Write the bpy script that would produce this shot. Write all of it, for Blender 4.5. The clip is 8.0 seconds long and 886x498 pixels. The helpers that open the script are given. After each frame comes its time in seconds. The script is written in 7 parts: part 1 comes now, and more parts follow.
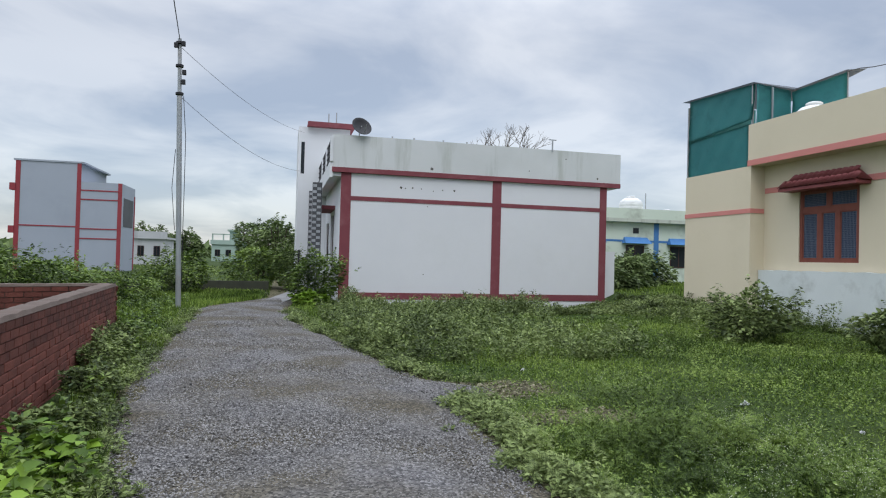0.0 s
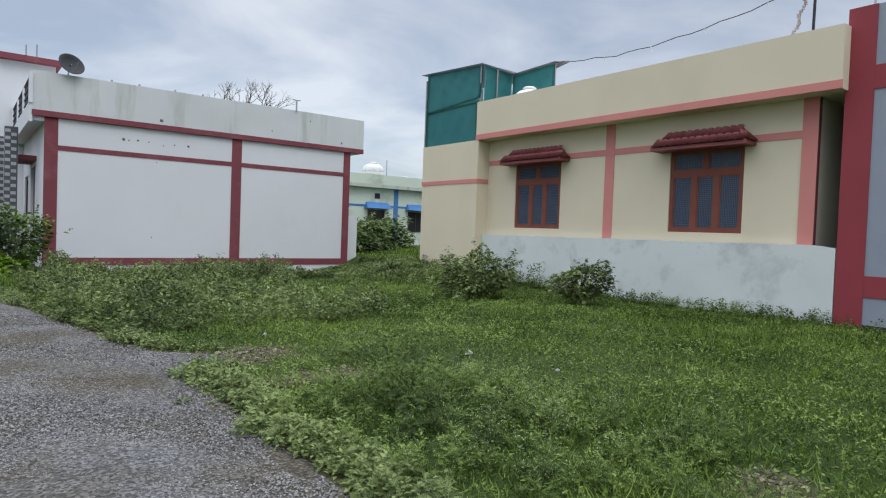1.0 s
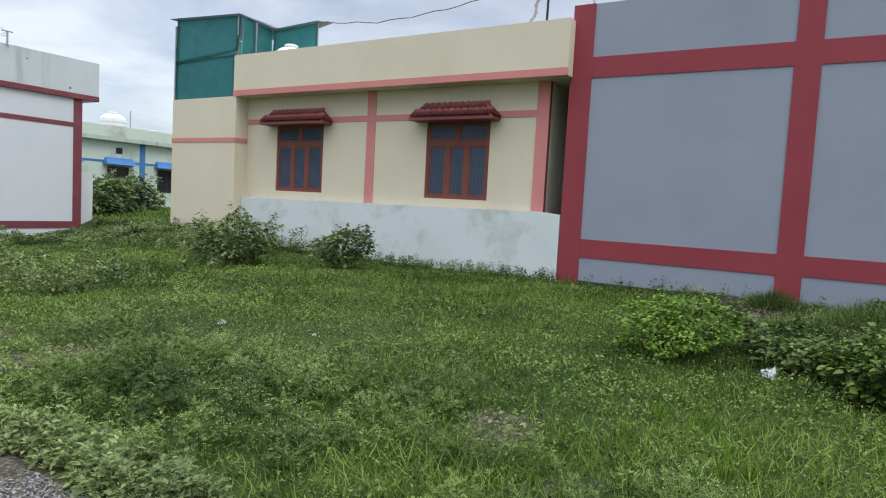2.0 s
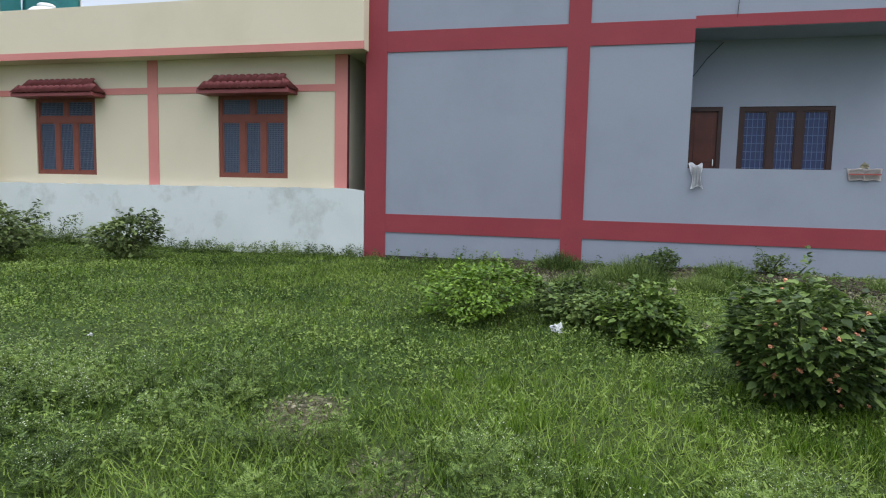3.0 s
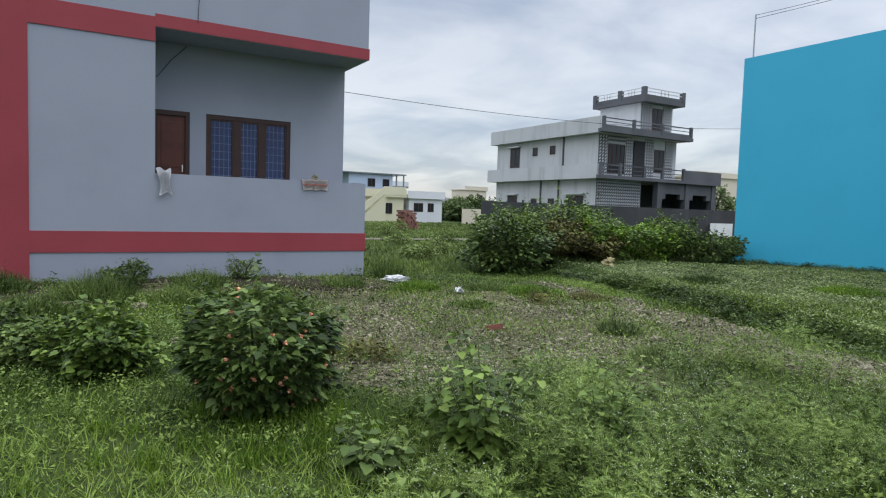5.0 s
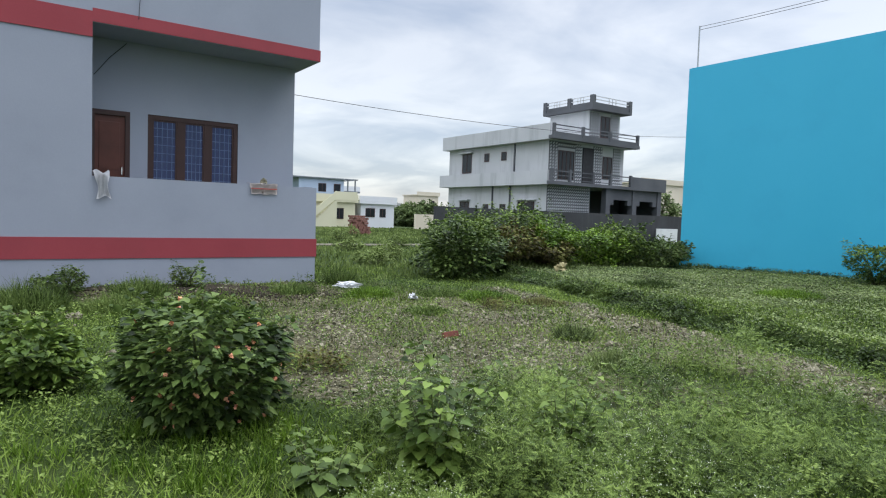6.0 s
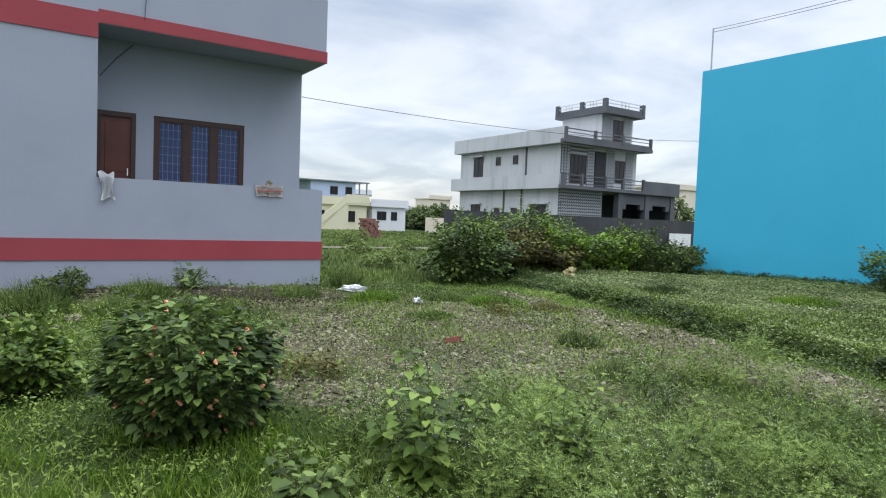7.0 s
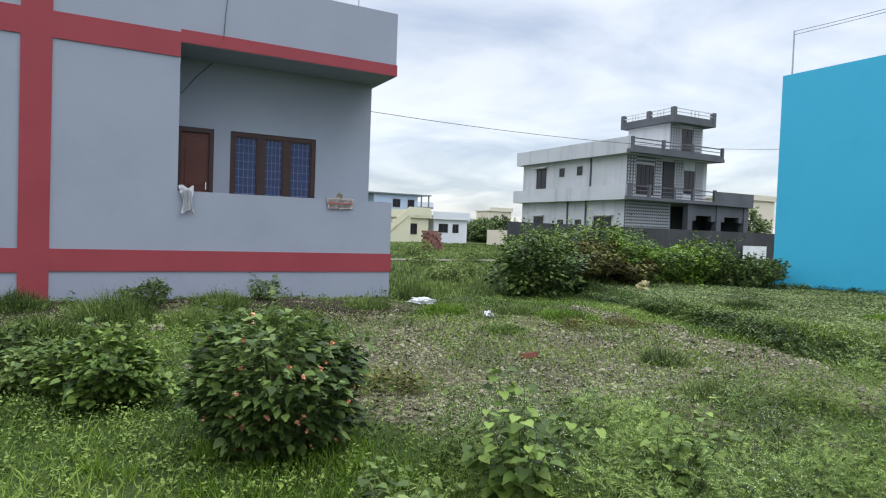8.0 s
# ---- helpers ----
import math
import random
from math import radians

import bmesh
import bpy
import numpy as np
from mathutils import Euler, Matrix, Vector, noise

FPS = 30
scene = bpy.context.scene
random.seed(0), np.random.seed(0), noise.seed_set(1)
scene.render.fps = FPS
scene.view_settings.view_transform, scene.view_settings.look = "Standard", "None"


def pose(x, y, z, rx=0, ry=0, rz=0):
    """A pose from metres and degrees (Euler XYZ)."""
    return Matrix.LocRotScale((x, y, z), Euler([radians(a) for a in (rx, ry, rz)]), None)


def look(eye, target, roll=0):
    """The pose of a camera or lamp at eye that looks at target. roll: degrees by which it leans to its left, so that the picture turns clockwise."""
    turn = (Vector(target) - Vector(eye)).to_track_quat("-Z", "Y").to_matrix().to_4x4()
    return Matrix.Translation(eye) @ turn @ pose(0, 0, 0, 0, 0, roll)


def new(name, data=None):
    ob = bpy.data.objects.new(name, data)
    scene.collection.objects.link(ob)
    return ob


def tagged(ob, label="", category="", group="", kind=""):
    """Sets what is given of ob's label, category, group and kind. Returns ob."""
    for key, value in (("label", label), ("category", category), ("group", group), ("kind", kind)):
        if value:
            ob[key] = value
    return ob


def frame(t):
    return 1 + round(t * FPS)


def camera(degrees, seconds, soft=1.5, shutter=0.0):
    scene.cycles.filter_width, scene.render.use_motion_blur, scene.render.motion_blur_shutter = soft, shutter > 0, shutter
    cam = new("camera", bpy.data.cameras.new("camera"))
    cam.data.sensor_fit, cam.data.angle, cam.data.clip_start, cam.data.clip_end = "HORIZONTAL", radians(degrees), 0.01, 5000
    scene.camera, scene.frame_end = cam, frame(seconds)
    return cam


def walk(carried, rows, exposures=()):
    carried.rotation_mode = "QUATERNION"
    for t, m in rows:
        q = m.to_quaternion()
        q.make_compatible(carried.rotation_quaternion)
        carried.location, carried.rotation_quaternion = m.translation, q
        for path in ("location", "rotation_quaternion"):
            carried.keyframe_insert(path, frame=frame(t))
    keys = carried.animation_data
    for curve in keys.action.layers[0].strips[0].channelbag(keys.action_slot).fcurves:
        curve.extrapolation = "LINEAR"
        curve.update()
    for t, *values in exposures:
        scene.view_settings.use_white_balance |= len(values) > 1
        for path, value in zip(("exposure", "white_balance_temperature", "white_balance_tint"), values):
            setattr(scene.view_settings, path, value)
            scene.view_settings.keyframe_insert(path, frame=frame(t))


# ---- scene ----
cam = camera(70.4, 8.0, soft=1.15)
PATH = [
    (0, (-0.087, 0.098, 1.519), (0.408, 2.036, 1.552), 1.5),
    (0.5, (-0.106, 0.109, 1.523), (0.807, 1.888, 1.517), 1.8),
    (1, (-0.085, 0.107, 1.508), (1.132, 1.693, 1.451), 2.1),
    (1.5, (-0.052, 0.069, 1.513), (1.439, 1.399, 1.416), 2.3),
    (1.7, (-0.041, 0.03, 1.546), (1.547, 1.241, 1.428), 2.8),
    (2.8, (0.093, 0.015, 1.508), (1.993, 0.614, 1.33), 1.7),
    (3, (0.138, -0.023, 1.509), (2.069, 0.462, 1.322), 1.3),
    (3.5, (0.227, -0.148, 1.509), (2.215, -0.004, 1.348), 1.2),
    (3.7, (0.248, -0.18, 1.5), (2.242, -0.178, 1.348), 1.4),
    (4, (0.295, -0.275, 1.52), (2.28, -0.485, 1.386), 1.7),
    (4.5, (0.387, -0.322, 1.518), (2.271, -0.981, 1.385), 2.2),
    (5, (0.517, -0.33, 1.532), (2.239, -1.339, 1.407), 1.8),
    (6.5, (0.712, -0.482, 1.521), (2.35, -1.625, 1.419), 1.9),
    (7, (0.742, -0.578, 1.522), (2.406, -1.684, 1.429), 2.2),
    (7.5, (0.83, -0.58, 1.514), (2.496, -1.682, 1.421), 2.5),
    (8, (0.985, -0.501, 1.509), (2.748, -1.443, 1.448), 2.1),
]
EXPOSURES = [(0, 0.0), (1.0, 0.0), (1.5, 0.08), (3.0, 0.36), (3.5, 0.3), (4.0, -0.04), (4.5, 0.05), (5.0, 0.2), (6.5, 0.45), (7.0, 0.48), (8, 0.5)]
walk(cam, [(t, look(eye, target, roll)) for t, eye, target, roll in PATH], EXPOSURES)

# ---- sky, sun ----
world = bpy.data.worlds.new("overcast_sky")
scene.world = world
world.use_nodes = True
wt = world.node_tree
wt.nodes.clear()


def wnode(kind, **inputs):
    n = wt.nodes.new(kind)
    for k, v in inputs.items():
        n.inputs[k].default_value = v
    return n


w_out = wnode("ShaderNodeOutputWorld")
w_bg = wnode("ShaderNodeBackground", Strength=1.0)
w_sky = wnode("ShaderNodeTexSky")
w_sky.sky_type, w_sky.sun_disc = "NISHITA", False
w_sky.sun_elevation, w_sky.sun_rotation = radians(58), radians(200)
w_co = wnode("ShaderNodeTexCoord")
w_sep = wnode("ShaderNodeSeparateXYZ")
w_mx = wt.nodes.new("ShaderNodeMath")
w_mx.operation = "MAXIMUM"
w_mx.inputs[1].default_value = 0.0
w_add = wt.nodes.new("ShaderNodeMath")
w_add.operation = "ADD"
w_add.inputs[1].default_value = 0.16
w_div = wt.nodes.new("ShaderNodeVectorMath")
w_div.operation = "DIVIDE"
w_n1 = wnode("ShaderNodeTexNoise", Scale=1.15, Detail=7.0, Roughness=0.52, Distortion=0.4)
w_n2 = wnode("ShaderNodeTexNoise", Scale=0.42, Detail=3.0, Roughness=0.5)
w_r1 = wt.nodes.new("ShaderNodeValToRGB")
w_r1.color_ramp.elements[0].position, w_r1.color_ramp.elements[0].color = 0.38, (0.49, 0.54, 0.635, 1)
w_r1.color_ramp.elements[1].position, w_r1.color_ramp.elements[1].color = 0.60, (0.90, 0.91, 0.935, 1)
w_r2 = wt.nodes.new("ShaderNodeValToRGB")
w_r2.color_ramp.elements[0].position, w_r2.color_ramp.elements[0].color = 0.35, (0.80, 0.82, 0.86, 1)
w_r2.color_ramp.elements[1].position, w_r2.color_ramp.elements[1].color = 0.65, (1.08, 1.08, 1.08, 1)
w_mul = wt.nodes.new("ShaderNodeMix")
w_mul.data_type, w_mul.blend_type = "RGBA", "MULTIPLY"
w_mul.inputs["Factor"].default_value = 1.0
# overcast sky: the zenith is brighter than the horizon
w_zen = wt.nodes.new("ShaderNodeMapRange")
w_zen.interpolation_type = "SMOOTHSTEP"
w_zen.inputs["From Min"].default_value, w_zen.inputs["From Max"].default_value = 0.30, 0.95
w_zen.inputs["To Min"].default_value, w_zen.inputs["To Max"].default_value = 0.63, 3.85
w_lum = wt.nodes.new("ShaderNodeVectorMath")
w_lum.operation = "SCALE"
w_skys = wt.nodes.new("ShaderNodeVectorMath")
w_skys.operation = "SCALE"
w_skys.inputs["Scale"].default_value = 0.05
w_sum = wt.nodes.new("ShaderNodeVectorMath")
w_sum.operation = "ADD"
L = wt.links.new
L(w_co.outputs["Generated"], w_sep.inputs[0])
L(w_sep.outputs["Z"], w_mx.inputs[0])
L(w_mx.outputs[0], w_add.inputs[0])
L(w_co.outputs["Generated"], w_div.inputs[0])
L(w_add.outputs[0], w_div.inputs[1])
L(w_div.outputs[0], w_n1.inputs["Vector"])
L(w_div.outputs[0], w_n2.inputs["Vector"])
L(w_n1.outputs["Fac"], w_r1.inputs[0])
L(w_n2.outputs["Fac"], w_r2.inputs[0])
L(w_r1.outputs[0], w_mul.inputs["A"])
L(w_r2.outputs[0], w_mul.inputs["B"])
L(w_sep.outputs["Z"], w_zen.inputs["Value"])
L(w_mul.outputs["Result"], w_lum.inputs[0])
L(w_zen.outputs["Result"], w_lum.inputs["Scale"])
L(w_sky.outputs[0], w_skys.inputs[0])
L(w_lum.outputs[0], w_sum.inputs[0])
L(w_skys.outputs[0], w_sum.inputs[1])
# the cloud is heavier towards the open fields
w_dot = wt.nodes.new("ShaderNodeVectorMath")
w_dot.operation = "DOT_PRODUCT"
w_dot.inputs[1].default_value = (0.35, -0.94, 0.0)
w_bank = wt.nodes.new("ShaderNodeMapRange")
w_bank.interpolation_type = "SMOOTHSTEP"
w_bank.inputs["From Min"].default_value, w_bank.inputs["From Max"].default_value = 0.25, 0.8
w_bank.inputs["To Min"].default_value, w_bank.inputs["To Max"].default_value = 1.0, 0.86
w_sc = wt.nodes.new("ShaderNodeVectorMath")
w_sc.operation = "SCALE"
L(w_co.outputs["Generated"], w_dot.inputs[0])
L(w_dot.outputs["Value"], w_bank.inputs["Value"])
L(w_sum.outputs[0], w_sc.inputs[0])
L(w_bank.outputs["Result"], w_sc.inputs["Scale"])
L(w_sc.outputs[0], w_bg.inputs["Color"])
L(w_bg.outputs[0], w_out.inputs[0])

sun_data = bpy.data.lights.new("sun", "SUN")
sun_data.energy, sun_data.angle, sun_data.color = 0.7, radians(25), (1.0, 0.97, 0.93)
sun_ob = new("sun", sun_data)
sun_ob.matrix_world = look((-12, -25, 40), (0, 0, 0))


# ---- materials ----
def material(name, c1, c2, scale=3.0, rough=0.8, fine=60.0, bump=0.15, stain=None, stain_scale=0.7, stain_amount=0.5,
             metal=0.0, island=0.0, spec=0.3, streak=False, obj_random=0.0, bump_dist=0.01):
    """Two-scale colour variation between c1 and c2, fine relief, and stains of a third colour where given."""
    m = bpy.data.materials.new(name)
    m.use_nodes = True
    t = m.node_tree
    b = t.nodes["Principled BSDF"]
    b.inputs["Roughness"].default_value, b.inputs["Metallic"].default_value = rough, metal
    b.inputs["Specular IOR Level"].default_value = spec
    geo = t.nodes.new("ShaderNodeNewGeometry")
    n1 = t.nodes.new("ShaderNodeTexNoise")
    n1.inputs["Scale"].default_value, n1.inputs["Detail"].default_value = scale, 6
    n2 = t.nodes.new("ShaderNodeTexNoise")
    n2.inputs["Scale"].default_value, n2.inputs["Detail"].default_value = fine, 4
    for n in (n1, n2):
        t.links.new(geo.outputs["Position"], n.inputs["Vector"])
    mixf = t.nodes.new("ShaderNodeMath")
    mixf.operation = "MULTIPLY_ADD"
    t.links.new(n2.outputs["Fac"], mixf.inputs[0])
    mixf.inputs[1].default_value = 0.5
    half = t.nodes.new("ShaderNodeMath")
    half.operation = "MULTIPLY_ADD"
    t.links.new(n1.outputs["Fac"], half.inputs[0])
    half.inputs[1].default_value, half.inputs[2].default_value = 1.2, -0.35
    t.links.new(half.outputs[0], mixf.inputs[2])
    fac = mixf.outputs[0]
    for amount, node, sock in ((island, geo, "Random Per Island"), (obj_random, None, "Random")):
        if amount:
            src = node or t.nodes.new("ShaderNodeObjectInfo")
            a = t.nodes.new("ShaderNodeMath")
            a.operation = "MULTIPLY_ADD"
            t.links.new(src.outputs[sock], a.inputs[0])
            a.inputs[1].default_value = amount
            sub = t.nodes.new("ShaderNodeMath")
            sub.operation = "SUBTRACT"
            t.links.new(fac, sub.inputs[0])
            sub.inputs[1].default_value = amount * 0.5
            t.links.new(sub.outputs[0], a.inputs[2])
            fac = a.outputs[0]
    mx = t.nodes.new("ShaderNodeMix")
    mx.data_type = "RGBA"
    mx.inputs["A"].default_value, mx.inputs["B"].default_value = (*c1, 1), (*c2, 1)
    t.links.new(fac, mx.inputs["Factor"])
    col = mx.outputs["Result"]
    if stain:
        n3 = t.nodes.new("ShaderNodeTexNoise")
        n3.inputs["Scale"].default_value, n3.inputs["Detail"].default_value, n3.inputs["Roughness"].default_value = stain_scale, 8, 0.65
        if streak:
            mp = t.nodes.new("ShaderNodeMapping")
            mp.inputs["Scale"].default_value = (3.0, 3.0, 0.35)
            t.links.new(geo.outputs["Position"], mp.inputs["Vector"])
            t.links.new(mp.outputs[0], n3.inputs["Vector"])
        else:
            t.links.new(geo.outputs["Position"], n3.inputs["Vector"])
        r = t.nodes.new("ShaderNodeMapRange")
        r.inputs["From Min"].default_value, r.inputs["From Max"].default_value = 0.52, 0.75
        r.inputs["To Max"].default_value = stain_amount
        t.links.new(n3.outputs["Fac"], r.inputs["Value"])
        m2 = t.nodes.new("ShaderNodeMix")
        m2.data_type = "RGBA"
        t.links.new(r.outputs[0], m2.inputs["Factor"])
        t.links.new(col, m2.inputs["A"])
        m2.inputs["B"].default_value = (*stain, 1)
        col = m2.outputs["Result"]
    t.links.new(col, b.inputs["Base Color"])
    if bump:
        bp = t.nodes.new("ShaderNodeBump")
        bp.inputs["Strength"].default_value, bp.inputs["Distance"].default_value = bump, bump_dist
        t.links.new(n2.outputs["Fac"], bp.inputs["Height"])
        t.links.new(bp.outputs[0], b.inputs["Normal"])
    return m


def leafy(name, c1, c2, c3, rough=0.5, patch=0.5, through_light=0.22):
    """Leaves: colour by island and by patches over the ground, some light passes through."""
    c1, c2, c3 = [[k * f * v for f, v in zip((0.97, 1.02, 0.70), c)] for k, c in ((0.55, c1), (0.88, c2), (1.24, c3))]
    m = bpy.data.materials.new(name)
    m.use_nodes = True
    t = m.node_tree
    b = t.nodes["Principled BSDF"]
    b.inputs["Roughness"].default_value = rough
    b.inputs["Specular IOR Level"].default_value = 0.22
    geo = t.nodes.new("ShaderNodeNewGeometry")
    n1 = t.nodes.new("ShaderNodeTexNoise")
    n1.inputs["Scale"].default_value, n1.inputs["Detail"].default_value = patch, 7
    t.links.new(geo.outputs["Position"], n1.inputs["Vector"])
    a = t.nodes.new("ShaderNodeMath")
    a.operation = "MULTIPLY_ADD"
    t.links.new(geo.outputs["Random Per Island"], a.inputs[0])
    a.inputs[1].default_value = 0.85
    a2 = t.nodes.new("ShaderNodeMath")
    a2.operation = "MULTIPLY_ADD"
    t.links.new(n1.outputs["Fac"], a2.inputs[0])
    a2.inputs[1].default_value, a2.inputs[2].default_value = 2.2, -1.0
    t.links.new(a2.outputs[0], a.inputs[2])
    r = t.nodes.new("ShaderNodeValToRGB")
    e = r.color_ramp.elements
    e[0].position, e[0].color = 0.05, (*c1, 1)
    e[1].position, e[1].color = 0.95, (*c3, 1)
    mid = e.new(0.5)
    mid.color = (*c2, 1)
    t.links.new(a.outputs[0], r.inputs[0])
    t.links.new(r.outputs[0], b.inputs["Base Color"])
    tr = t.nodes.new("ShaderNodeBsdfTranslucent")
    t.links.new(r.outputs[0], tr.inputs["Color"])
    ms = t.nodes.new("ShaderNodeMixShader")
    ms.inputs[0].default_value = through_light
    t.links.new(b.outputs[0], ms.inputs[1])
    t.links.new(tr.outputs[0], ms.inputs[2])
    t.links.new(ms.outputs[0], t.nodes["Material Output"].inputs["Surface"])
    return m


GREY_PAINT = material("grey_blue_wall_paint", (0.25, 0.272, 0.32), (0.29, 0.312, 0.362), 0.8, 0.75, 40, 0.12, (0.19, 0.21, 0.25), 0.5, 0.35)
RED_PAINT = material("dark_red_wall_paint", (0.24, 0.035, 0.045), (0.30, 0.05, 0.06), 1.2, 0.7, 40, 0.12, (0.2, 0.045, 0.05), 0.9, 0.4)
CREAM_PAINT = material("cream_wall_paint", (0.63, 0.555, 0.405), (0.69, 0.61, 0.455), 0.7, 0.85, 50, 0.15, (0.56, 0.49, 0.35), 0.5, 0.35)
PINK_PAINT = material("salmon_trim_paint", (0.56, 0.205, 0.18), (0.63, 0.25, 0.215), 1.2, 0.75, 50, 0.12, (0.5, 0.2, 0.17), 1.0, 0.3)
WHITE_PAINT = material("white_wall_paint", (0.60, 0.61, 0.63), (0.69, 0.70, 0.715), 0.6, 0.85, 50, 0.12, (0.52, 0.53, 0.53), 0.3, 0.5)
MAROON_PAINT = material("maroon_trim_paint", (0.165, 0.042, 0.053), (0.215, 0.058, 0.07), 1.5, 0.75, 50, 0.12, (0.33, 0.16, 0.16), 2.0, 0.35)
PLASTER_OLD = material("weathered_whitewash", (0.54, 0.58, 0.555), (0.68, 0.71, 0.69), 0.9, 0.9, 45, 0.25, (0.30, 0.31, 0.28), 0.95, 0.8)
WHITE_OLD = material("weathered_white_parapet_paint", (0.50, 0.52, 0.51), (0.64, 0.655, 0.655), 0.7, 0.9, 40, 0.2, (0.30, 0.32, 0.27), 0.5, 0.85, streak=True)
PAVING = material("worn_grey_paving", (0.13, 0.13, 0.13), (0.22, 0.22, 0.22), 0.9, 0.95, 40, 0.3, (0.09, 0.09, 0.075), 0.8, 0.6)
DAMP = material("dark_damp_growth", (0.06, 0.06, 0.055), (0.16, 0.16, 0.14), 5, 0.95, 60, 0.3)
PARAPET_GREEN = material("blackened_pale_green_parapet", (0.40, 0.43, 0.37), (0.53, 0.57, 0.49), 0.7, 0.9, 40, 0.15, (0.14, 0.145, 0.115), 0.6, 0.9, streak=True)
CYAN_PAINT = material("bright_cyan_wall_paint", (0.035, 0.36, 0.535), (0.05, 0.40, 0.585), 0.4, 0.6, 40, 0.1, (0.03, 0.29, 0.46), 0.5, 0.35)
CONCRETE = material("grey_cement_plaster", (0.40, 0.41, 0.42), (0.53, 0.54, 0.55), 0.4, 0.9, 20, 0.2, (0.22, 0.22, 0.23), 0.35, 0.6, streak=True)
# dark cement; on the villa's front its tone includes the shade there
DARK_SHADED_CONCRETE = material("dark_weathered_and_shaded_cement", (0.06, 0.063, 0.07), (0.13, 0.135, 0.145), 0.5, 0.9, 20, 0.2)
MARBLE = material("grey_marble_cladding", (0.30, 0.31, 0.33), (0.45, 0.46, 0.48), 1.5, 0.35, 12, 0.05, (0.2, 0.21, 0.23), 1.4, 0.5)
BLACKENED = material("rain_blackened_cement", (0.028, 0.029, 0.03), (0.065, 0.067, 0.07), 0.6, 0.95, 20, 0.25, (0.1, 0.1, 0.1), 0.5, 0.5, streak=True)
MOSSY = material("dark_mossy_masonry", (0.03, 0.03, 0.025), (0.07, 0.075, 0.05), 2.0, 0.95, 40, 0.4)
# lighter copy of the grey-blue paint with distance haze in its colour
HAZE_GREY = material("hazed_grey_blue_wall_paint", (0.31, 0.345, 0.40), (0.36, 0.39, 0.45), 0.5, 0.8, 30, 0.1, (0.26, 0.29, 0.34), 0.3, 0.4)
DISH = material("matt_black_dish_enamel", (0.018, 0.019, 0.022), (0.03, 0.031, 0.035), 4, 0.6, 60, 0.05)
# both tile tones are lightened to put the villa's haze into their colour
DARK_TILE = material("dark_patterned_tile", (0.06, 0.062, 0.068), (0.10, 0.102, 0.11), 1.0, 0.5, 30, 0.05)
PALE_TILE = material("pale_patterned_tile", (0.50, 0.51, 0.52), (0.58, 0.59, 0.60), 1.0, 0.5, 30, 0.05)
FRAME_WOOD = material("red_brown_window_wood", (0.16, 0.045, 0.03), (0.24, 0.075, 0.05), 4, 0.6, 90, 0.15)
DARK_WOOD = material("dark_brown_wood", (0.035, 0.018, 0.016), (0.06, 0.03, 0.025), 4, 0.5, 90, 0.15)
DOOR_WOOD = material("polished_brown_door_wood", (0.055, 0.018, 0.013), (0.13, 0.042, 0.028), 2.5, 0.4, 70, 0.15)
FLY_MESH = material("fly_mesh", (0.10, 0.125, 0.17), (0.15, 0.18, 0.23), 8, 0.7, 90, 0.0)
GRILLE = material("grille_metal", (0.09, 0.14, 0.25), (0.14, 0.20, 0.33), 8, 0.5, 90, 0.0, metal=0.3)
BLACK_METAL = material("black_painted_metal", (0.02, 0.02, 0.022), (0.045, 0.045, 0.05), 5, 0.5, 60, 0.05, metal=0.4)
STEEL = material("galvanised_steel", (0.30, 0.32, 0.33), (0.42, 0.44, 0.45), 2, 0.5, 60, 0.1, (0.23, 0.17, 0.12), 2.0, 0.5, metal=0.6)
CHROME = material("bright_metal", (0.6, 0.6, 0.6), (0.75, 0.75, 0.75), 5, 0.25, 60, 0.0, metal=1.0)
CABLE = material("black_cable", (0.02, 0.02, 0.022), (0.04, 0.04, 0.045), 5, 0.6, 60, 0.0)
TILE_RED = material("painted_roof_tile", (0.18, 0.042, 0.043), (0.27, 0.08, 0.078), 3, 0.6, 60, 0.2, obj_random=0.5)
TARP = material("green_plastic_sheet", (0.055, 0.26, 0.265), (0.08, 0.34, 0.345), 1.0, 0.45, 25, 0.25, (0.03, 0.14, 0.15), 1.5, 0.5)
TANK = material("white_tank_plastic", (0.60, 0.61, 0.60), (0.72, 0.73, 0.71), 2, 0.6, 40, 0.05, (0.36, 0.36, 0.33), 1.2, 0.6)
TIN = material("weathered_tin_sheet", (0.16, 0.18, 0.2), (0.26, 0.28, 0.31), 2, 0.5, 40, 0.2, metal=0.5)
BLUE_TRIM = material("bright_blue_trim_paint", (0.05, 0.16, 0.38), (0.07, 0.21, 0.46), 1.5, 0.6, 40, 0.1)
PALE_GREEN = material("pale_green_wall_paint", (0.52, 0.60, 0.50), (0.60, 0.67, 0.57), 0.6, 0.85, 40, 0.12, (0.25, 0.26, 0.21), 0.8, 0.7)
BRICK = material("red_clay_brick", (0.075, 0.026, 0.02), (0.19, 0.062, 0.045), 5, 0.9, 45, 0.4, (0.07, 0.03, 0.028), 2.0, 0.5, island=0.5, obj_random=0.6)
# red brick paled to carry the haze over the field
BRICK_PALE = material("hazed_red_brick", (0.16, 0.075, 0.06), (0.27, 0.13, 0.105), 2.0, 0.95, 30, 0.3, (0.1, 0.05, 0.045), 1.0, 0.5, island=0.6)
SOIL = material("dark_moist_soil", (0.022, 0.018, 0.012), (0.07, 0.056, 0.038), 2.0, 0.95, 60, 0.3, island=0.7)
MORTAR = material("old_mortar", (0.075, 0.055, 0.045), (0.13, 0.10, 0.085), 4, 0.95, 60, 0.4)
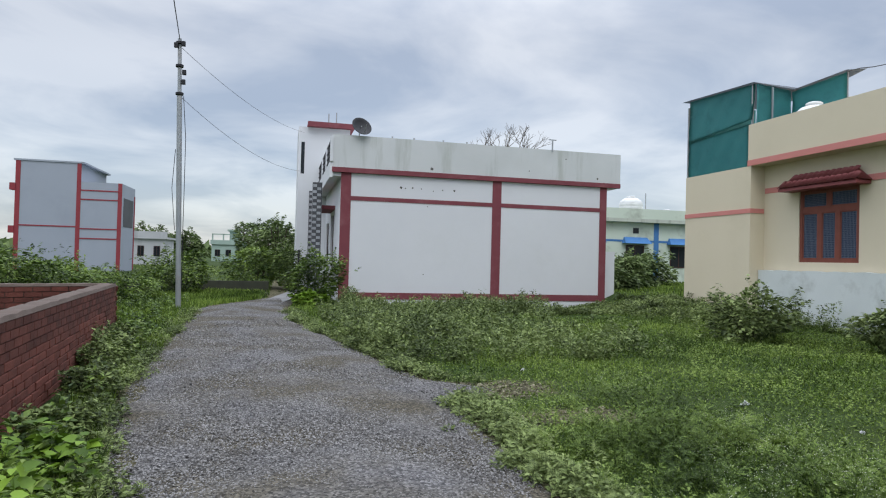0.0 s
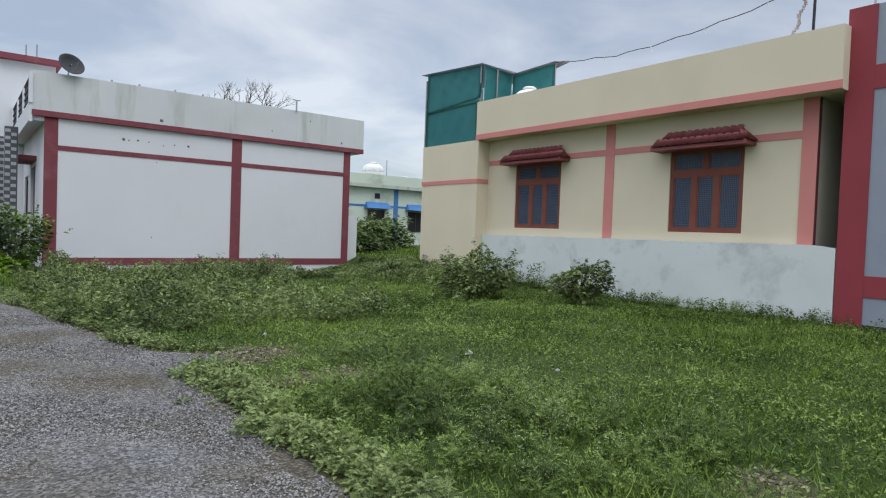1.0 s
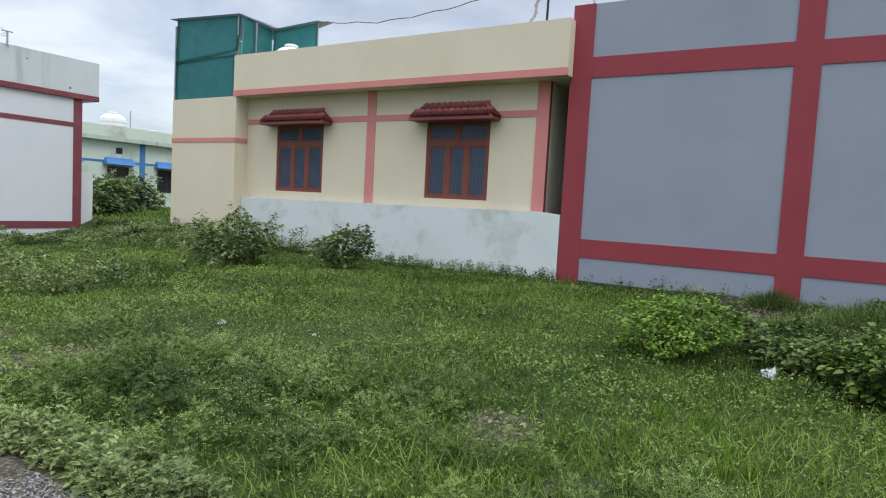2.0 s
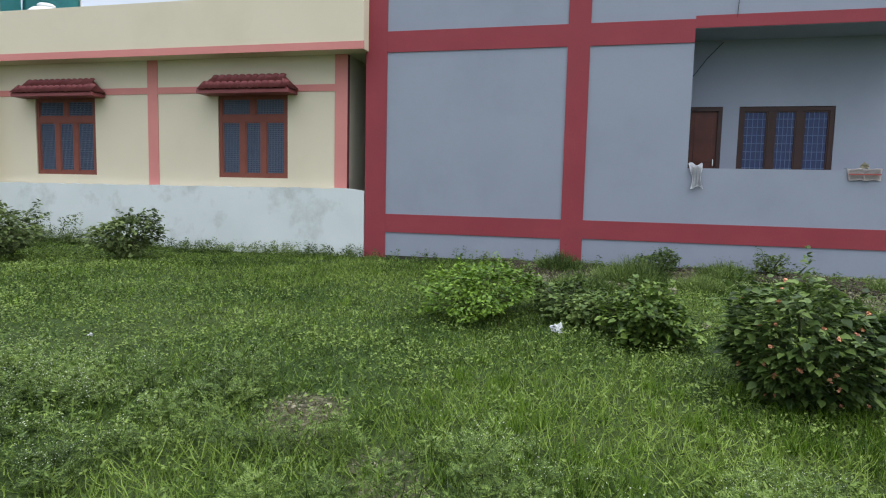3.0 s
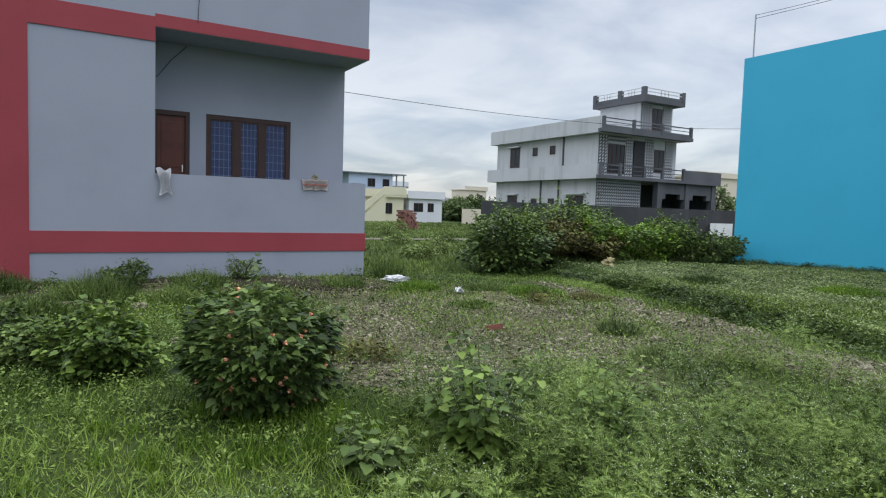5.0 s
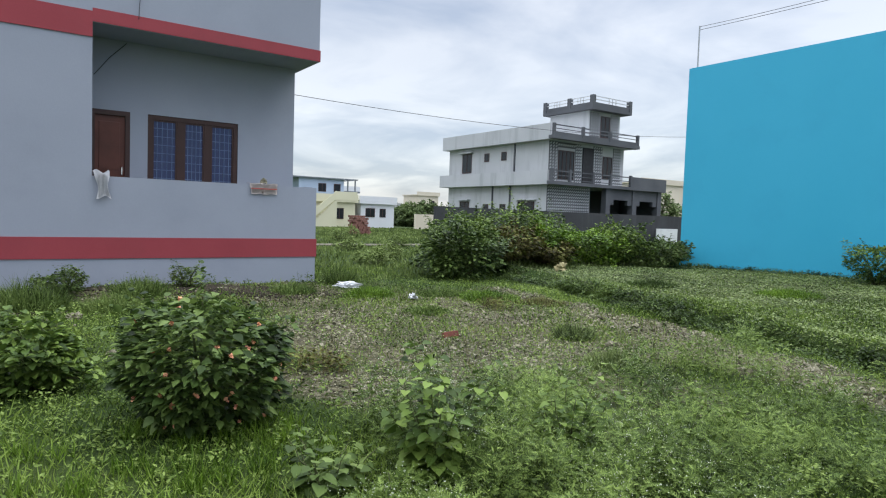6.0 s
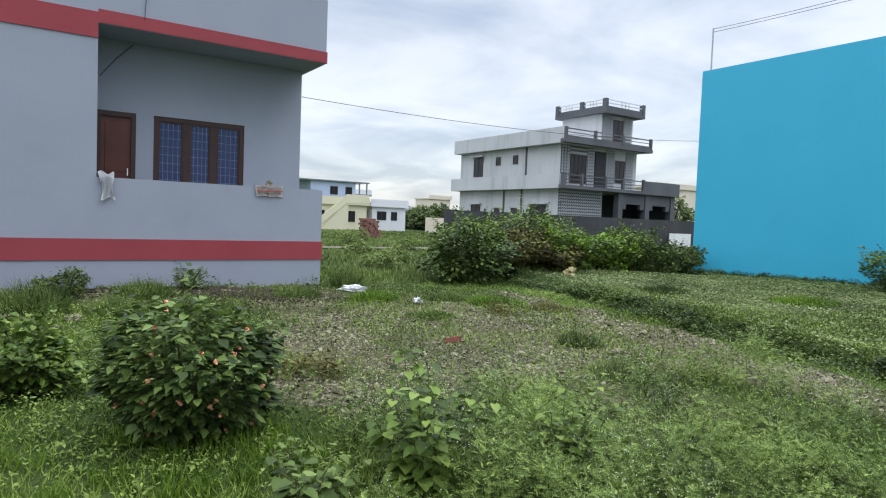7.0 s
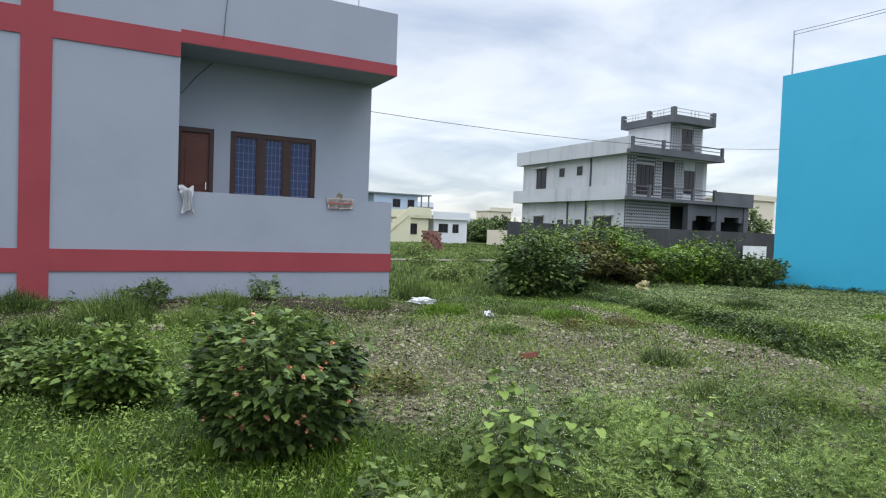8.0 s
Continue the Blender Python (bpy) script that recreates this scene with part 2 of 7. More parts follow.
STONE_GREY = material("road_gravel_stone", (0.065, 0.061, 0.058), (0.25, 0.245, 0.24), 1.2, 0.85, 80, 0.2, island=1.0)
STONE_BROWN = material("plot_gravel_stone", (0.04, 0.036, 0.02), (0.28, 0.258, 0.175), 1.2, 0.9, 80, 0.2, island=0.9)
LITTER = material("crumpled_white_plastic", (0.46, 0.47, 0.48), (0.66, 0.66, 0.66), 6, 0.4, 60, 0.1)
CLOTH = material("pale_cloth", (0.42, 0.43, 0.45), (0.62, 0.62, 0.63), 9, 0.9, 120, 0.3, (0.25, 0.27, 0.3), 6, 0.5)
SACK = material("woven_beige_sack", (0.36, 0.32, 0.30), (0.48, 0.43, 0.40), 6, 0.9, 150, 0.3)
SACK_RED = material("sack_red_print", (0.35, 0.08, 0.06), (0.42, 0.12, 0.1), 6, 0.9, 150, 0.2)
YELLOW_STONE = material("yellowish_stone", (0.24, 0.21, 0.10), (0.36, 0.32, 0.17), 4, 0.9, 40, 0.3)
# yellow paint made paler, with distance haze mixed into the tone
FAR_YELLOW = material("hazed_yellow_wall_paint", (0.60, 0.57, 0.40), (0.66, 0.63, 0.46), 0.4, 0.85, 20, 0.1)
FAR_BLUE = material("pale_blue_wall_paint", (0.36, 0.44, 0.56), (0.42, 0.50, 0.62), 0.4, 0.85, 20, 0.1)
# cream likewise greyed and paled in place of haze
FAR_CREAM = material("hazed_far_cream_paint", (0.60, 0.53, 0.42), (0.66, 0.59, 0.48), 0.4, 0.85, 20, 0.1)
FAR_GREEN = material("far_green_paint", (0.28, 0.38, 0.33), (0.36, 0.45, 0.40), 0.4, 0.85, 20, 0.1)
BARK = material("grey_brown_bark", (0.07, 0.055, 0.04), (0.13, 0.105, 0.08), 6, 0.95, 50, 0.5)
STEM = material("green_brown_stem", (0.06, 0.075, 0.03), (0.11, 0.12, 0.05), 6, 0.8, 50, 0.2)


def pane_glass(name, tint):
    m = bpy.data.materials.new(name)
    m.use_nodes = True
    t = m.node_tree
    b = t.nodes["Principled BSDF"]
    b.inputs["Base Color"].default_value = (*tint, 1)
    b.inputs["Roughness"].default_value = 0.08
    b.inputs["Transmission Weight"].default_value = 0.2
    b.inputs["Specular IOR Level"].default_value = 0.3
    b.inputs["IOR"].default_value = 1.45
    n = t.nodes.new("ShaderNodeTexNoise")
    n.inputs["Scale"].default_value = 3.0
    bp = t.nodes.new("ShaderNodeBump")
    bp.inputs["Strength"].default_value, bp.inputs["Distance"].default_value = 0.05, 0.01
    t.links.new(n.outputs["Fac"], bp.inputs["Height"])
    t.links.new(bp.outputs[0], b.inputs["Normal"])
    return m


BLUE_GLASS = pane_glass("blue_tinted_glass", (0.022, 0.04, 0.12))
PALE_GLASS = pane_glass("grey_blue_glass", (0.045, 0.066, 0.12))
DARK_GLASS = pane_glass("dark_glass", (0.02, 0.025, 0.03))


# ---- building helpers ----
def thing(name, base, label, category, group="", kind=""):
    ob = new(name)
    ob.location = base
    ob.empty_display_size = 0.2
    tagged(ob, label, category, group, kind)
    return ob


def hang(ob, parent):
    ob.parent = parent
    if parent.type == "EMPTY":
        ob.matrix_parent_inverse = Matrix.Translation(parent.location).inverted()
    return ob


def part(name, bm, mat, parent=None, label="", smooth=False):
    me = bpy.data.meshes.new(name)
    if isinstance(bm, bmesh.types.BMesh):
        bmesh.ops.recalc_face_normals(bm, faces=bm.faces)
        bm.to_mesh(me)
        bm.free()
    else:
        me = bm
        me.name = name
    if smooth:
        for p in me.polygons:
            p.use_smooth = True
    me.materials.clear()
    me.materials.append(mat)
    ob = new(name, me)
    if parent:
        hang(ob, parent)
    if label:
        ob["label"] = label
    return ob


def box(bm, x0, x1, y0, y1, z0, z1, bevel=0.0):
    vs = [bm.verts.new(p) for p in ((x0, y0, z0), (x1, y0, z0), (x1, y1, z0), (x0, y1, z0), (x0, y0, z1), (x1, y0, z1), (x1, y1, z1), (x0, y1, z1))]
    fs = [bm.faces.new([vs[i] for i in f]) for f in ((3, 2, 1, 0), (4, 5, 6, 7), (0, 1, 5, 4), (1, 2, 6, 5), (2, 3, 7, 6), (3, 0, 4, 7))]
    if bevel:
        bmesh.ops.bevel(bm, geom=list({e for f in fs for e in f.edges}), offset=bevel, segments=2, affect="EDGES", profile=0.6)


APART = {"parapet", "panel", "balcony_rail", "rail", "arch", "side_cornice", "tower_parapet", "slab_edge", "band"}


def boxes(name, mat, parent, M, *dims, label="", bevel=0.0):
    if len(dims) > 1 and name in APART:
        return [boxes(name, mat, parent, M, d, label=label, bevel=bevel) for d in dims][0]
    bm = bmesh.new()
    for d in dims:
        box(bm, *d, bevel=bevel)
    bm.transform(M)
    return part(name, bm, mat, parent, label)


def holed_wall(name, mat, parent, M, u0, u1, z0, z1, w0, w1, holes=(), label=""):
    """A wall of real thickness from w0 (outer) to w1 (inner) with openings (u0, u1, z0, z1) right through it."""
    us = sorted({u0, u1, *[h[0] for h in holes], *[h[1] for h in holes]})
    zs = sorted({z0, z1, *[h[2] for h in holes], *[h[3] for h in holes]})
    bm = bmesh.new()
    vert = {}

    def v(i, j, k):
        if (i, j, k) not in vert:
            vert[i, j, k] = bm.verts.new((us[i], (w0, w1)[k], zs[j]))
        return vert[i, j, k]

    def solid(i, j):
        if not (0 <= i < len(us) - 1 and 0 <= j < len(zs) - 1):
            return False
        u, z = (us[i] + us[i + 1]) / 2, (zs[j] + zs[j + 1]) / 2
        return not any(h[0] < u < h[1] and h[2] < z < h[3] for h in holes)

    for i in range(len(us) - 1):
        for j in range(len(zs) - 1):
            if not solid(i, j):
                continue
            for k in (0, 1):
                bm.faces.new((v(i, j, k), v(i + 1, j, k), v(i + 1, j + 1, k), v(i, j + 1, k)))
            for di, dj, a, b in ((-1, 0, (i, j), (i, j + 1)), (1, 0, (i + 1, j), (i + 1, j + 1)), (0, -1, (i, j), (i + 1, j)), (0, 1, (i, j + 1), (i + 1, j + 1))):
                if not solid(i + di, j + dj):
                    bm.faces.new((v(*a, 0), v(*b, 0), v(*b, 1), v(*a, 1)))
    bm.transform(M)
    return part(name, bm, mat, parent, label)


def tube(bm, points, r, sides=6, taper=None):
    """A round bar along points; taper gives the radius at the far end."""
    pts = [Vector(p) for p in points]
    rings = []
    for i, p in enumerate(pts):
        d = (pts[min(i + 1, len(pts) - 1)] - pts[max(i - 1, 0)]).normalized()
        a = d.cross(Vector((0, 0, 1)) if abs(d.z) < 0.9 else Vector((1, 0, 0))).normalized()
        b = d.cross(a)
        rr = r if taper is None else r + (taper - r) * i / (len(pts) - 1)
        rings.append([bm.verts.new(p + (a * math.cos(2 * math.pi * k / sides) + b * math.sin(2 * math.pi * k / sides)) * rr) for k in range(sides)])
    for q, s in zip(rings, rings[1:]):
        for k in range(sides):
            bm.faces.new((q[k], q[(k + 1) % sides], s[(k + 1) % sides], s[k]))
    bm.faces.new(rings[0][::-1])
    bm.faces.new(rings[-1])


def sag(a, b, drop, n=14):
    a, b = Vector(a), Vector(b)
    return [a.lerp(b, i / n) - Vector((0, 0, drop * 4 * (i / n) * (1 - i / n))) for i in range(n + 1)]


def window(parent, M, u0, u1, z0, z1, frame_mat, glass, lights=3, transom=0.0, bar=0.075, w=0.05, depth=0.07, grille=None, grille_mat=None, label=""):
    """A framed window in an opening: frame, mullions, transom, a pane and a wire grille in each light."""
    win = holed_wall("window", frame_mat, parent, M, u0, u1, z0, z1, w, w + depth, [(u0 + bar, u1 - bar, z0 + bar, z1 - bar)], label)
    cells = []
    zt = z1 - bar
    if transom:
        boxes("transom", frame_mat, win, M, (u0 + bar, u1 - bar, w + 0.004, w + depth - 0.004, transom - bar * 0.8, transom + bar * 0.8))
        um = (u0 + u1) / 2
        boxes("mullion", frame_mat, win, M, (um - bar * 0.7, um + bar * 0.7, w + 0.006, w + depth - 0.006, transom + bar * 0.8, z1 - bar))
        cells += [(u0 + bar, um - bar * 0.7, transom + bar * 0.8, z1 - bar), (um + bar * 0.7, u1 - bar, transom + bar * 0.8, z1 - bar)]
        zt = transom - bar * 0.8
    step = (u1 - u0 - 2 * bar) / lights
    for i in range(lights):
        a, b = u0 + bar + i * step, u0 + bar + (i + 1) * step
        if i:
            boxes("mullion", frame_mat, win, M, (a - bar * 0.75, a + bar * 0.75, w + 0.006, w + depth - 0.006, z0 + bar, zt))
        cells.append((a + (bar * 0.75 if i else 0), b - (bar * 0.75 if i < lights - 1 else 0), z0 + bar, zt))
    for a, b, c, d in cells:
        # each light has a slim sash of its own round the pane
        s = min(0.03, (b - a) * 0.1)
        holed_wall("sash", frame_mat, win, M, a, b, c, d, w + 0.015, w + 0.05, [(a + s, b - s, c + s, d - s)])
        boxes("pane", glass, win, M, (a + s, b - s, w + 0.034, w + 0.040, c + s, d - s))
        if grille:
            pitch_u, pitch_z, th = grille
            bm = bmesh.new()
            nu, nz = max(2, round((b - a) / pitch_u)), max(2, round((d - c) / pitch_z))
            for k in range(1, nu):
                u = a + (b - a) * k / nu
                box(bm, u - th, u + th, w + 0.022, w + 0.026, c + s, d - s)
            for k in range(1, nz):
                z = c + (d - c) * k / nz
                box(bm, a + s, b - s, w + 0.026, w + 0.030, z - th, z + th)
            bm.transform(M)
            part("grille", bm, grille_mat or GRILLE, win)
    return win


# ---- the ground ----
def smooth(a, b, v):
    t = np.clip((v - a) / (b - a), 0, 1)
    return t * t * (3 - 2 * t)


ROAD_Y = [-60, -10, 3.0, 4.4, 5.4, 6.5, 7.15, 7.8, 9.0, 11.8, 14.8, 18.0, 19.5, 21.0, 22.5]
ROAD_L = [-1.2, -1.2, -1.1, -1.15, -1.35, -1.6, -1.67, -1.73, -1.8, -1.95, -2.1, -2.25, -2.0, -1.3, -0.5]
ROAD_R = [1.7, 1.75, 1.7, 1.68, 1.7, 1.75, 2.45, 1.7, 1.42, 0.88, 0.25, 0.1, 0.2, 0.3, 0.3]


def road_edges(y):
    return np.interp(y, ROAD_Y, ROAD_L), np.interp(y, ROAD_Y, ROAD_R)


def bund_line(x):
    """y of the low earth bund that edges the plot before the cyan house."""
    return -8.45 - 0.30 * (x - 3.9)


def wob(x, y, s, seed=0.0):
    """A cheap smooth waviness in -1..1."""
    return (np.sin(x * s + 1.3 * np.sin(y * s * 0.7 + seed) + seed * 2.1) + np.sin(y * s * 1.13 + 1.7 * np.sin(x * s * 0.6 + seed * 1.7))
            + 0.5 * np.sin((x + y) * s * 2.3 + seed)) / 2.5


def ground_z(x, y):
    x, y = np.asarray(x, float), np.asarray(y, float)
    z = 0.36 * smooth(11, 18.0, y) * smooth(9.5, 12.8, x) - 0.34 * smooth(16.5, 20.5, y) * smooth(1.0, 3, x) * smooth(13.2, 12.0, x)
    d = bund_line(x) - y
    near = smooth(22, 16, x) * smooth(0, 3.5, x)
    z = z + near * (0.17 * smooth(-0.02, 0.26, d + 0.2 * wob(x, y, 1.1, 2.5)) - 0.10 * smooth(9, 14, x) * smooth(3, 9, d) + 0.07 * np.exp(-((d - 0.3) / 0.25) ** 2))
    z = z - near * 0.04 * np.exp(-((d + 0.12) / 0.22) ** 2)
    z = z + 0.10 * np.exp(-((x - 12.6) / 0.9) ** 2) * smooth(4.2, 1.8, y) * smooth(-6.5, -5, y)
    l, r = road_edges(y)
    off = np.clip(np.maximum(l - x, x - r), 0, 1.5) / 1.5
    z = z + off * (0.03 * wob(x, y, 1.3) + 0.018 * wob(x, y, 4.1, 2.0))
    return z


# bare and gravelly patches in the plot: centre x, y, half sizes, turn, how bare
BARE = [(8.0, -5.7, 4.6, 3.0, -15, 0.8), (6.2, -7.9, 3.6, 0.8, -17, 1), (9.6, -8.6, 2.0, 0.6, -17, 1), (7.8, -3.7, 2.8, 0.9, -8, 1), (5.5, -3.0, 1.2, 0.6, 20, 1), (11.4, -4.6, 1.7, 1.6, 0, 1), (8.6, -6.6, 2.2, 0.7, -20, 1),
        (2.3, 7.15, 0.95, 0.55, 10, 1), (2.75, 5.75, 0.8, 0.42, 0, 1), (3.85, 1.85, 0.5, 0.3, 20, 1), (11.2, 0.6, 1.4, 1.2, 0, 1), (12.2, -2.8, 0.9, 3.4, 0, 1), (4.6, -7.2, 1.6, 0.8, -16, 1), (2.9, 0.9, 0.6, 0.3, 25, 0.6),
        (8.5, -13.5, 5.0, 4.0, -16, 0.45)]


def bare(x, y):
    """How bare the ground is at a place, 0 (full grass) to 1 (gravel)."""
    x, y = np.asarray(x, float), np.asarray(y, float)
    out = np.zeros(np.broadcast(x, y).shape)
    for cx, cy, a, b, turn, amount in BARE:
        c, s = math.cos(radians(turn)), math.sin(radians(turn))
        u, v = ((x - cx) * c + (y - cy) * s) / a, (-(x - cx) * s + (y - cy) * c) / b
        d = np.hypot(u, v) + 0.28 * wob(x, y, 2.6, 1.0)
        out = np.maximum(out, amount * smooth(1.25, 0.55, d))
    l, r = road_edges(y)
    out = np.maximum(out, smooth(0.35, -0.05, np.maximum(l - x, x - r) + 0.18 * wob(x, y, 2.2)))
    return out


def mesh_of(name, verts, tris):
    """A mesh from arrays of points and of triangles."""
    verts, tris = np.ascontiguousarray(verts, np.float32), np.ascontiguousarray(tris, np.int32)
    me = bpy.data.meshes.new(name)
    me.vertices.add(len(verts))
    me.vertices.foreach_set("co", verts.ravel())
    me.loops.add(tris.size)
    me.loops.foreach_set("vertex_index", tris.ravel())
    me.polygons.add(len(tris))
    me.polygons.foreach_set("loop_start", np.arange(0, tris.size, tris.shape[1], dtype=np.int32))
    me.update(calc_edges=True)
    return me


def axis_lines(a, b, step, reach):
    mid = np.arange(a, b + step / 2, step)
    out = np.array([(reach) ** (k / 24.0) for k in range(1, 25)])
    return np.concatenate([a - out[::-1], mid, b + out])


gx, gy = axis_lines(-8, 18, 0.16, 2500.0), axis_lines(-22, 26, 0.16, 2500.0)
GX, GY = np.meshgrid(gx, gy)
GZ = ground_z(GX, GY)
nx, ny = len(gx), len(gy)
idx = np.arange(nx * ny).reshape(ny, nx)
quads = np.stack([idx[:-1, :-1], idx[:-1, 1:], idx[1:, 1:], idx[1:, :-1]], -1).reshape(-1, 4)
ground_me = mesh_of("ground", np.stack([GX, GY, GZ], -1).reshape(-1, 3), quads)
at = ground_me.attributes.new("bare", "FLOAT", "POINT")
at.data.foreach_set("value", bare(GX, GY).ravel().astype(np.float32))


def ground_material():
    m = bpy.data.materials.new("plot_ground")
    m.use_nodes = True
    t = m.node_tree
    b = t.nodes["Principled BSDF"]
    b.inputs["Roughness"].default_value = 0.95
    b.inputs["Specular IOR Level"].default_value = 0.15
    geo = t.nodes.new("ShaderNodeNewGeometry")

    def noise_tex(scale, detail=5, rough=0.6):
        n = t.nodes.new("ShaderNodeTexNoise")
        n.inputs["Scale"].default_value, n.inputs["Detail"].default_value, n.inputs["Roughness"].default_value = scale, detail, rough
        t.links.new(geo.outputs["Position"], n.inputs["Vector"])
        return n

    def ramp(src, *stops):
        r = t.nodes.new("ShaderNodeValToRGB")
        e = r.color_ramp.elements
        e[0].position, e[0].color = stops[0][0], (*stops[0][1], 1)
        e[1].position, e[1].color = stops[-1][0], (*stops[-1][1], 1)
        for p, c in stops[1:-1]:
            e.new(p).color = (*c, 1)
        t.links.new(src, r.inputs[0])
        return r.outputs[0]

    big, fine = noise_tex(0.35, 4), noise_tex(34, 6, 0.7)
    vor = t.nodes.new("ShaderNodeTexVoronoi")
    vor.inputs["Scale"].default_value = 26
    t.links.new(geo.outputs["Position"], vor.inputs["Vector"])
    # dark soil-like tones that also paint shade into the gaps between blades
    grass = ramp(fine.outputs["Fac"], (0.3, (0.016, 0.028, 0.008)), (0.55, (0.034, 0.056, 0.014)), (0.75, (0.06, 0.088, 0.024)))
    soil = ramp(vor.outputs["Color"], (0.1, (0.033, 0.03, 0.015)), (0.6, (0.088, 0.08, 0.044)), (0.95, (0.21, 0.195, 0.125)))
    tint = ramp(big.outputs["Fac"], (0.35, (0.8, 0.95, 0.75)), (0.65, (1.2, 1.1, 1.0)))
    mul = t.nodes.new("ShaderNodeMix")
    mul.data_type, mul.blend_type = "RGBA", "MULTIPLY"
    mul.inputs["Factor"].default_value = 1.0
    t.links.new(grass, mul.inputs["A"])
    t.links.new(tint, mul.inputs["B"])
    a = t.nodes.new("ShaderNodeAttribute")
    a.attribute_name = "bare"
    f = t.nodes.new("ShaderNodeMath")
    f.operation = "MULTIPLY_ADD"
    f.use_clamp = True
    t.links.new(a.outputs["Fac"], f.inputs[0])
    f.inputs[1].default_value = 1.15
    g = t.nodes.new("ShaderNodeMath")
    g.operation = "MULTIPLY_ADD"
    t.links.new(noise_tex(3.5, 6, 0.7).outputs["Fac"], g.inputs[0])
    g.inputs[1].default_value, g.inputs[2].default_value = 1.6, -0.95
    t.links.new(g.outputs[0], f.inputs[2])
    mx = t.nodes.new("ShaderNodeMix")
    mx.data_type = "RGBA"
    t.links.new(f.outputs[0], mx.inputs["Factor"])
    t.links.new(mul.outputs["Result"], mx.inputs["A"])
    t.links.new(soil, mx.inputs["B"])
    t.links.new(mx.outputs["Result"], b.inputs["Base Color"])
    bp = t.nodes.new("ShaderNodeBump")
    bp.inputs["Strength"].default_value, bp.inputs["Distance"].default_value = 0.7, 0.03
    t.links.new(fine.outputs["Fac"], bp.inputs["Height"])
    t.links.new(bp.outputs[0], b.inputs["Normal"])
    return m


tagged(part("ground", ground_me, ground_material(), smooth=True), "grassy vacant plot with bare gravelly patches", "ground", kind="structure")


# ---- the gravel road ----
def road_material():
    m = bpy.data.materials.new("gravel_road")
    m.use_nodes = True
    t = m.node_tree
    b = t.nodes["Principled BSDF"]
    b.inputs["Roughness"].default_value = 0.9
    b.inputs["Specular IOR Level"].default_value = 0.2
    geo = t.nodes.new("ShaderNodeNewGeometry")
    v = t.nodes.new("ShaderNodeTexVoronoi")
    v.inputs["Scale"].default_value = 55
    v2 = t.nodes.new("ShaderNodeTexVoronoi")
    v2.inputs["Scale"].default_value = 75
    n = t.nodes.new("ShaderNodeTexNoise")
    n.inputs["Scale"].default_value, n.inputs["Detail"].default_value = 0.9, 6
    for k in (v, v2, n):
        t.links.new(geo.outputs["Position"], k.inputs["Vector"])
    r = t.nodes.new("ShaderNodeValToRGB")
    e = r.color_ramp.elements
    e[0].position, e[0].color = 0.05, (0.036, 0.036, 0.038, 1)
    e[1].position, e[1].color = 0.95, (0.225, 0.22, 0.218, 1)
    e.new(0.5).color = (0.095, 0.092, 0.09, 1)
    t.links.new(v.outputs["Color"], r.inputs[0])
    r2 = t.nodes.new("ShaderNodeValToRGB")
    e = r2.color_ramp.elements
    e[0].position, e[0].color = 0.38, (1.04, 1.04, 1.07, 1)
    e[1].position, e[1].color = 0.60, (0.64, 0.58, 0.43, 1)
    t.links.new(n.outputs["Fac"], r2.inputs[0])
    mx = t.nodes.new("ShaderNodeMix")
    mx.data_type, mx.blend_type = "RGBA", "MULTIPLY"
    mx.inputs["Factor"].default_value = 1.0
    t.links.new(r.outputs[0], mx.inputs["A"])
    t.links.new(r2.outputs[0], mx.inputs["B"])
    t.links.new(mx.outputs["Result"], b.inputs["Base Color"])
    bp = t.nodes.new("ShaderNodeBump")
    bp.inputs["Strength"].default_value, bp.inputs["Distance"].default_value = 0.8, 0.012
    t.links.new(v.outputs["Distance"], bp.inputs["Height"])
    t.links.new(bp.outputs[0], b.inputs["Normal"])
    return m


ry = np.concatenate([np.arange(-60, -8, 2.0), np.arange(-8, 22.3, 0.12)])
K = 26
RL, RR = road_edges(ry)
RL = RL + 0.14 * wob(RL * 0, ry, 2.3, 0.4) + 0.05 * wob(RL * 0, ry, 11.0, 1.4)
RR = RR + 0.15 * wob(RR * 0, ry, 2.1, 2.4) + 0.05 * wob(RR * 0, ry, 9.0, 0.7)
f = np.linspace(0, 1, K)
RX = RL[:, None] + (RR - RL)[:, None] * f[None]
RYY = np.repeat(ry[:, None], K, 1)
crown = 0.02 + 0.05 * (1 - (2 * f - 1) ** 2)[None]
edge = np.minimum(f, 1 - f)[None] * 12
RZ = ground_z(RX, RYY) + crown * np.clip(edge, 0, 1) + 0.012 * wob(RX, RYY, 2.0, 3.0) * np.clip(edge, 0, 1) - 0.03 * np.clip(1 - edge * 2, 0, 1)
ridx = np.arange(RX.size).reshape(RX.shape)
rq = np.stack([ridx[:-1, :-1], ridx[:-1, 1:], ridx[1:, 1:], ridx[1:, :-1]], -1).reshape(-1, 4)
tagged(part("road", mesh_of("road", np.stack([RX, RYY, RZ], -1).reshape(-1, 3), rq), road_material(), smooth=True),
       "unpaved lane of grey crushed gravel", "road", kind="structure")


def road_z(x, y):
    l, r = road_edges(y)
    q = np.clip((x - l) / (r - l), 0, 1)
    return ground_z(x, y) + (0.02 + 0.05 * (1 - (2 * q - 1) ** 2)) * np.clip(np.minimum(q, 1 - q) * 12, 0, 1)


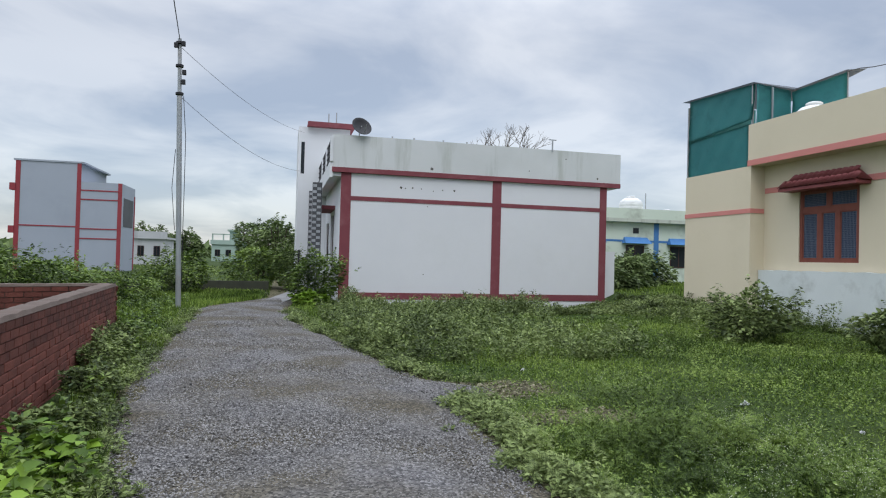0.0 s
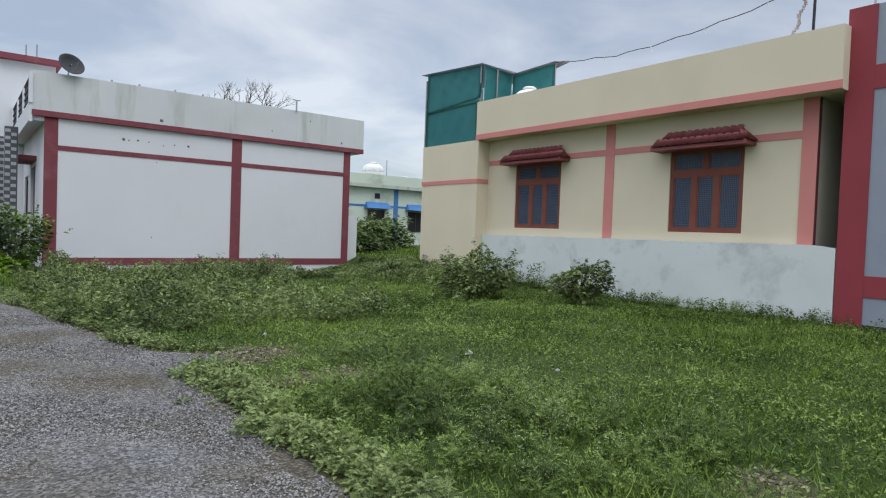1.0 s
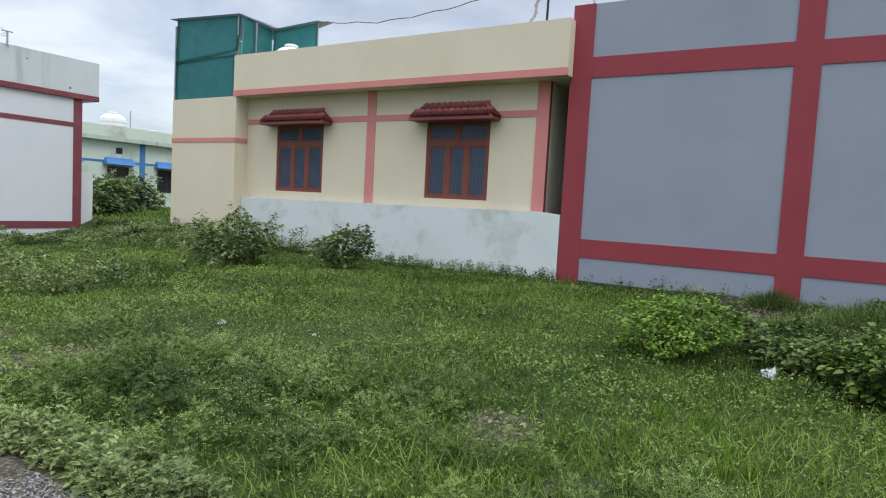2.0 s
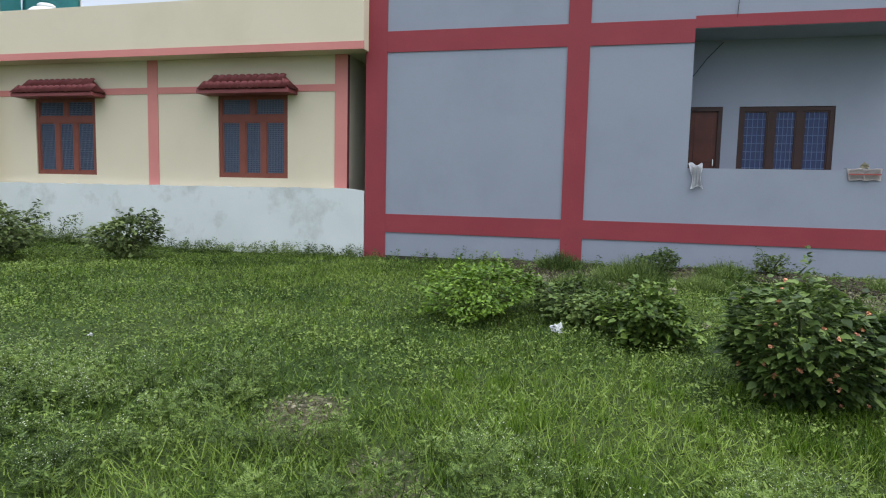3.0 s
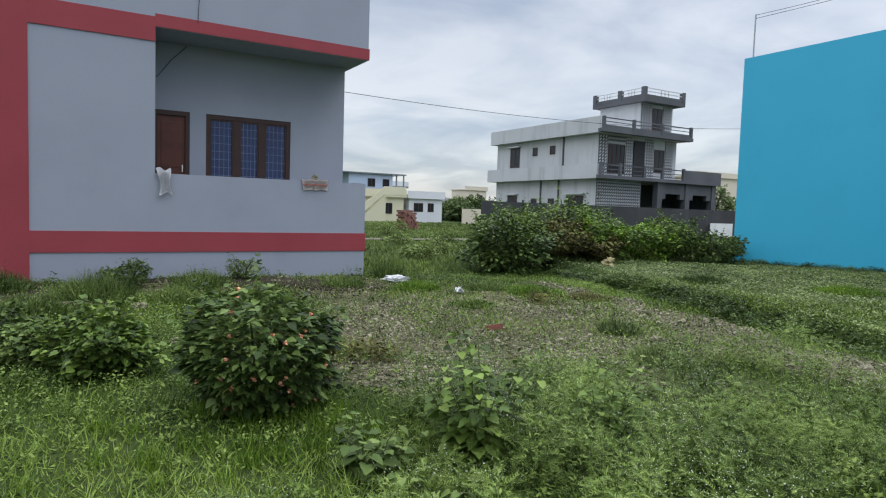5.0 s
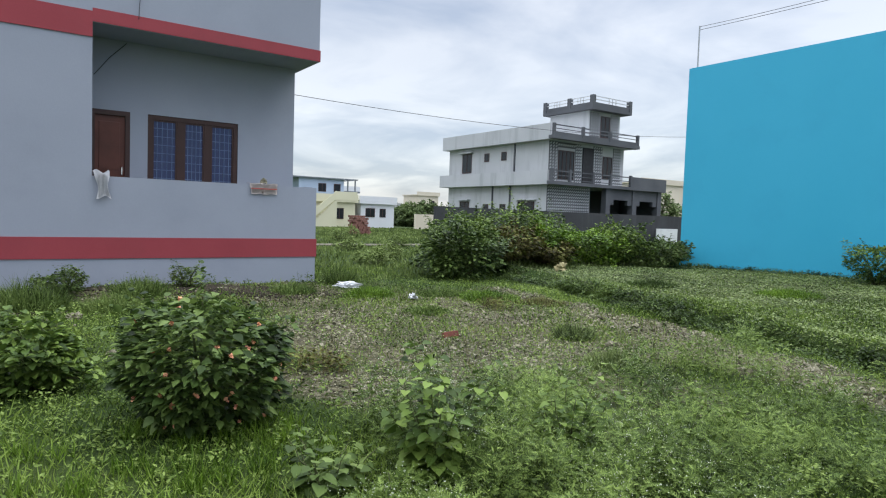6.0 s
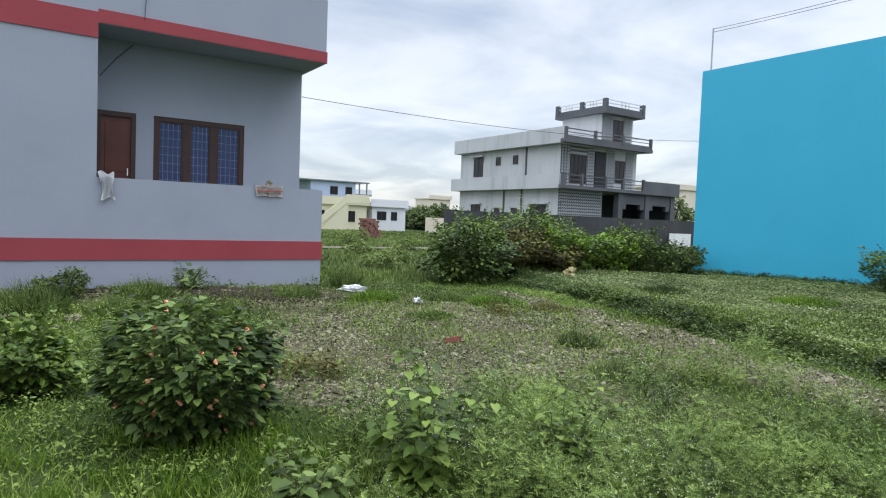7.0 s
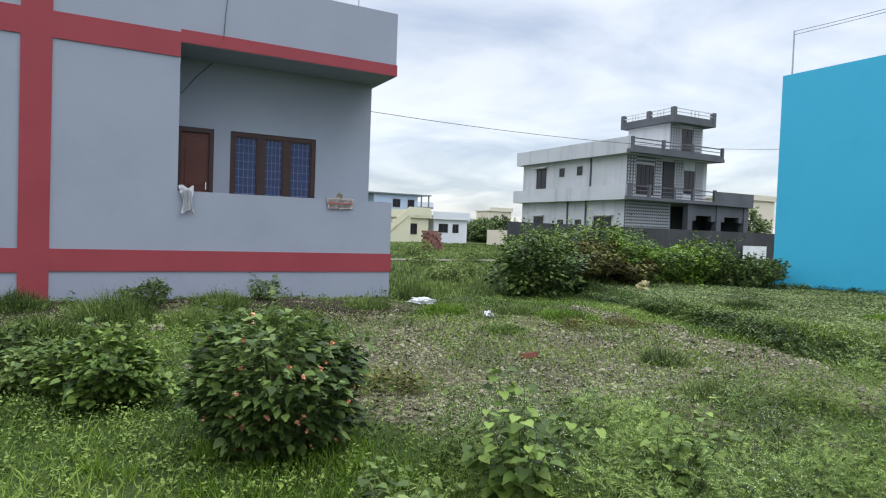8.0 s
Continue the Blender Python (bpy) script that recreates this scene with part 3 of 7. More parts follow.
# ---- grey house with red bands ----
def grey_house():
    h = thing("house", (13.01, -0.35, 0), "single-storey grey-blue painted house with dark red bands and an open porch", "house")
    M = pose(13.01, 4.97, 0, 0, 0, -90)
    W = 10.65
    z0 = -0.3
    # front wall up to the porch, then the porch parapet
    holed_wall("wall", GREY_PAINT, h, M, 0, W, z0, 4.62, 0, 0.23, [(6.54, W, 2.03, 4.62)])
    boxes("side_wall", GREY_PAINT, h, M, (0, 0.23, 0.23, 9.0, z0, 4.62))
    boxes("side_wall", GREY_PAINT, h, M, (10.30, 10.52, 1.24, 9.0, z0, 4.62))
    boxes("porch_parapet", GREY_PAINT, h, M, (W - 0.15, W, 0.23, 1.01, z0, 2.05))
    boxes("back_wall", GREY_PAINT, h, M, (0.23, 10.30, 8.77, 9.0, z0, 4.62))
    boxes("porch_wall", GREY_PAINT, h, M, (6.40, 6.54, 0.23, 1.01, z0, 4.62))
    holed_wall("porch_wall", GREY_PAINT, h, M, 6.40, 10.52, z0, 4.62, 1.01, 1.24, [(7.58, 9.31, 1.85, 3.31), (6.60, 7.27, 1.0, 3.31)])
    boxes("porch_floor", CONCRETE, h, M, (6.54, 10.50, 0.23, 1.01, 0.85, 1.0))
    boxes("roof", GREY_PAINT, h, M, (0.0, W, 0.0, 9.2, 4.62, 4.86))
    boxes("parapet", GREY_PAINT, h, M, (0, W, 0, 0.15, 4.86, 5.90), (0, 0.15, 0.15, 9.0, 4.86, 5.90), (W - 0.15, W, 0.15, 9.0, 4.86, 5.90), (0.15, W - 0.15, 8.85, 9.0, 4.86, 5.90))
    p = 0.018
    for u0, u1 in ((0, 0.46), (4.20, 4.63)):
        boxes("pilaster", RED_PAINT, h, M, (u0 - (0.012 if u0 == 0 else 0), u1, -p - 0.004, 0.0, z0, 5.905), label="dark red painted pilaster")
    boxes("band", RED_PAINT, h, M, (0.46, 4.20, -p, 0, 4.37, 4.80), label="dark red painted band")
    boxes("band", RED_PAINT, h, M, (4.63, 6.54, -p, 0, 4.37, 4.80), label="dark red painted band")
    boxes("slab_edge", RED_PAINT, h, M, (6.54, W + p, -p, 0, 4.63, 4.855), (W, W + p, 0, 9.2, 4.63, 4.855), label="dark red painted slab edge")
    boxes("band", RED_PAINT, h, M, (0.46, 4.20, -p, 0, 0.58, 0.97), label="dark red painted band")
    boxes("band", RED_PAINT, h, M, (4.63, W + p, -p, 0, 0.60, 0.97), (W, W + p, 0, 1.01, 0.60, 0.97), label="dark red painted band")
    window(h, M, 7.58, 9.31, 1.85, 3.31, DARK_WOOD, BLUE_GLASS, lights=3, bar=0.085, w=1.03, grille=(0.085, 0.17, 0.0055), label="three-light dark wooden window with a metal grille")
    # the door behind the parapet
    boxes("door_frame", DARK_WOOD, h, M, (6.60, 6.68, 1.0, 1.12, 1.0, 3.31), (7.19, 7.27, 1.0, 1.12, 1.0, 3.31), (6.68, 7.19, 1.0, 1.12, 3.22, 3.31))
    door = boxes("door", DOOR_WOOD, h, M, (6.68, 7.19, 1.05, 1.09, 1.0, 3.22), label="polished brown wooden door")
    boxes("panel", DOOR_WOOD, door, M, (6.75, 7.10, 1.038, 1.05, 2.2, 3.10), (6.75, 7.10, 1.038, 1.05, 1.15, 2.08), bevel=0.006)
    boxes("handle", CHROME, door, M, (7.125, 7.145, 1.01, 1.05, 2.12, 2.26), bevel=0.005, label="chrome handle")
    bm = bmesh.new()
    tube(bm, [M @ Vector(p) for p in ((6.60, 0.95, 4.55), (6.60, 0.97, 4.0), (6.62, 0.6, 3.85), (6.9, 0.9, 4.25), (7.2, 1.0, 4.58))], 0.008, 5)
    part("cable", bm, CABLE, h)
    bm = bmesh.new()
    tube(bm, [M @ Vector(p) for p in ((7.25, -0.02, 4.80), (7.27, -0.02, 5.2), (7.31, -0.015, 5.6), (7.35, -0.015, 5.92))], 0.006, 5)
    part("cable", bm, CABLE, h)
    bm = bmesh.new()
    tube(bm, [M @ Vector((0.37, 0.08, z)) for z in (5.88, 6.4, 7.1)], 0.018, 6)
    part("roof_rod", bm, STEEL, h)
    bm = bmesh.new()
    tube(bm, [M @ Vector((9.9, 0.3, z)) for z in (5.88, 6.3, 6.7)], 0.015, 6)
    part("roof_rod", bm, STEEL, h)
    boxes("footing", MOSSY, h, M, (0.5, W + 0.03, -0.035, 0, z0, 0.075), label="dark unplastered footing")
    return h


# ---- cream house with salmon trim ----
def tile_mesh():
    bm = bmesh.new()
    n = 5
    rows = []
    for j, s in enumerate((0.0, 1.0)):
        row = []
        for i in range(n + 1):
            a = math.pi * i / n
            row.append(bm.verts.new((-0.085 * math.cos(a), s, 0.045 * math.sin(a) + (0.012 if j == 0 else 0.0))))
        rows.append(row)
    for i in range(n):
        bm.faces.new((rows[0][i], rows[0][i + 1], rows[1][i + 1], rows[1][i]))
    low = [bm.verts.new((v.co.x * 0.86, 0.0, v.co.z * 0.7 - 0.006)) for v in rows[0]]
    for i in range(n):
        bm.faces.new((low[i], low[i + 1], rows[0][i + 1], rows[0][i]))
    me = bpy.data.meshes.new("tile")
    bm.to_mesh(me)
    bm.free()
    for p in me.polygons:
        p.use_smooth = True
    me.materials.append(TILE_RED)
    return me


TILE = tile_mesh()


def awning(parent, M, u0, u1, z_low, z_top):
    """A hipped canopy of rounded tiles over a window: slab, fascia and single tiles."""
    out, inset = 0.44, 0.35
    bm = bmesh.new()
    a = [(u0, -out, z_low), (u1, -out, z_low), (u1, 0.0, z_low), (u0, 0.0, z_low)]
    b = [(u0 + inset, -0.10, z_top - 0.03), (u1 - inset, -0.10, z_top - 0.03), (u1 - inset, 0.0, z_top - 0.03), (u0 + inset, 0.0, z_top - 0.03)]
    lo = [bm.verts.new((p[0], p[1], p[2] - 0.07)) for p in a]
    va = [bm.verts.new(p) for p in a]
    vb = [bm.verts.new(p) for p in b]
    bm.faces.new(lo[::-1])
    bm.faces.new(vb)
    for i in range(4):
        bm.faces.new((va[i], va[(i + 1) % 4], vb[(i + 1) % 4], vb[i]))
        bm.faces.new((lo[i], lo[(i + 1) % 4], va[(i + 1) % 4], va[i]))
    bm.transform(M)
    aw = part("awning", bm, TILE_RED, parent, "hipped awning of dark red rounded tiles")
    rise, run = z_top - z_low, out - 0.10
    slope, length = math.atan2(rise, run), math.hypot(rise, run)
    rows = 2
    pitch = 0.168
    for j in range(rows):
        s = j / rows
        lo_u, hi_u = u0 + inset * s + 0.06, u1 - inset * s - 0.06
        n = int((hi_u - lo_u) / pitch)
        for i in range(n + 1):
            u = (lo_u + hi_u) / 2 + (i - n / 2) * pitch
            tile = bpy.data.objects.new("tile", TILE)
            scene.collection.objects.link(tile)
            tile.parent = aw
            tile.matrix_basis = M @ pose(u, -out + run * s - 0.015, z_low + rise * s + 0.012 - 0.0, math.degrees(slope), 0, 0) @ Matrix.Diagonal((1, length / rows * 1.12, 1, 1))
    # end hips
    for side in (-1, 1):
        for j in range(3):
            t = (j + 0.5) / 3
            tile = bpy.data.objects.new("tile", TILE)
            scene.collection.objects.link(tile)
            tile.parent = aw
            y = -out + 0.08 + (out - 0.12) * t
            ue = u0 if side < 0 else u1
            tile.matrix_basis = M @ pose(ue + side * 0.015, y, z_low + 0.012, 0, 0, -90 if side < 0 else 90) @ pose(0, 0, 0, math.degrees(math.atan2(rise, inset)), 0, 0) @ Matrix.Diagonal((0.85, math.hypot(rise, inset) * (0.45 + 0.55 * t), 1, 1))
    return aw


def cream_house():
    h = thing("house", (13.17, 11.5, 0), "single-storey cream painted house with salmon trim and tiled window awnings", "house")
    M = pose(13.17, 18.1, 0, 0, 0, -90)
    E = 12.61
    w1, w2 = (4.20, 6.00, 1.69, 3.58), (9.41, 11.18, 1.69, 3.58)
    holed_wall("wall", CREAM_PAINT, h, M, 2.95, E, -0.3, 4.40, 0, 0.23, [w1, w2])
    boxes("side_wall", CREAM_PAINT, h, M, (E - 0.23, E, 0.23, 9.0, -0.3, 4.40))
    boxes("back_wall", CREAM_PAINT, h, M, (0, E - 0.23, 8.8, 9.0, -0.3, 4.40))
    # the front block at the end
    boxes("end_block", CREAM_PAINT, h, M, (0, 2.95, -0.47, 8.8, -0.3, 4.398))
    boxes("band", PINK_PAINT, h, M, (-0.012, 2.962, -0.485, -0.47, 3.06, 3.19), (2.95, 2.965, -0.47, -0.02, 3.06, 3.19), label="salmon painted band")
    boxes("roof", CREAM_PAINT, h, M, (2.83, 13.17, -0.47, 9.2, 4.40, 4.58))
    boxes("parapet", CREAM_PAINT, h, M, (2.83, 13.17, -0.47, -0.32, 4.58, 5.58), (13.02, 13.17, -0.32, 9.2, 4.58, 5.58), (2.83, 13.02, 9.05, 9.2, 4.58, 5.58), (2.83, 2.98, -0.32, 9.05, 4.58, 5.58))
    boxes("band", PINK_PAINT, h, M, (2.82, 13.185, -0.485, -0.47, 4.40, 4.56), label="salmon painted band")
    for u0, u1 in ((2.98, 4.20), (6.00, 7.52), (7.80, 9.41), (11.18, 12.33)):
        boxes("band", PINK_PAINT, h, M, (u0, u1, -0.014, 0, 3.62, 3.77), label="salmon painted band")
    boxes("pilaster", PINK_PAINT, h, M, (7.52, 7.80, -0.018, 0, -0.2, 4.40), label="salmon painted pilaster")
    boxes("pilaster", PINK_PAINT, h, M, (12.33, 12.625, -0.018, 0, -0.2, 4.40), label="salmon painted pilaster")
    boxes("corner_strip", MAROON_PAINT, h, M, (E, E + 0.012, 0.0, 0.12, -0.2, 4.40))
    for w in (w1, w2):
        window(h, M, *w, FRAME_WOOD, PALE_GLASS, lights=3, transom=3.04, bar=0.085, w=0.03, grille_mat=FLY_MESH, grille=(0.04, 0.045, 0.0035), label="red-brown wooden window with fly mesh")
    awning(h, M, 3.93, 6.30, 3.62, 3.95)
    awning(h, M, 9.14, 11.42, 3.62, 3.95)
    # side passage: a plain door set in the side wall
    boxes("side_door", DARK_WOOD, h, M, (E, E + 0.02, 2.0, 2.9, 0.4, 2.6))
    # low compound wall before it
    return h


def low_wall():
    M = pose(12.98, 15.13, 0, 0, 0, -90)
    bm = bmesh.new()
    rng = random.Random(5)
    n = 60
    top, bot = [], []
    L_ = 10.13
    for i in range(n + 1):
        u = L_ * i / n
        dz = rng.uniform(-0.012, 0.012) - (0.05 * max(0, (u - 9.7) / 0.43) * rng.uniform(0.2, 1))
        top.append((u, 1.45 + 0.045 * u / L_ + dz))
    a = [[bm.verts.new((u, w, z)) for u, z in top] for w in (0, 0.16)]
    b = [[bm.verts.new((u, w, -0.4)) for u, z in top] for w in (0, 0.16)]
    for i in range(n):
        bm.faces.new((a[0][i], a[0][i + 1], a[1][i + 1], a[1][i]))
        for k in (0, 1):
            bm.faces.new((b[k][i], b[k][i + 1], a[k][i + 1], a[k][i]))
    for i in (0, n):
        bm.faces.new((b[0][i], b[1][i], a[1][i], a[0][i]))
    bm.transform(M)
    tagged(part("compound_wall", bm, PLASTER_OLD), "low whitewashed plaster wall with grey damp stains", "wall")


def roof_shed():
    """The green sheeted enclosure on the end block's roof."""
    s = thing("roof_shelter", (13.5, 16.6, 4.36), "green plastic sheet shelter on the roof of the cream house", "shelter")
    M = pose(12.72, 18.1, 0, 0, 0, -90)

    def sheet(name, pts, mat, wav=0.015):
        bm = bmesh.new()
        n = 14
        p = [Vector(q) for q in pts]
        g = [[None] * (n + 1) for _ in range(n + 1)]
        for i in range(n + 1):
            for j in range(n + 1):
                q = p[0].lerp(p[1], i / n).lerp(p[3].lerp(p[2], i / n), j / n)
                q.y += wav * math.sin(i * 1.7 + j * 0.4) * math.sin(j * 0.9 + 1)
                g[i][j] = bm.verts.new(q)
        for i in range(n):
            for j in range(n):
                bm.faces.new((g[i][j], g[i + 1][j], g[i + 1][j + 1], g[i][j + 1]))
        bmesh.ops.solidify(bm, geom=bm.faces[:], thickness=0.012)
        bm.transform(M)
        return part(name, bm, mat, s, smooth=True)

    sheet("sheet", ((0.02, 0.03, 4.36), (2.86, 0.03, 4.36), (2.86, 0.03, 5.62), (0.02, 0.03, 5.55)), TARP)
    sheet("sheet", ((0.10, -0.02, 5.52), (2.98, -0.02, 5.72), (3.02, 0.02, 6.72), (0.12, 0.0, 6.88)), TARP)
    sheet("sheet", ((3.03, 0.06, 5.0), (3.06, 1.2, 5.0), (3.06, 1.2, 6.62), (3.03, 0.06, 6.72)), TARP)
    sheet("sheet", ((3.08, 1.22, 5.0), (4.36, 1.78, 5.0), (4.36, 1.78, 6.85), (3.08, 1.22, 6.58)), TARP)
    boxes("sheet", TARP, s, M, (0.02, 0.04, 0.06, 2.6, 4.36, 6.85))
    boxes("post", STEEL, s, M, (0.0, 0.05, -0.0, 0.05, 4.36, 6.7))
    boxes("post", STEEL, s, M, (2.90, 2.95, 0.0, 0.05, 4.9, 6.72))
    boxes("post", STEEL, s, M, (3.09, 3.13, 0.5, 0.54, 4.6, 6.64))
    for pts, nm in ((((-0.15, -0.12, 6.91), (3.06, -0.08, 6.75), (3.06, 2.6, 6.70), (-0.15, 2.6, 6.9)), "roof_sheet"), (((3.07, -0.05, 6.74), (3.22, 1.2, 6.61), (3.2, 2.5, 6.62), (3.07, 2.5, 6.70)), "roof_sheet")):
        bm = bmesh.new()
        bm.faces.new([bm.verts.new(p) for p in pts])
        bmesh.ops.solidify(bm, geom=bm.faces[:], thickness=0.03)
        bm.transform(M)
        part(nm, bm, TIN, s)
    sp = thing("tin_panel", M @ Vector((3.8, 1.8, 6.6)), "tilted grey tin panel on the roof of the shelter", "panel")
    bm = bmesh.new()
    bm.faces.new([bm.verts.new(p) for p in ((3.08, 1.12, 6.60), (4.42, 1.70, 6.89), (4.5, 2.3, 6.96), (3.1, 2.2, 6.66))])
    bmesh.ops.solidify(bm, geom=bm.faces[:], thickness=0.03)
    bm.transform(M)
    part("sheet", bm, TIN, sp)
    boxes("leg", STEEL, sp, M, (4.3, 4.34, 1.82, 1.86, 4.55, 6.87))
    boxes("leg", STEEL, sp, M, (3.2, 3.24, 2.1, 2.14, 4.55, 6.66))


def lathe(profile, centre, sides=28):
    bm = bmesh.new()
    rings = [[bm.verts.new((centre[0] + r * math.cos(2 * math.pi * k / sides), centre[1] + r * math.sin(2 * math.pi * k / sides), centre[2] + z)) for k in range(sides)] for r, z in profile]
    for a, b in zip(rings, rings[1:]):
        for k in range(sides):
            bm.faces.new((a[k], a[(k + 1) % sides], b[(k + 1) % sides], b[k]))
    bm.faces.new(rings[0][::-1])
    bm.faces.new(rings[-1])
    return bm


def water_tank(x, y, z, r=0.55, h=1.2, label="white plastic water tank on the cream house's roof", mat=TANK):
    t = thing("water_tank", (x, y, z), label, "water tank", "roof water tanks")
    prof = [(r, 0)]
    k = 6
    for i in range(k):
        prof += [(r, h * 0.7 * (i + 0.15) / k), (r * 1.025, h * 0.7 * (i + 0.4) / k), (r * 1.025, h * 0.7 * (i + 0.6) / k), (r, h * 0.7 * (i + 0.85) / k)]
    prof += [(r, h * 0.72), (r * 0.9, h * 0.82), (r * 0.6, h * 0.92), (r * 0.36, h * 0.95)]
    part("body", lathe(prof, (x, y, z)), mat, t, smooth=True)
    part("lid", lathe([(r * 0.36, h * 0.95), (r * 0.38, h * 0.96), (r * 0.38, h * 1.0), (r * 0.3, h * 1.02), (0.02, h * 1.03)], (x, y, z)), mat, t, smooth=True)


# ---- white house with maroon trim ----
def white_house():
    h = thing("house", (7, 22.44, 0), "white painted house with maroon trim, balcony and stair tower", "house")
    M = pose(0, 22.44, 0)
    z0 = -0.3
    boxes("wall", WHITE_PAINT, h, M, (1.85, 12.2, 0, 0.23, z0, 4.5))
    boxes("side_wall", WHITE_PAINT, h, M, (11.97, 12.2, 0.23, 11, z0, 4.5))
    boxes("back_wall", WHITE_PAINT, h, M, (1.85, 11.97, 10.8, 11, z0, 4.5))
    holed_wall("front_wall", WHITE_PAINT, h, M @ pose(1.85, 11, 0, 0, 0, -90), 0, 10.77, z0, 4.5, 0, 0.23, [(6.6, 8.2, 0.9, 3.2), (3.9, 5.4, 1.2, 3.0)])
    boxes("roof", WHITE_PAINT, h, M, (1.52, 12.74, -0.09, 11.2, 4.5, 4.68))
    boxes("parapet", WHITE_OLD, h, M, (1.52, 12.74, -0.09, 0.06, 4.68, 5.82), (12.59, 12.74, 0.06, 11.2, 4.68, 5.8), (1.52, 12.59, 11.05, 11.2, 4.68, 5.8))
    boxes("slab_edge", MAROON_PAINT, h, M, (1.51, 12.75, -0.105, -0.09, 4.50, 4.67), label="maroon painted slab edge")
    boxes("slab_soffit", MAROON_PAINT, h, M, (1.52, 12.74, -0.09, 0, 4.492, 4.5))
    p = 0.016
    for u0, u1 in ((1.84, 2.2), (7.48, 7.83), (11.92, 12.21)):
        boxes("pilaster", MAROON_PAINT, h, M, (u0, u1, -p - 0.003, 0, 0.03, 4.49), label="maroon painted pilaster")
    for z, zz in ((3.53, 3.68), (0.03, 0.27)):
        for u0, u1 in ((2.2, 7.48), (7.83, 11.92)):
            boxes("band", MAROON_PAINT, h, M, (u0, u1, -p, 0, z, zz), label="maroon painted band")
    # blackened flaws in the plaster
    rng = random.Random(12)
    for u, z, s in ((4.0, 4.07, 0.10), (4.16, 4.05, 0.06), (4.42, 4.08, 0.07), (4.75, 4.06, 0.05), (5.55, 4.05, 0.06), (6.0, 4.06, 0.09), (5.1, 4.8, 0.13), (5.2, 4.0, 0.04), (5.0, 3.42, 0.04), (4.9, 0.95, 0.05), (11.75, 4.82, 0.09), (8.9, 4.95, 0.05), (10.4, 5.5, 0.06)):
        bm = bmesh.new()
        w = -0.004 if z < 4.5 else -0.094
        rim = [(u + s * rng.uniform(0.3, 0.6) * math.cos(a), z + s * rng.uniform(0.25, 0.65) * math.sin(a)) for a in [k * 0.698 for k in range(9)]]
        front = [bm.verts.new((x, w, y)) for x, y in rim]
        back = [bm.verts.new((x, w + 0.008, y)) for x, y in rim]
        bm.faces.new(front)
        for k in range(9):
            bm.faces.new((front[k - 1], front[k], back[k], back[k - 1]))
        bm.transform(M)
        part("plaster_flaw", bm, DAMP, h, "small blackened flaw in the plaster")
    boxes("yard_wall", WHITE_PAINT, h, M, (12.2, 12.9, 0.5, 0.65, z0, 2.0))
    # road side: projecting balcony, patterned pillars, gate and tower
    N = M @ pose(1.85, 11, 0, 0, 0, -90)
    boxes("balcony_slab", WHITE_PAINT, h, N, (3.0, 11.0, -0.34, 0, 4.36, 4.5))
    boxes("balcony_edge", WHITE_PAINT, h, N, (3.0, 11.1, -0.42, -0.32, 4.3, 4.85))
    for u in (3.0, 6.0, 8.6, 11.0):
        boxes("rail_post", WHITE_PAINT, h, N, (u, u + 0.14, -0.42, -0.32, 4.85, 5.75))
    for u0, u1 in ((3.14, 6.0), (6.14, 8.6), (8.74, 11.0)):
        bm = bmesh.new()
        for z in (5.0, 5.2, 5.4, 5.65):
            box(bm, u0, u1, -0.39, -0.36, z, z + 0.035)
        for k in range(1, 6):
            u = u0 + (u1 - u0) * k / 6
            box(bm, u, u + 0.03, -0.388, -0.362, 4.85, 5.68)
        bm.transform(N)
        part("railing", bm, BLACK_METAL, h, "black metal balcony railing")
    for u in (2.6, 5.6, 8.9):
        col = boxes("pillar", DARK_TILE, h, N, (u, u + 0.35, -0.9, -0.55, z0, 4.3), label="pillar with black and white tiles")
        bm = bmesh.new()
        for k in range(36):
            for j in range(2):
                if (k + j) % 2:
                    box(bm, u + 0.02 + j * 0.16, u + 0.17 + j * 0.16, -0.905, -0.9, 0.1 + k * 0.115, 0.2 + k * 0.115)
                    box(bm, u + 0.35, u + 0.355, -0.89 + j * 0.16, -0.75 + j * 0.16, 0.1 + k * 0.115, 0.2 + k * 0.115)
        bm.transform(N)
        part("tile", bm, MARBLE, col)
    boxes("shade", MAROON_PAINT, h, N, (6.2, 8.6, -0.5, 0, 3.35, 3.5))
    boxes("tower", WHITE_PAINT, h, N, (0.2, 3.0, -1.35, 1.05, z0, 7.62))
    boxes("tower_roof", MAROON_PAINT, h, N, (0.0, 3.3, -0.95, 1.23, 7.62, 7.85))
    boxes("tower_window", DARK_GLASS, h, N, (2.994, 3.005, -1.22, -1.06, 5.4, 6.9))
    window(h, N, 3.9, 5.4, 1.2, 3.0, DARK_WOOD, DARK_GLASS, lights=2, w=0.05)
    boxes("door", DARK_WOOD, h, N, (6.6, 8.2, 0.08, 0.12, 0.9, 3.2))
    for x in (0.8, 1.15):
        bm = bmesh.new()
        tube(bm, [N @ Vector((1.0 + x, -0.7 + x, z)) for z in (7.75, 8.6)], 0.03, 6)
        part("roof_rod", bm, STEEL, h)
    gate = boxes("gate", BLACK_METAL, h, N, (6.6, 8.7, -1.32, -1.30, 0.3, 0.36), (6.6, 8.7, -1.32, -1.30, 1.6, 1.66), *[(6.6 + 0.13 * k, 6.63 + 0.13 * k, -1.32, -1.30, 0.3, 1.75) for k in range(17)], label="dark metal gate")
    bm = bmesh.new()
    rim = [(-1.0, 19.3, 0.02), (-0.3, 19.0, 0.02), (0.35, 22.0, 0.10), (1.2, 23.2, 0.22), (1.2, 26.0, 0.24), (0.3, 25.6, 0.14)]
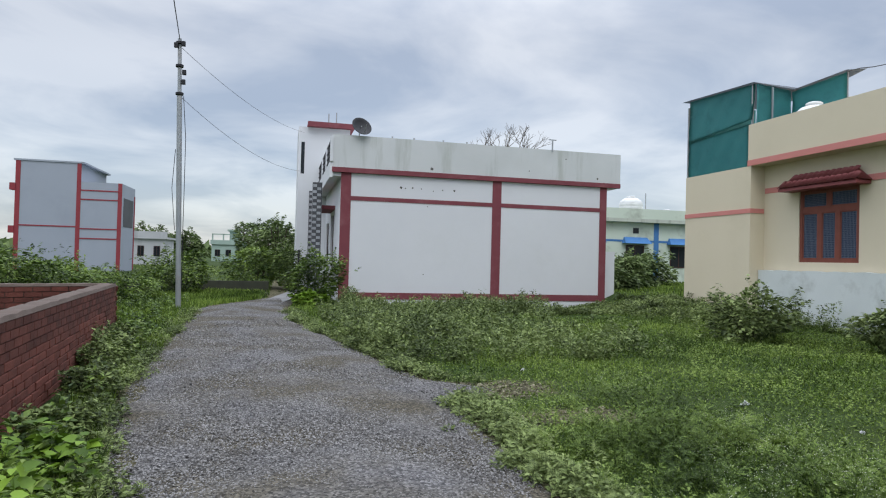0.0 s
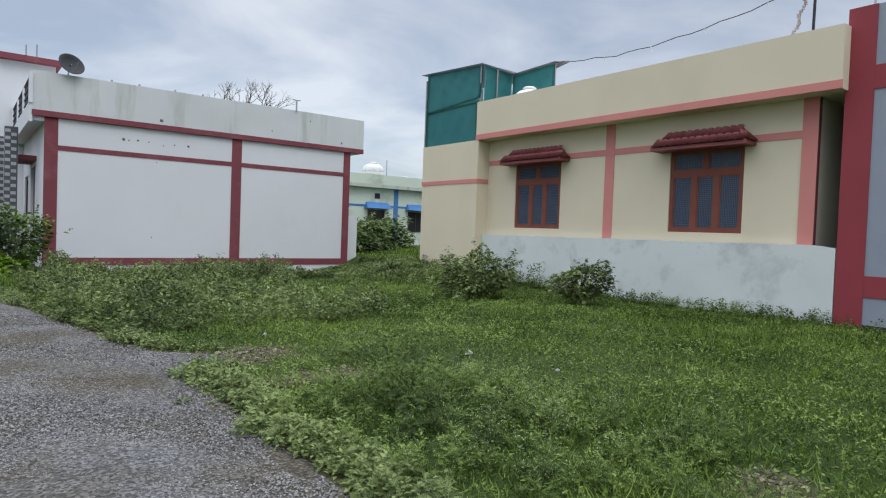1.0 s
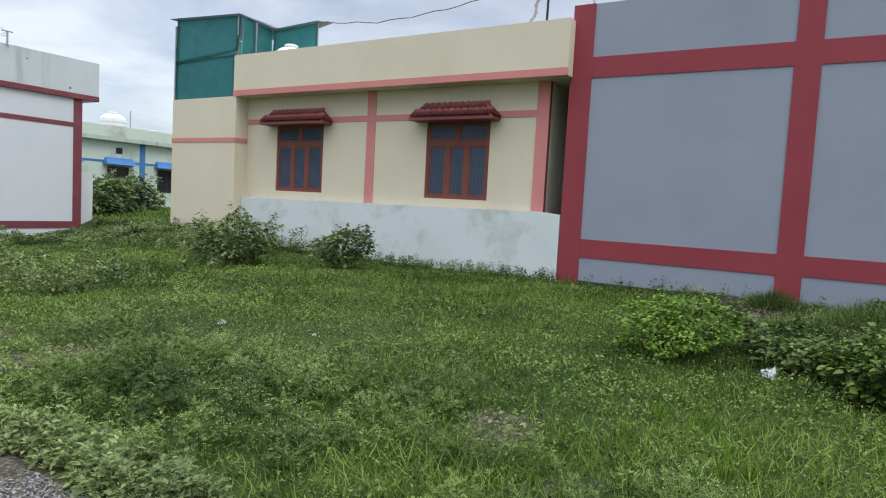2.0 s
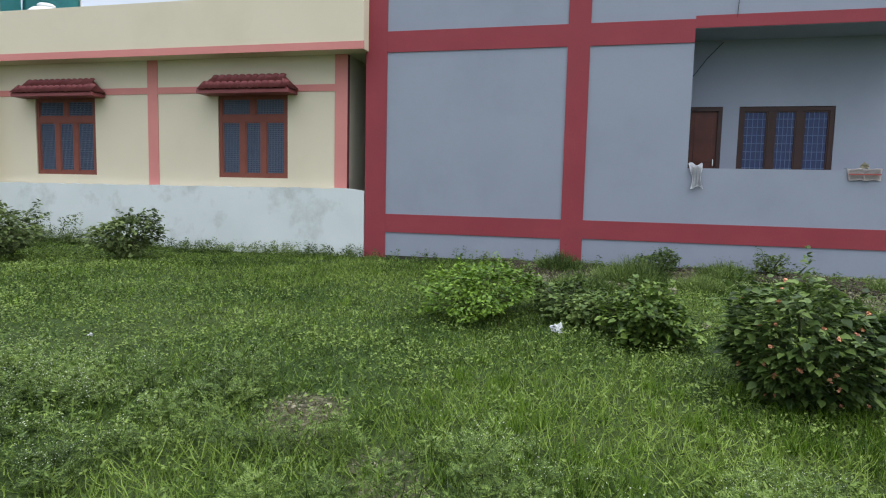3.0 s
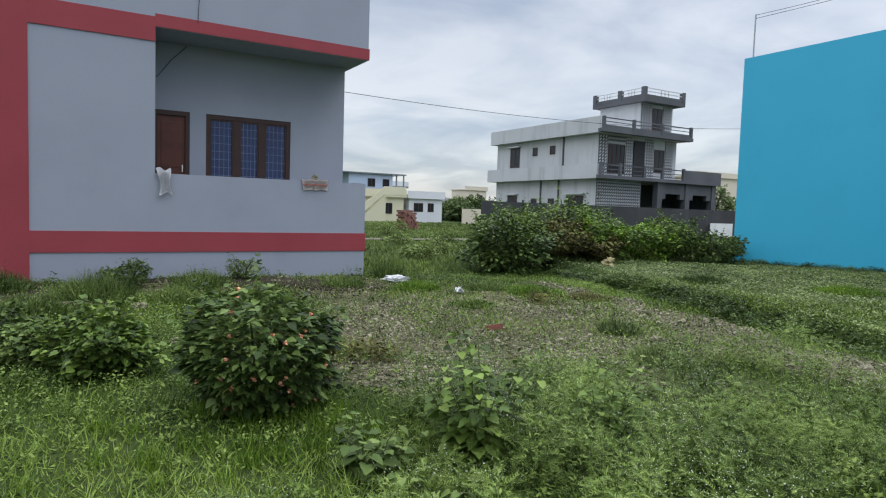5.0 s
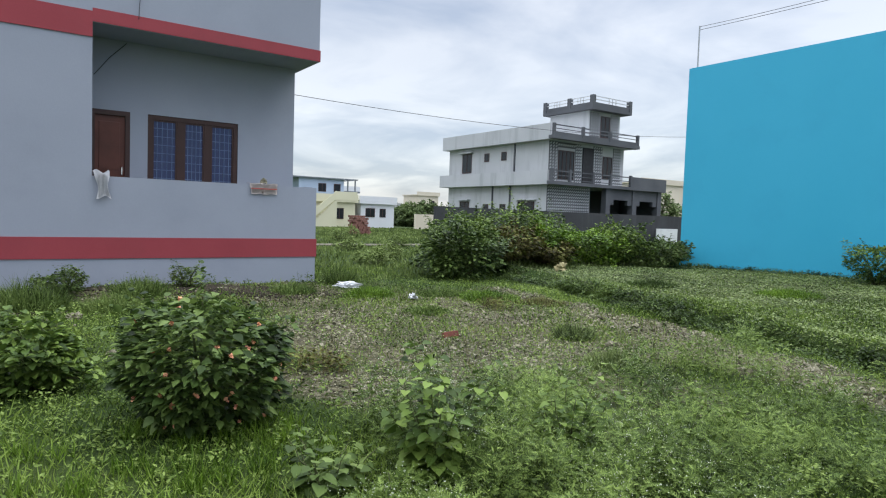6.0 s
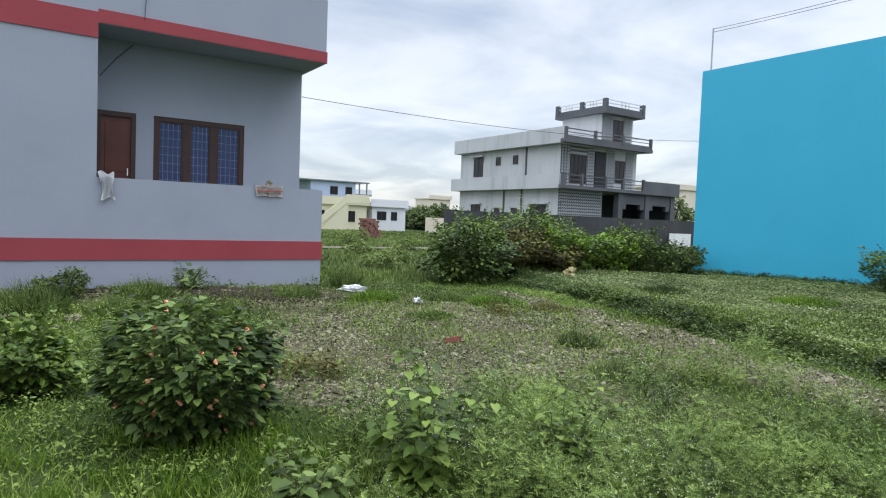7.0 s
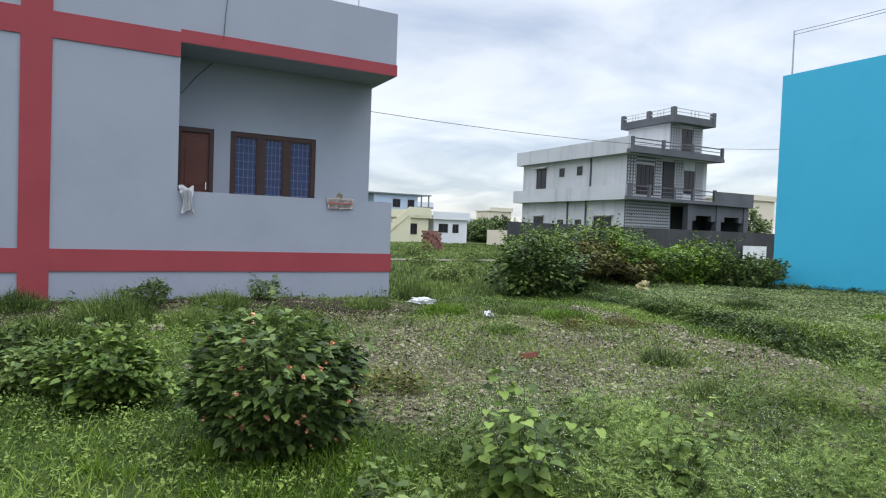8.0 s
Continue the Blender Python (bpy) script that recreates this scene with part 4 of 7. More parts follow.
    top = [bm.verts.new(p) for p in rim]
    low = [bm.verts.new((x, y, -0.3)) for x, y, z in rim]
    bm.faces.new(top)
    for k in range(6):
        bm.faces.new((top[k - 1], top[k], low[k], low[k - 1]))
    part("ramp", bm, PAVING, h, "pale concrete ramp up from the lane")
    # roof clutter
    bm = bmesh.new()
    tube(bm, [(9.8, 22.3, z) for z in (5.75, 6.2)], 0.03, 6)
    tube(bm, [(9.65, 22.3, 6.2), (9.95, 22.3, 6.2)], 0.025, 6)
    part("roof_rod", bm, STEEL, h)
    bm = bmesh.new()
    for k, x in enumerate((3.6, 4.4, 5.5, 6.4)):
        box(bm, x, x + 0.05, 22.4, 22.45, 5.81, 5.89)
    part("parapet_stub", bm, STEEL, h)
    # satellite dish
    d = thing("satellite_dish", (2.45, 22.35, 5.8), "black satellite dish on the parapet of the white house", "satellite dish")
    prof = [(0.02, -0.10), (0.15, -0.09), (0.28, -0.05), (0.36, 0.0), (0.37, 0.02), (0.34, 0.02), (0.26, -0.03), (0.14, -0.07), (0.01, -0.08)]
    bm = lathe(prof, (0, 0, 0), 32)
    T = pose(2.5, 22.3, 6.15, 62, 0, 18)
    bm.transform(T)
    part("dish", bm, DISH, d, smooth=True)
    bm = bmesh.new()
    tube(bm, [(2.42, 22.4, 5.7), (2.45, 22.4, 6.1), (2.5, 22.33, 6.15)], 0.02, 6)
    part("mast", bm, STEEL, d)
    bm = bmesh.new()
    tube(bm, [T @ Vector((0, -0.35, 0)), T @ Vector((0, -0.2, 0.35))], 0.012, 5)
    part("feed_arm", bm, STEEL, d)


# ---- cyan house ----
def cyan_house():
    h = thing("house", (8, -19.92, 0), "house with a tall blank bright cyan wall", "house")
    M = pose(14.14, -19.92, 0, 0, 0, 180)
    boxes("wall", CYAN_PAINT, h, M, (0, 13, 0, 0.23, -0.5, 6.95))
    boxes("side_wall", CYAN_PAINT, h, M, (0, 0.23, 0.23, 9, -0.5, 6.95))
    boxes("side_wall", CYAN_PAINT, h, M, (12.77, 13, 0.23, 9, -0.5, 6.95))
    boxes("back_wall", CYAN_PAINT, h, M, (0.23, 12.77, 8.8, 9, -0.5, 6.95))
    boxes("roof", CONCRETE, h, M, (0.23, 12.77, 0.23, 8.8, 6.1, 6.3))
    bm = bmesh.new()
    tube(bm, [(13.9, -20.03, z) for z in (6.9, 7.6, 8.38)], 0.025, 6)
    part("roof_rod", bm, STEEL, h)
    bm = bmesh.new()
    tube(bm, sag((13.9, -20.03, 8.36), (5.0, -20.1, 8.5), 0.12, 16), 0.008, 4)
    tube(bm, sag((13.9, -20.03, 8.25), (5.0, -20.1, 8.25), 0.05, 16), 0.008, 4)
    part("cable", bm, CABLE, h)


grey_house()
cream_house()
low_wall()
roof_shed()
water_tank(13.75, 14.05, 4.58, 0.55, 1.42)
water_tank(15.1, 14.35, 4.58, 0.55, 1.75)
white_house()
cyan_house()


# ---- farther houses ----
def simple_window(parent, M, u0, u1, z0, z1, w=0.0, mat=DARK_WOOD, glass=DARK_GLASS, lights=2):
    bar = 0.07
    win = holed_wall("window", mat, parent, M, u0, u1, z0, z1, w - 0.03, w + 0.02, [(u0 + bar, u1 - bar, z0 + bar, z1 - bar)])
    for k in range(1, lights):
        u = u0 + (u1 - u0) * k / lights
        boxes("mullion", mat, win, M, (u - 0.03, u + 0.03, w - 0.028, w + 0.018, z0 + bar, z1 - bar))
    boxes("pane", glass, win, M, (u0 + bar, u1 - bar, w - 0.012, w - 0.006, z0 + bar, z1 - bar))
    return win


def tiled_panel(parent, M, u0, u1, z0, z1, w):
    """Dark panel with slanting pale tiles."""
    panel = boxes("tiled_panel", DARK_TILE, parent, M, (u0, u1, w - 0.02, w + 0.05, z0, z1), label="black and white patterned tile cladding")
    bm = bmesh.new()
    s = 0.22
    nu, nz = int((u1 - u0) / s), int((z1 - z0) / s)
    for i in range(nu):
        for j in range(nz):
            cu, cz = u0 + (i + 0.5) * (u1 - u0) / nu, z0 + (j + 0.5) * (z1 - z0) / nz
            a = radians(42)
            du, dz = math.cos(a) * s * 0.46, math.sin(a) * s * 0.46
            pu, pz = -math.sin(a) * s * 0.2, math.cos(a) * s * 0.2
            f = [bm.verts.new((cu + x, w - 0.03, cz + z)) for x, z in ((-du - pu, -dz - pz), (du - pu, dz - pz), (du + pu, dz + pz), (-du + pu, -dz + pz))]
            b = [bm.verts.new((v.co.x, w - 0.019, v.co.z)) for v in f]
            bm.faces.new(f)
            for k in range(4):
                bm.faces.new((f[k], f[(k + 1) % 4], b[(k + 1) % 4], b[k]))
    bm.transform(M)
    part("tile", bm, PALE_TILE, panel)["kind"] = "stuff"


def villa():
    h = thing("house", (41, -37, 0), "two-storey raw cement villa with tiled front, balconies and roof tower", "house")
    S = pose(48.1, -32.66, 0, 0, 0, 180)
    F = pose(34.2, -32.66, 0, 0, 0, -90)
    boxes("wall", CONCRETE, h, S, (0.6, 13.3, 0.6, 5.2, -0.3, 4.15))
    boxes("wall", CONCRETE, h, S, (0.6, 9.6, 5.2, 9.0, -0.3, 4.15))
    boxes("upper_wall", CONCRETE, h, S, (0.6, 13.3, 0.6, 9.0, 4.4, 7.45))
    boxes("slab", CONCRETE, h, S, (0, 13.9, 0, 9.5, 4.15, 4.4))
    boxes("balcony_wall", CONCRETE, h, S, (0, 13.9, 0, 0.15, 4.4, 5.2))
    boxes("slab", CONCRETE, h, S, (0.2, 13.9, 0.1, 9.5, 7.45, 7.7))
    boxes("parapet", CONCRETE, h, S, (0.2, 13.9, 0.1, 0.25, 7.7, 8.6))
    boxes("parapet", CONCRETE, h, S, (0.2, 0.35, 0.25, 9.5, 7.7, 8.6))
    for u, zz in ((2.6, (5.35, 7.0)), (2.4, (0.9, 2.9))):
        simple_window(h, S, u, u + 1.35, *zz, w=0.6)
    for u in (5.7, 7.9):
        simple_window(h, S, u, u + 0.65, 6.2, 6.9, w=0.6, lights=1)
        simple_window(h, S, u, u + 0.75, 1.9, 2.7, w=0.6, lights=1)
        boxes("drain_pipe", DARK_SHADED_CONCRETE, h, S, (u + 1.2, u + 1.32, 0.5, 0.6, 0, 4.15))
    boxes("drain_pipe", DARK_SHADED_CONCRETE, h, S, (9.5, 9.62, 0.5, 0.6, 5.2, 7.45))
    simple_window(h, S, 10.1, 12.0, 1.3, 2.9, w=0.6)
    for u0, u1, z in ((2.3, 3.9, 3.0), (10.0, 12.2, 3.0), (2.4, 4.1, 7.05)):
        boxes("lintel", CONCRETE, h, S, (u0, u1, 0.3, 0.6, z, z + 0.1))
    # front
    tiled_panel(h, F, 0.6, 5.1, 0.0, 4.1, 0.58)
    tiled_panel(h, F, 0.65, 1.5, 4.4, 7.4, 0.58)
    tiled_panel(h, F, 3.4, 4.1, 4.4, 7.4, 0.58)
    tiled_panel(h, F, 1.5, 3.4, 7.0, 7.4, 0.58)
    tiled_panel(h, F, 5.4, 6.4, 4.4, 7.4, 0.58)
    tiled_panel(h, F, 7.7, 8.6, 4.4, 7.4, 0.58)
    simple_window(h, F, 1.6, 3.3, 4.6, 6.8, w=0.58, lights=4)
    boxes("door", BLACK_METAL, h, F, (4.2, 5.3, 0.5, 0.6, 4.4, 7.2))
    simple_window(h, F, 6.5, 7.6, 4.9, 6.7, w=0.58)
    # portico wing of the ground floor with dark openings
    # darker cement than the side walls: the front's shade is put into the colour
    boxes("slab", DARK_SHADED_CONCRETE, h, F, (-0.05, 13.4, -0.4, -0.005, 4.15, 4.4))
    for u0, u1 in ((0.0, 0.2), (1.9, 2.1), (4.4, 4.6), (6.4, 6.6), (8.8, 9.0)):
        boxes("balcony_post", DARK_SHADED_CONCRETE, h, F, (u0, u1, -0.4, -0.2, 4.4, 5.3))
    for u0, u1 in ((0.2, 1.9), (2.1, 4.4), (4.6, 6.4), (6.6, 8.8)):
        boxes("balcony_rail", DARK_SHADED_CONCRETE, h, F, (u0, u1, -0.36, -0.32, 4.5, 4.56), (u0, u1, -0.36, -0.32, 4.8, 4.85), (u0, u1, -0.36, -0.32, 5.1, 5.18))
    boxes("balcony_wall", DARK_SHADED_CONCRETE, h, F, (9.0, 13.4, -0.4, -0.25, 4.4, 5.2))
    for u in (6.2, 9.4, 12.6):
        boxes("pillar", DARK_SHADED_CONCRETE, h, F, (u, u + 0.5, -0.2, 0.3, -0.3, 4.15))
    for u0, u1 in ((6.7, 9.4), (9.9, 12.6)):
        boxes("arch", DARK_SHADED_CONCRETE, h, F, (u0, u1, -0.1, 0.2, 3.3, 4.15), (u0, u0 + 0.5, -0.1, 0.2, 2.9, 3.3), (u1 - 0.5, u1, -0.1, 0.2, 2.9, 3.3))
    boxes("porch_back", DARK_SHADED_CONCRETE, h, F, (9.0, 13.4, 4.3, 4.5, -0.3, 4.15))
    boxes("porch_slab", DARK_SHADED_CONCRETE, h, F, (9.5, 13.4, 0.0, 4.5, 4.15, 4.4))
    boxes("porch_side", DARK_SHADED_CONCRETE, h, F, (13.2, 13.4, 0.4, 4.3, -0.3, 4.15))
    boxes("slab", DARK_SHADED_CONCRETE, h, F, (-0.05, 9.6, -0.5, -0.005, 7.45, 7.7))
    for u0, u1 in ((0.0, 0.2), (3.0, 3.2), (6.0, 6.2), (9.3, 9.5)):
        boxes("balcony_post", DARK_SHADED_CONCRETE, h, F, (u0, u1, -0.5, -0.3, 7.7, 8.55))
    for u0, u1 in ((0.2, 3.0), (3.2, 6.0), (6.2, 9.3)):
        boxes("balcony_rail", DARK_SHADED_CONCRETE, h, F, (u0, u1, -0.46, -0.42, 7.7, 7.95), (u0, u1, -0.46, -0.42, 8.15, 8.2), (u0, u1, -0.46, -0.42, 8.4, 8.48))
    # roof tower
    boxes("tower", CONCRETE, h, F, (5.1, 8.7, 0.9, 5.2, 7.7, 10.2))
    tiled_panel(h, F, 5.2, 6.3, 7.8, 10.1, 0.88)
    tiled_panel(h, F, 7.6, 8.5, 7.8, 10.1, 0.88)
    simple_window(h, F, 6.4, 7.5, 8.2, 9.9, w=0.88)
    boxes("tower_slab", DARK_SHADED_CONCRETE, h, F, (4.7, 9.3, 0.2, 5.7, 10.2, 10.45))
    for u, w in ((4.7, 0.2), (9.0, 0.2), (4.7, 2.6), (4.7, 5.35)):
        boxes("rail_post", DARK_SHADED_CONCRETE, h, F, (u, u + 0.3, w, w + 0.35, 10.45, 11.3))
    boxes("tower_parapet", DARK_SHADED_CONCRETE, h, F, (5.0, 9.0, 0.25, 0.4, 10.45, 10.75), (4.75, 4.9, 0.55, 5.35, 10.45, 10.75))
    for z in (10.95, 11.2):
        boxes("rail", PALE_TILE, h, F, (5.0, 9.0, 0.28, 0.33, z, z + 0.06), (4.8, 4.85, 0.55, 2.6, z, z + 0.06), (4.8, 4.85, 2.95, 5.35, z, z + 0.06))
    for u in (6.6, 7.0, 7.4):
        boxes("rail", PALE_TILE, h, F, (u, u + 0.05, 0.28, 0.33, 10.75, 11.2))
    for w in (1.3, 1.6, 1.9, 3.9, 4.2, 4.5):
        boxes("rail", PALE_TILE, h, F, (4.8, 4.85, w, w + 0.05, 10.75, 11.2))
    w = boxes("compound_wall", BLACKENED, None, pose(31, -20.8, 0, 0, 0, -90), (0, 24, 0, 0.2, -0.3, 2.12))
    tagged(w, "long dark weathered cement boundary wall", "wall")
    st = boxes("metal_sheet", TANK, None, pose(30.7, -40.9, 0, 0, 0, -90), (0, 2.6, 0, 0.05, -0.05, 1.15))
    tagged(st, "pale sheet leaning at the boundary wall", "sheet")


def block_house(name, label, x0, x1, y0, y1, z1, mat, roof_mat, wins=(), front="-x", slab=0.25):
    h = thing(name, ((x0 + x1) / 2, (y0 + y1) / 2, 0), label, "house")
    I = Matrix.Identity(4)
    boxes("wall", mat, h, I, (x0, x1, y0, y1, -0.3, z1))
    boxes("roof", roof_mat, h, I, (x0 - slab, x1 + slab, y0 - slab, y1 + slab, z1, z1 + 0.22))
    boxes("parapet", mat, h, I, (x0 - slab, x1 + slab, y0 - slab, y0 - slab + 0.15, z1 + 0.22, z1 + 0.85))
    boxes("parapet", mat, h, I, (x0 - slab, x0 - slab + 0.15, y0 - slab + 0.15, y1 + slab, z1 + 0.22, z1 + 0.85))
    M = pose(x0, y1, 0, 0, 0, -90) if front == "-x" else pose(x0, y0, 0)
    for u0, u1, a, b in wins:
        simple_window(h, M, u0, u1, a, b, w=0.0)
    return h, M


def far_houses():
    # pale green house with blue trim behind the white house
    h, M = block_house("house", "pale green single-storey house with bright blue trim", 15, 30, 36, 44, 4.2, PALE_GREEN, PARAPET_GREEN, [(6.1, 7.4, 1.35, 2.75), (9.3, 10.6, 1.35, 2.75), (3.2, 4.3, 1.6, 2.75)], front="-y", slab=0.4)
    for u0, u1 in ((5.8, 7.7), (9.05, 10.85), (3.0, 4.5)):
        bm = bmesh.new()
        a = [(u0, -0.5, 2.85), (u1, -0.5, 2.85), (u1, 0, 2.85), (u0, 0, 2.85)]
        b = [(u0 + 0.15, -0.1, 3.25), (u1 - 0.15, -0.1, 3.25), (u1 - 0.15, 0, 3.25), (u0 + 0.15, 0, 3.25)]
        va, vb = [bm.verts.new(p) for p in a], [bm.verts.new(p) for p in b]
        bm.faces.new(va[::-1])
        bm.faces.new(vb)
        for i in range(4):
            bm.faces.new((va[i], va[(i + 1) % 4], vb[(i + 1) % 4], vb[i]))
        bm.transform(M)
        part("awning", bm, BLUE_TRIM, h, "bright blue window awning")
    boxes("band", BLUE_TRIM, h, M, (0, 15, -0.02, 0, 2.95, 3.08))
    boxes("pilaster", BLUE_TRIM, h, M, (8.1, 8.45, -0.03, 0, 0, 4.2))
    boxes("vent", DARK_GLASS, h, M, (6.6, 7.0, -0.02, 0.0, 3.5, 3.85))
    water_tank(22.3, 37.5, 4.42, 0.75, 1.6, "white water tank on the pale green house's roof")
    water_tank(25.0, 37.5, 4.42, 0.62, 0.85, "white water tank on the pale green house's roof")
    bm = bmesh.new()
    tube(bm, [(23.4, 37.5, 4.4), (23.4, 37.5, 6.3)], 0.03)
    part("roof_rod", bm, STEEL, h)
    # grey house with red lines beyond the brick enclosure
    h = thing("house", (-15, 52, 0), "two-storey grey-blue house with red painted lines", "house")
    M = pose(-18.3, 50, 0)
    boxes("wall", HAZE_GREY, h, M, (0, 4.0, 0, 7, -0.3, 7.7))
    boxes("wall", HAZE_GREY, h, M, (4.0, 6.8, 0, 4.2, -0.3, 6.4))
    boxes("roof", HAZE_GREY, h, M, (-0.15, 4.3, -0.05, 7.1, 7.7, 7.82))
    for u0, u1, z in ((-0.02, 0.28, 7.7), (3.85, 4.12, 7.7), (6.55, 6.82, 6.4)):
        boxes("pilaster", RED_PAINT, h, M, (u0, u1, -0.03, 0.0, 0, z))
    for u0, u1, z in ((0.28, 3.85, 3.12), (4.12, 6.55, 3.0), (4.12, 6.55, 2.3), (4.12, 6.55, 5.1), (4.12, 6.55, 5.75)):
        boxes("band", RED_PAINT, h, M, (u0, u1, -0.025, 0, z, z + 0.09))
    boxes("pilaster", RED_PAINT, h, M, (6.8, 6.83, 3.9, 4.2, 0, 5.8))
    # flat dark sheet on the solid wall paints the shade of a balcony recess
    boxes("balcony_shade_sheet", DARK_SHADED_CONCRETE, h, M, (6.8, 6.82, 0.6, 3.6, 3.3, 5.4))
    boxes("side_cornice", RED_PAINT, h, M, (-0.35, 0, -0.1, 0.5, 5.6, 6.1), (-0.35, 0, -0.1, 0.5, 2.6, 3.1))
    block_house("house", "small grey flat-roofed house among bushes", -16.6, -13.2, 78, 84, 3.0, CONCRETE, CONCRETE, [(0.5, 1.2, 1.0, 2.2), (2.2, 2.9, 1.0, 2.2)], front="-y")
    h, M = block_house("house", "distant pale green two-storey building with open roof frame", -13.5, -6.8, 130, 138, 3.3, FAR_GREEN, FAR_GREEN, [(0.6, 1.6, 1, 2.3), (2.6, 3.6, 1, 2.3), (4.8, 5.8, 1, 2.3)], front="-y")
    boxes("upper_floor", FAR_GREEN, h, M, (3.2, 5.0, 1, 5, 4.1, 6.0))
    boxes("upper_roof", FAR_GREEN, h, M, (2.8, 5.4, 0.5, 5.5, 6.0, 6.3))
    for u in (0.0, 2.0, 6.4):
        boxes("post", FAR_GREEN, h, M, (u, u + 0.25, 0, 0.25, 4.1, 5.3))
    boxes("beam", FAR_GREEN, h, M, (0, 6.7, 0, 0.25, 5.2, 5.4))
    # distance beyond the villa's field
    h, M = block_house("house", "pale yellow house with a blue upper floor and outside stair", 64, 71, -32.2, -25.2, 2.75, FAR_YELLOW, FAR_YELLOW, [(1.0, 2.0, 0.9, 2.1), (4.6, 5.6, 0.9, 2.1)])
    boxes("upper_floor", FAR_BLUE, h, M, (0.4, 5.6, 0.1, 6.5, 2.97, 5.2))
    boxes("upper_roof", TIN, h, M, (-1.2, 7.2, -0.15, 7, 5.2, 5.32))
    simple_window(h, M, 2.6, 3.5, 3.8, 4.7, w=0.1, lights=2)
    simple_window(h, M, 4.4, 5.2, 3.8, 4.7, w=0.1, lights=1)
    for u in (-1.0, 6.0, 6.9):
        boxes("post", TIN, h, M, (u, u + 0.12, 0, 0.12, 2.97, 5.2))
    # sloping stair parapet, a dark door-shaped panel for the shade by it and the terrace rail
    bm = bmesh.new()
    rim = ((1.0, 0.5), (4.2, 3.1), (4.2, 3.9), (1.0, 1.3))
    fr, bk = [[bm.verts.new((u, w, z)) for u, z in rim] for w in (-1.12, -1.02)]
    bm.faces.new(fr)
    bm.faces.new(bk)
    for k in range(4):
        bm.faces.new((fr[k - 1], fr[k], bk[k], bk[k - 1]))
    bm.transform(M)
    part("stair_parapet", bm, FAR_YELLOW, h)
    # added dark panel: stands in for the shadow beside the stair
    boxes("door", DARK_WOOD, h, M, (0.1, 0.9, -0.03, 0, 0, 2.1))
    boxes("terrace_rail", FAR_YELLOW, h, M, (4.4, 7.1, -0.28, -0.16, 2.97, 3.9))
    for k in range(12):
        boxes("step", FAR_YELLOW, h, M, (1.2 + 0.26 * k, 1.458 + 0.26 * k, -1.0, -0.02, -0.2, 0.25 * (k + 1) if k < 11 else 2.9))
    block_house("house", "white single-storey house in the distance", 64, 70, -37.2, -32.9, 2.7, WHITE_PAINT, WHITE_PAINT, [(0.6, 1.8, 1.2, 2.2), (2.4, 3.2, 1.2, 2.2)])
    h, M = block_house("house", "white house with a hipped roof in the distance", 75, 80, -38, -34, 4.2, WHITE_PAINT, TIN, [(1, 2, 2.6, 3.6)])
    block_house("house", "distant cream two-storey building", 118, 124, -80, -74.5, 6.0, FAR_CREAM, FAR_CREAM, [(1, 2, 3.5, 5), (3.5, 4.5, 3.5, 5)])
    block_house("house", "distant long low pale building", 125, 131, -74, -60, 3.4, CONCRETE, CONCRETE, [(2, 3.5, 1.2, 2.4), (6, 7.5, 1.2, 2.4), (10, 11.5, 1.2, 2.4)])
    block_house("house", "distant cream apartment building beside the villa", 66, 74, -96, -84, 8.0, FAR_CREAM, FAR_CREAM, [(0.6, 2.0, 4.9, 6.4), (3.4, 4.8, 4.9, 6.4), (6.2, 7.6, 4.9, 6.4), (0.6, 2.0, 1.2, 2.8), (3.4, 4.8, 1.2, 2.8), (6.2, 7.6, 1.2, 2.8)])
    w = boxes("compound_wall", FAR_CREAM, None, pose(60, -37.6, 0, 0, 0, -90), (0, 9, 0, 0.2, -0.2, 1.7))
    tagged(w, "distant pale cream compound wall", "wall")
    # heap of bricks on the field
    rng = random.Random(9)
    bm = bmesh.new()
    for j in range(9):
        for i in range(6 - (j // 4)):
            for k in range(3):
                u, v, z = 0.26 * i + (j % 2) * 0.1 + rng.uniform(-0.02, 0.02), 0.13 * k + rng.uniform(-0.02, 0.02), 0.16 * j
                box(bm, u, u + 0.23, v * 2, v * 2 + 0.22, z, z + 0.15)
    bm.transform(pose(41, -20.7, -0.02, 0, 0, -70))
    tagged(part("brick_stack", bm, BRICK_PALE), "stack of red bricks standing in the grass", "brick stack", kind="stuff")
    bm = bmesh.new()
    n = 30
    ys = [-2 - i * 1.6 for i in range(n)]
    a = [bm.verts.new((27.2 + 0.12 * math.sin(y), y, 0.05)) for y in ys]
    b = [bm.verts.new((28.6 + 0.15 * math.sin(y * 1.3), y, 0.05)) for y in ys]
    for i in range(n - 1):
        bm.faces.new((a[i], b[i], b[i + 1], a[i + 1]))
    tagged(part("path", bm, STONE_BROWN), "narrow pale gravel path across the field", "path", kind="structure")
    w = boxes("garden_wall", MOSSY, None, pose(-14, 27.0, 0), (0, 13.4, 0, 0.2, -0.2, 0.42))
    tagged(w, "low dark mossy wall at the end of the lane", "wall")


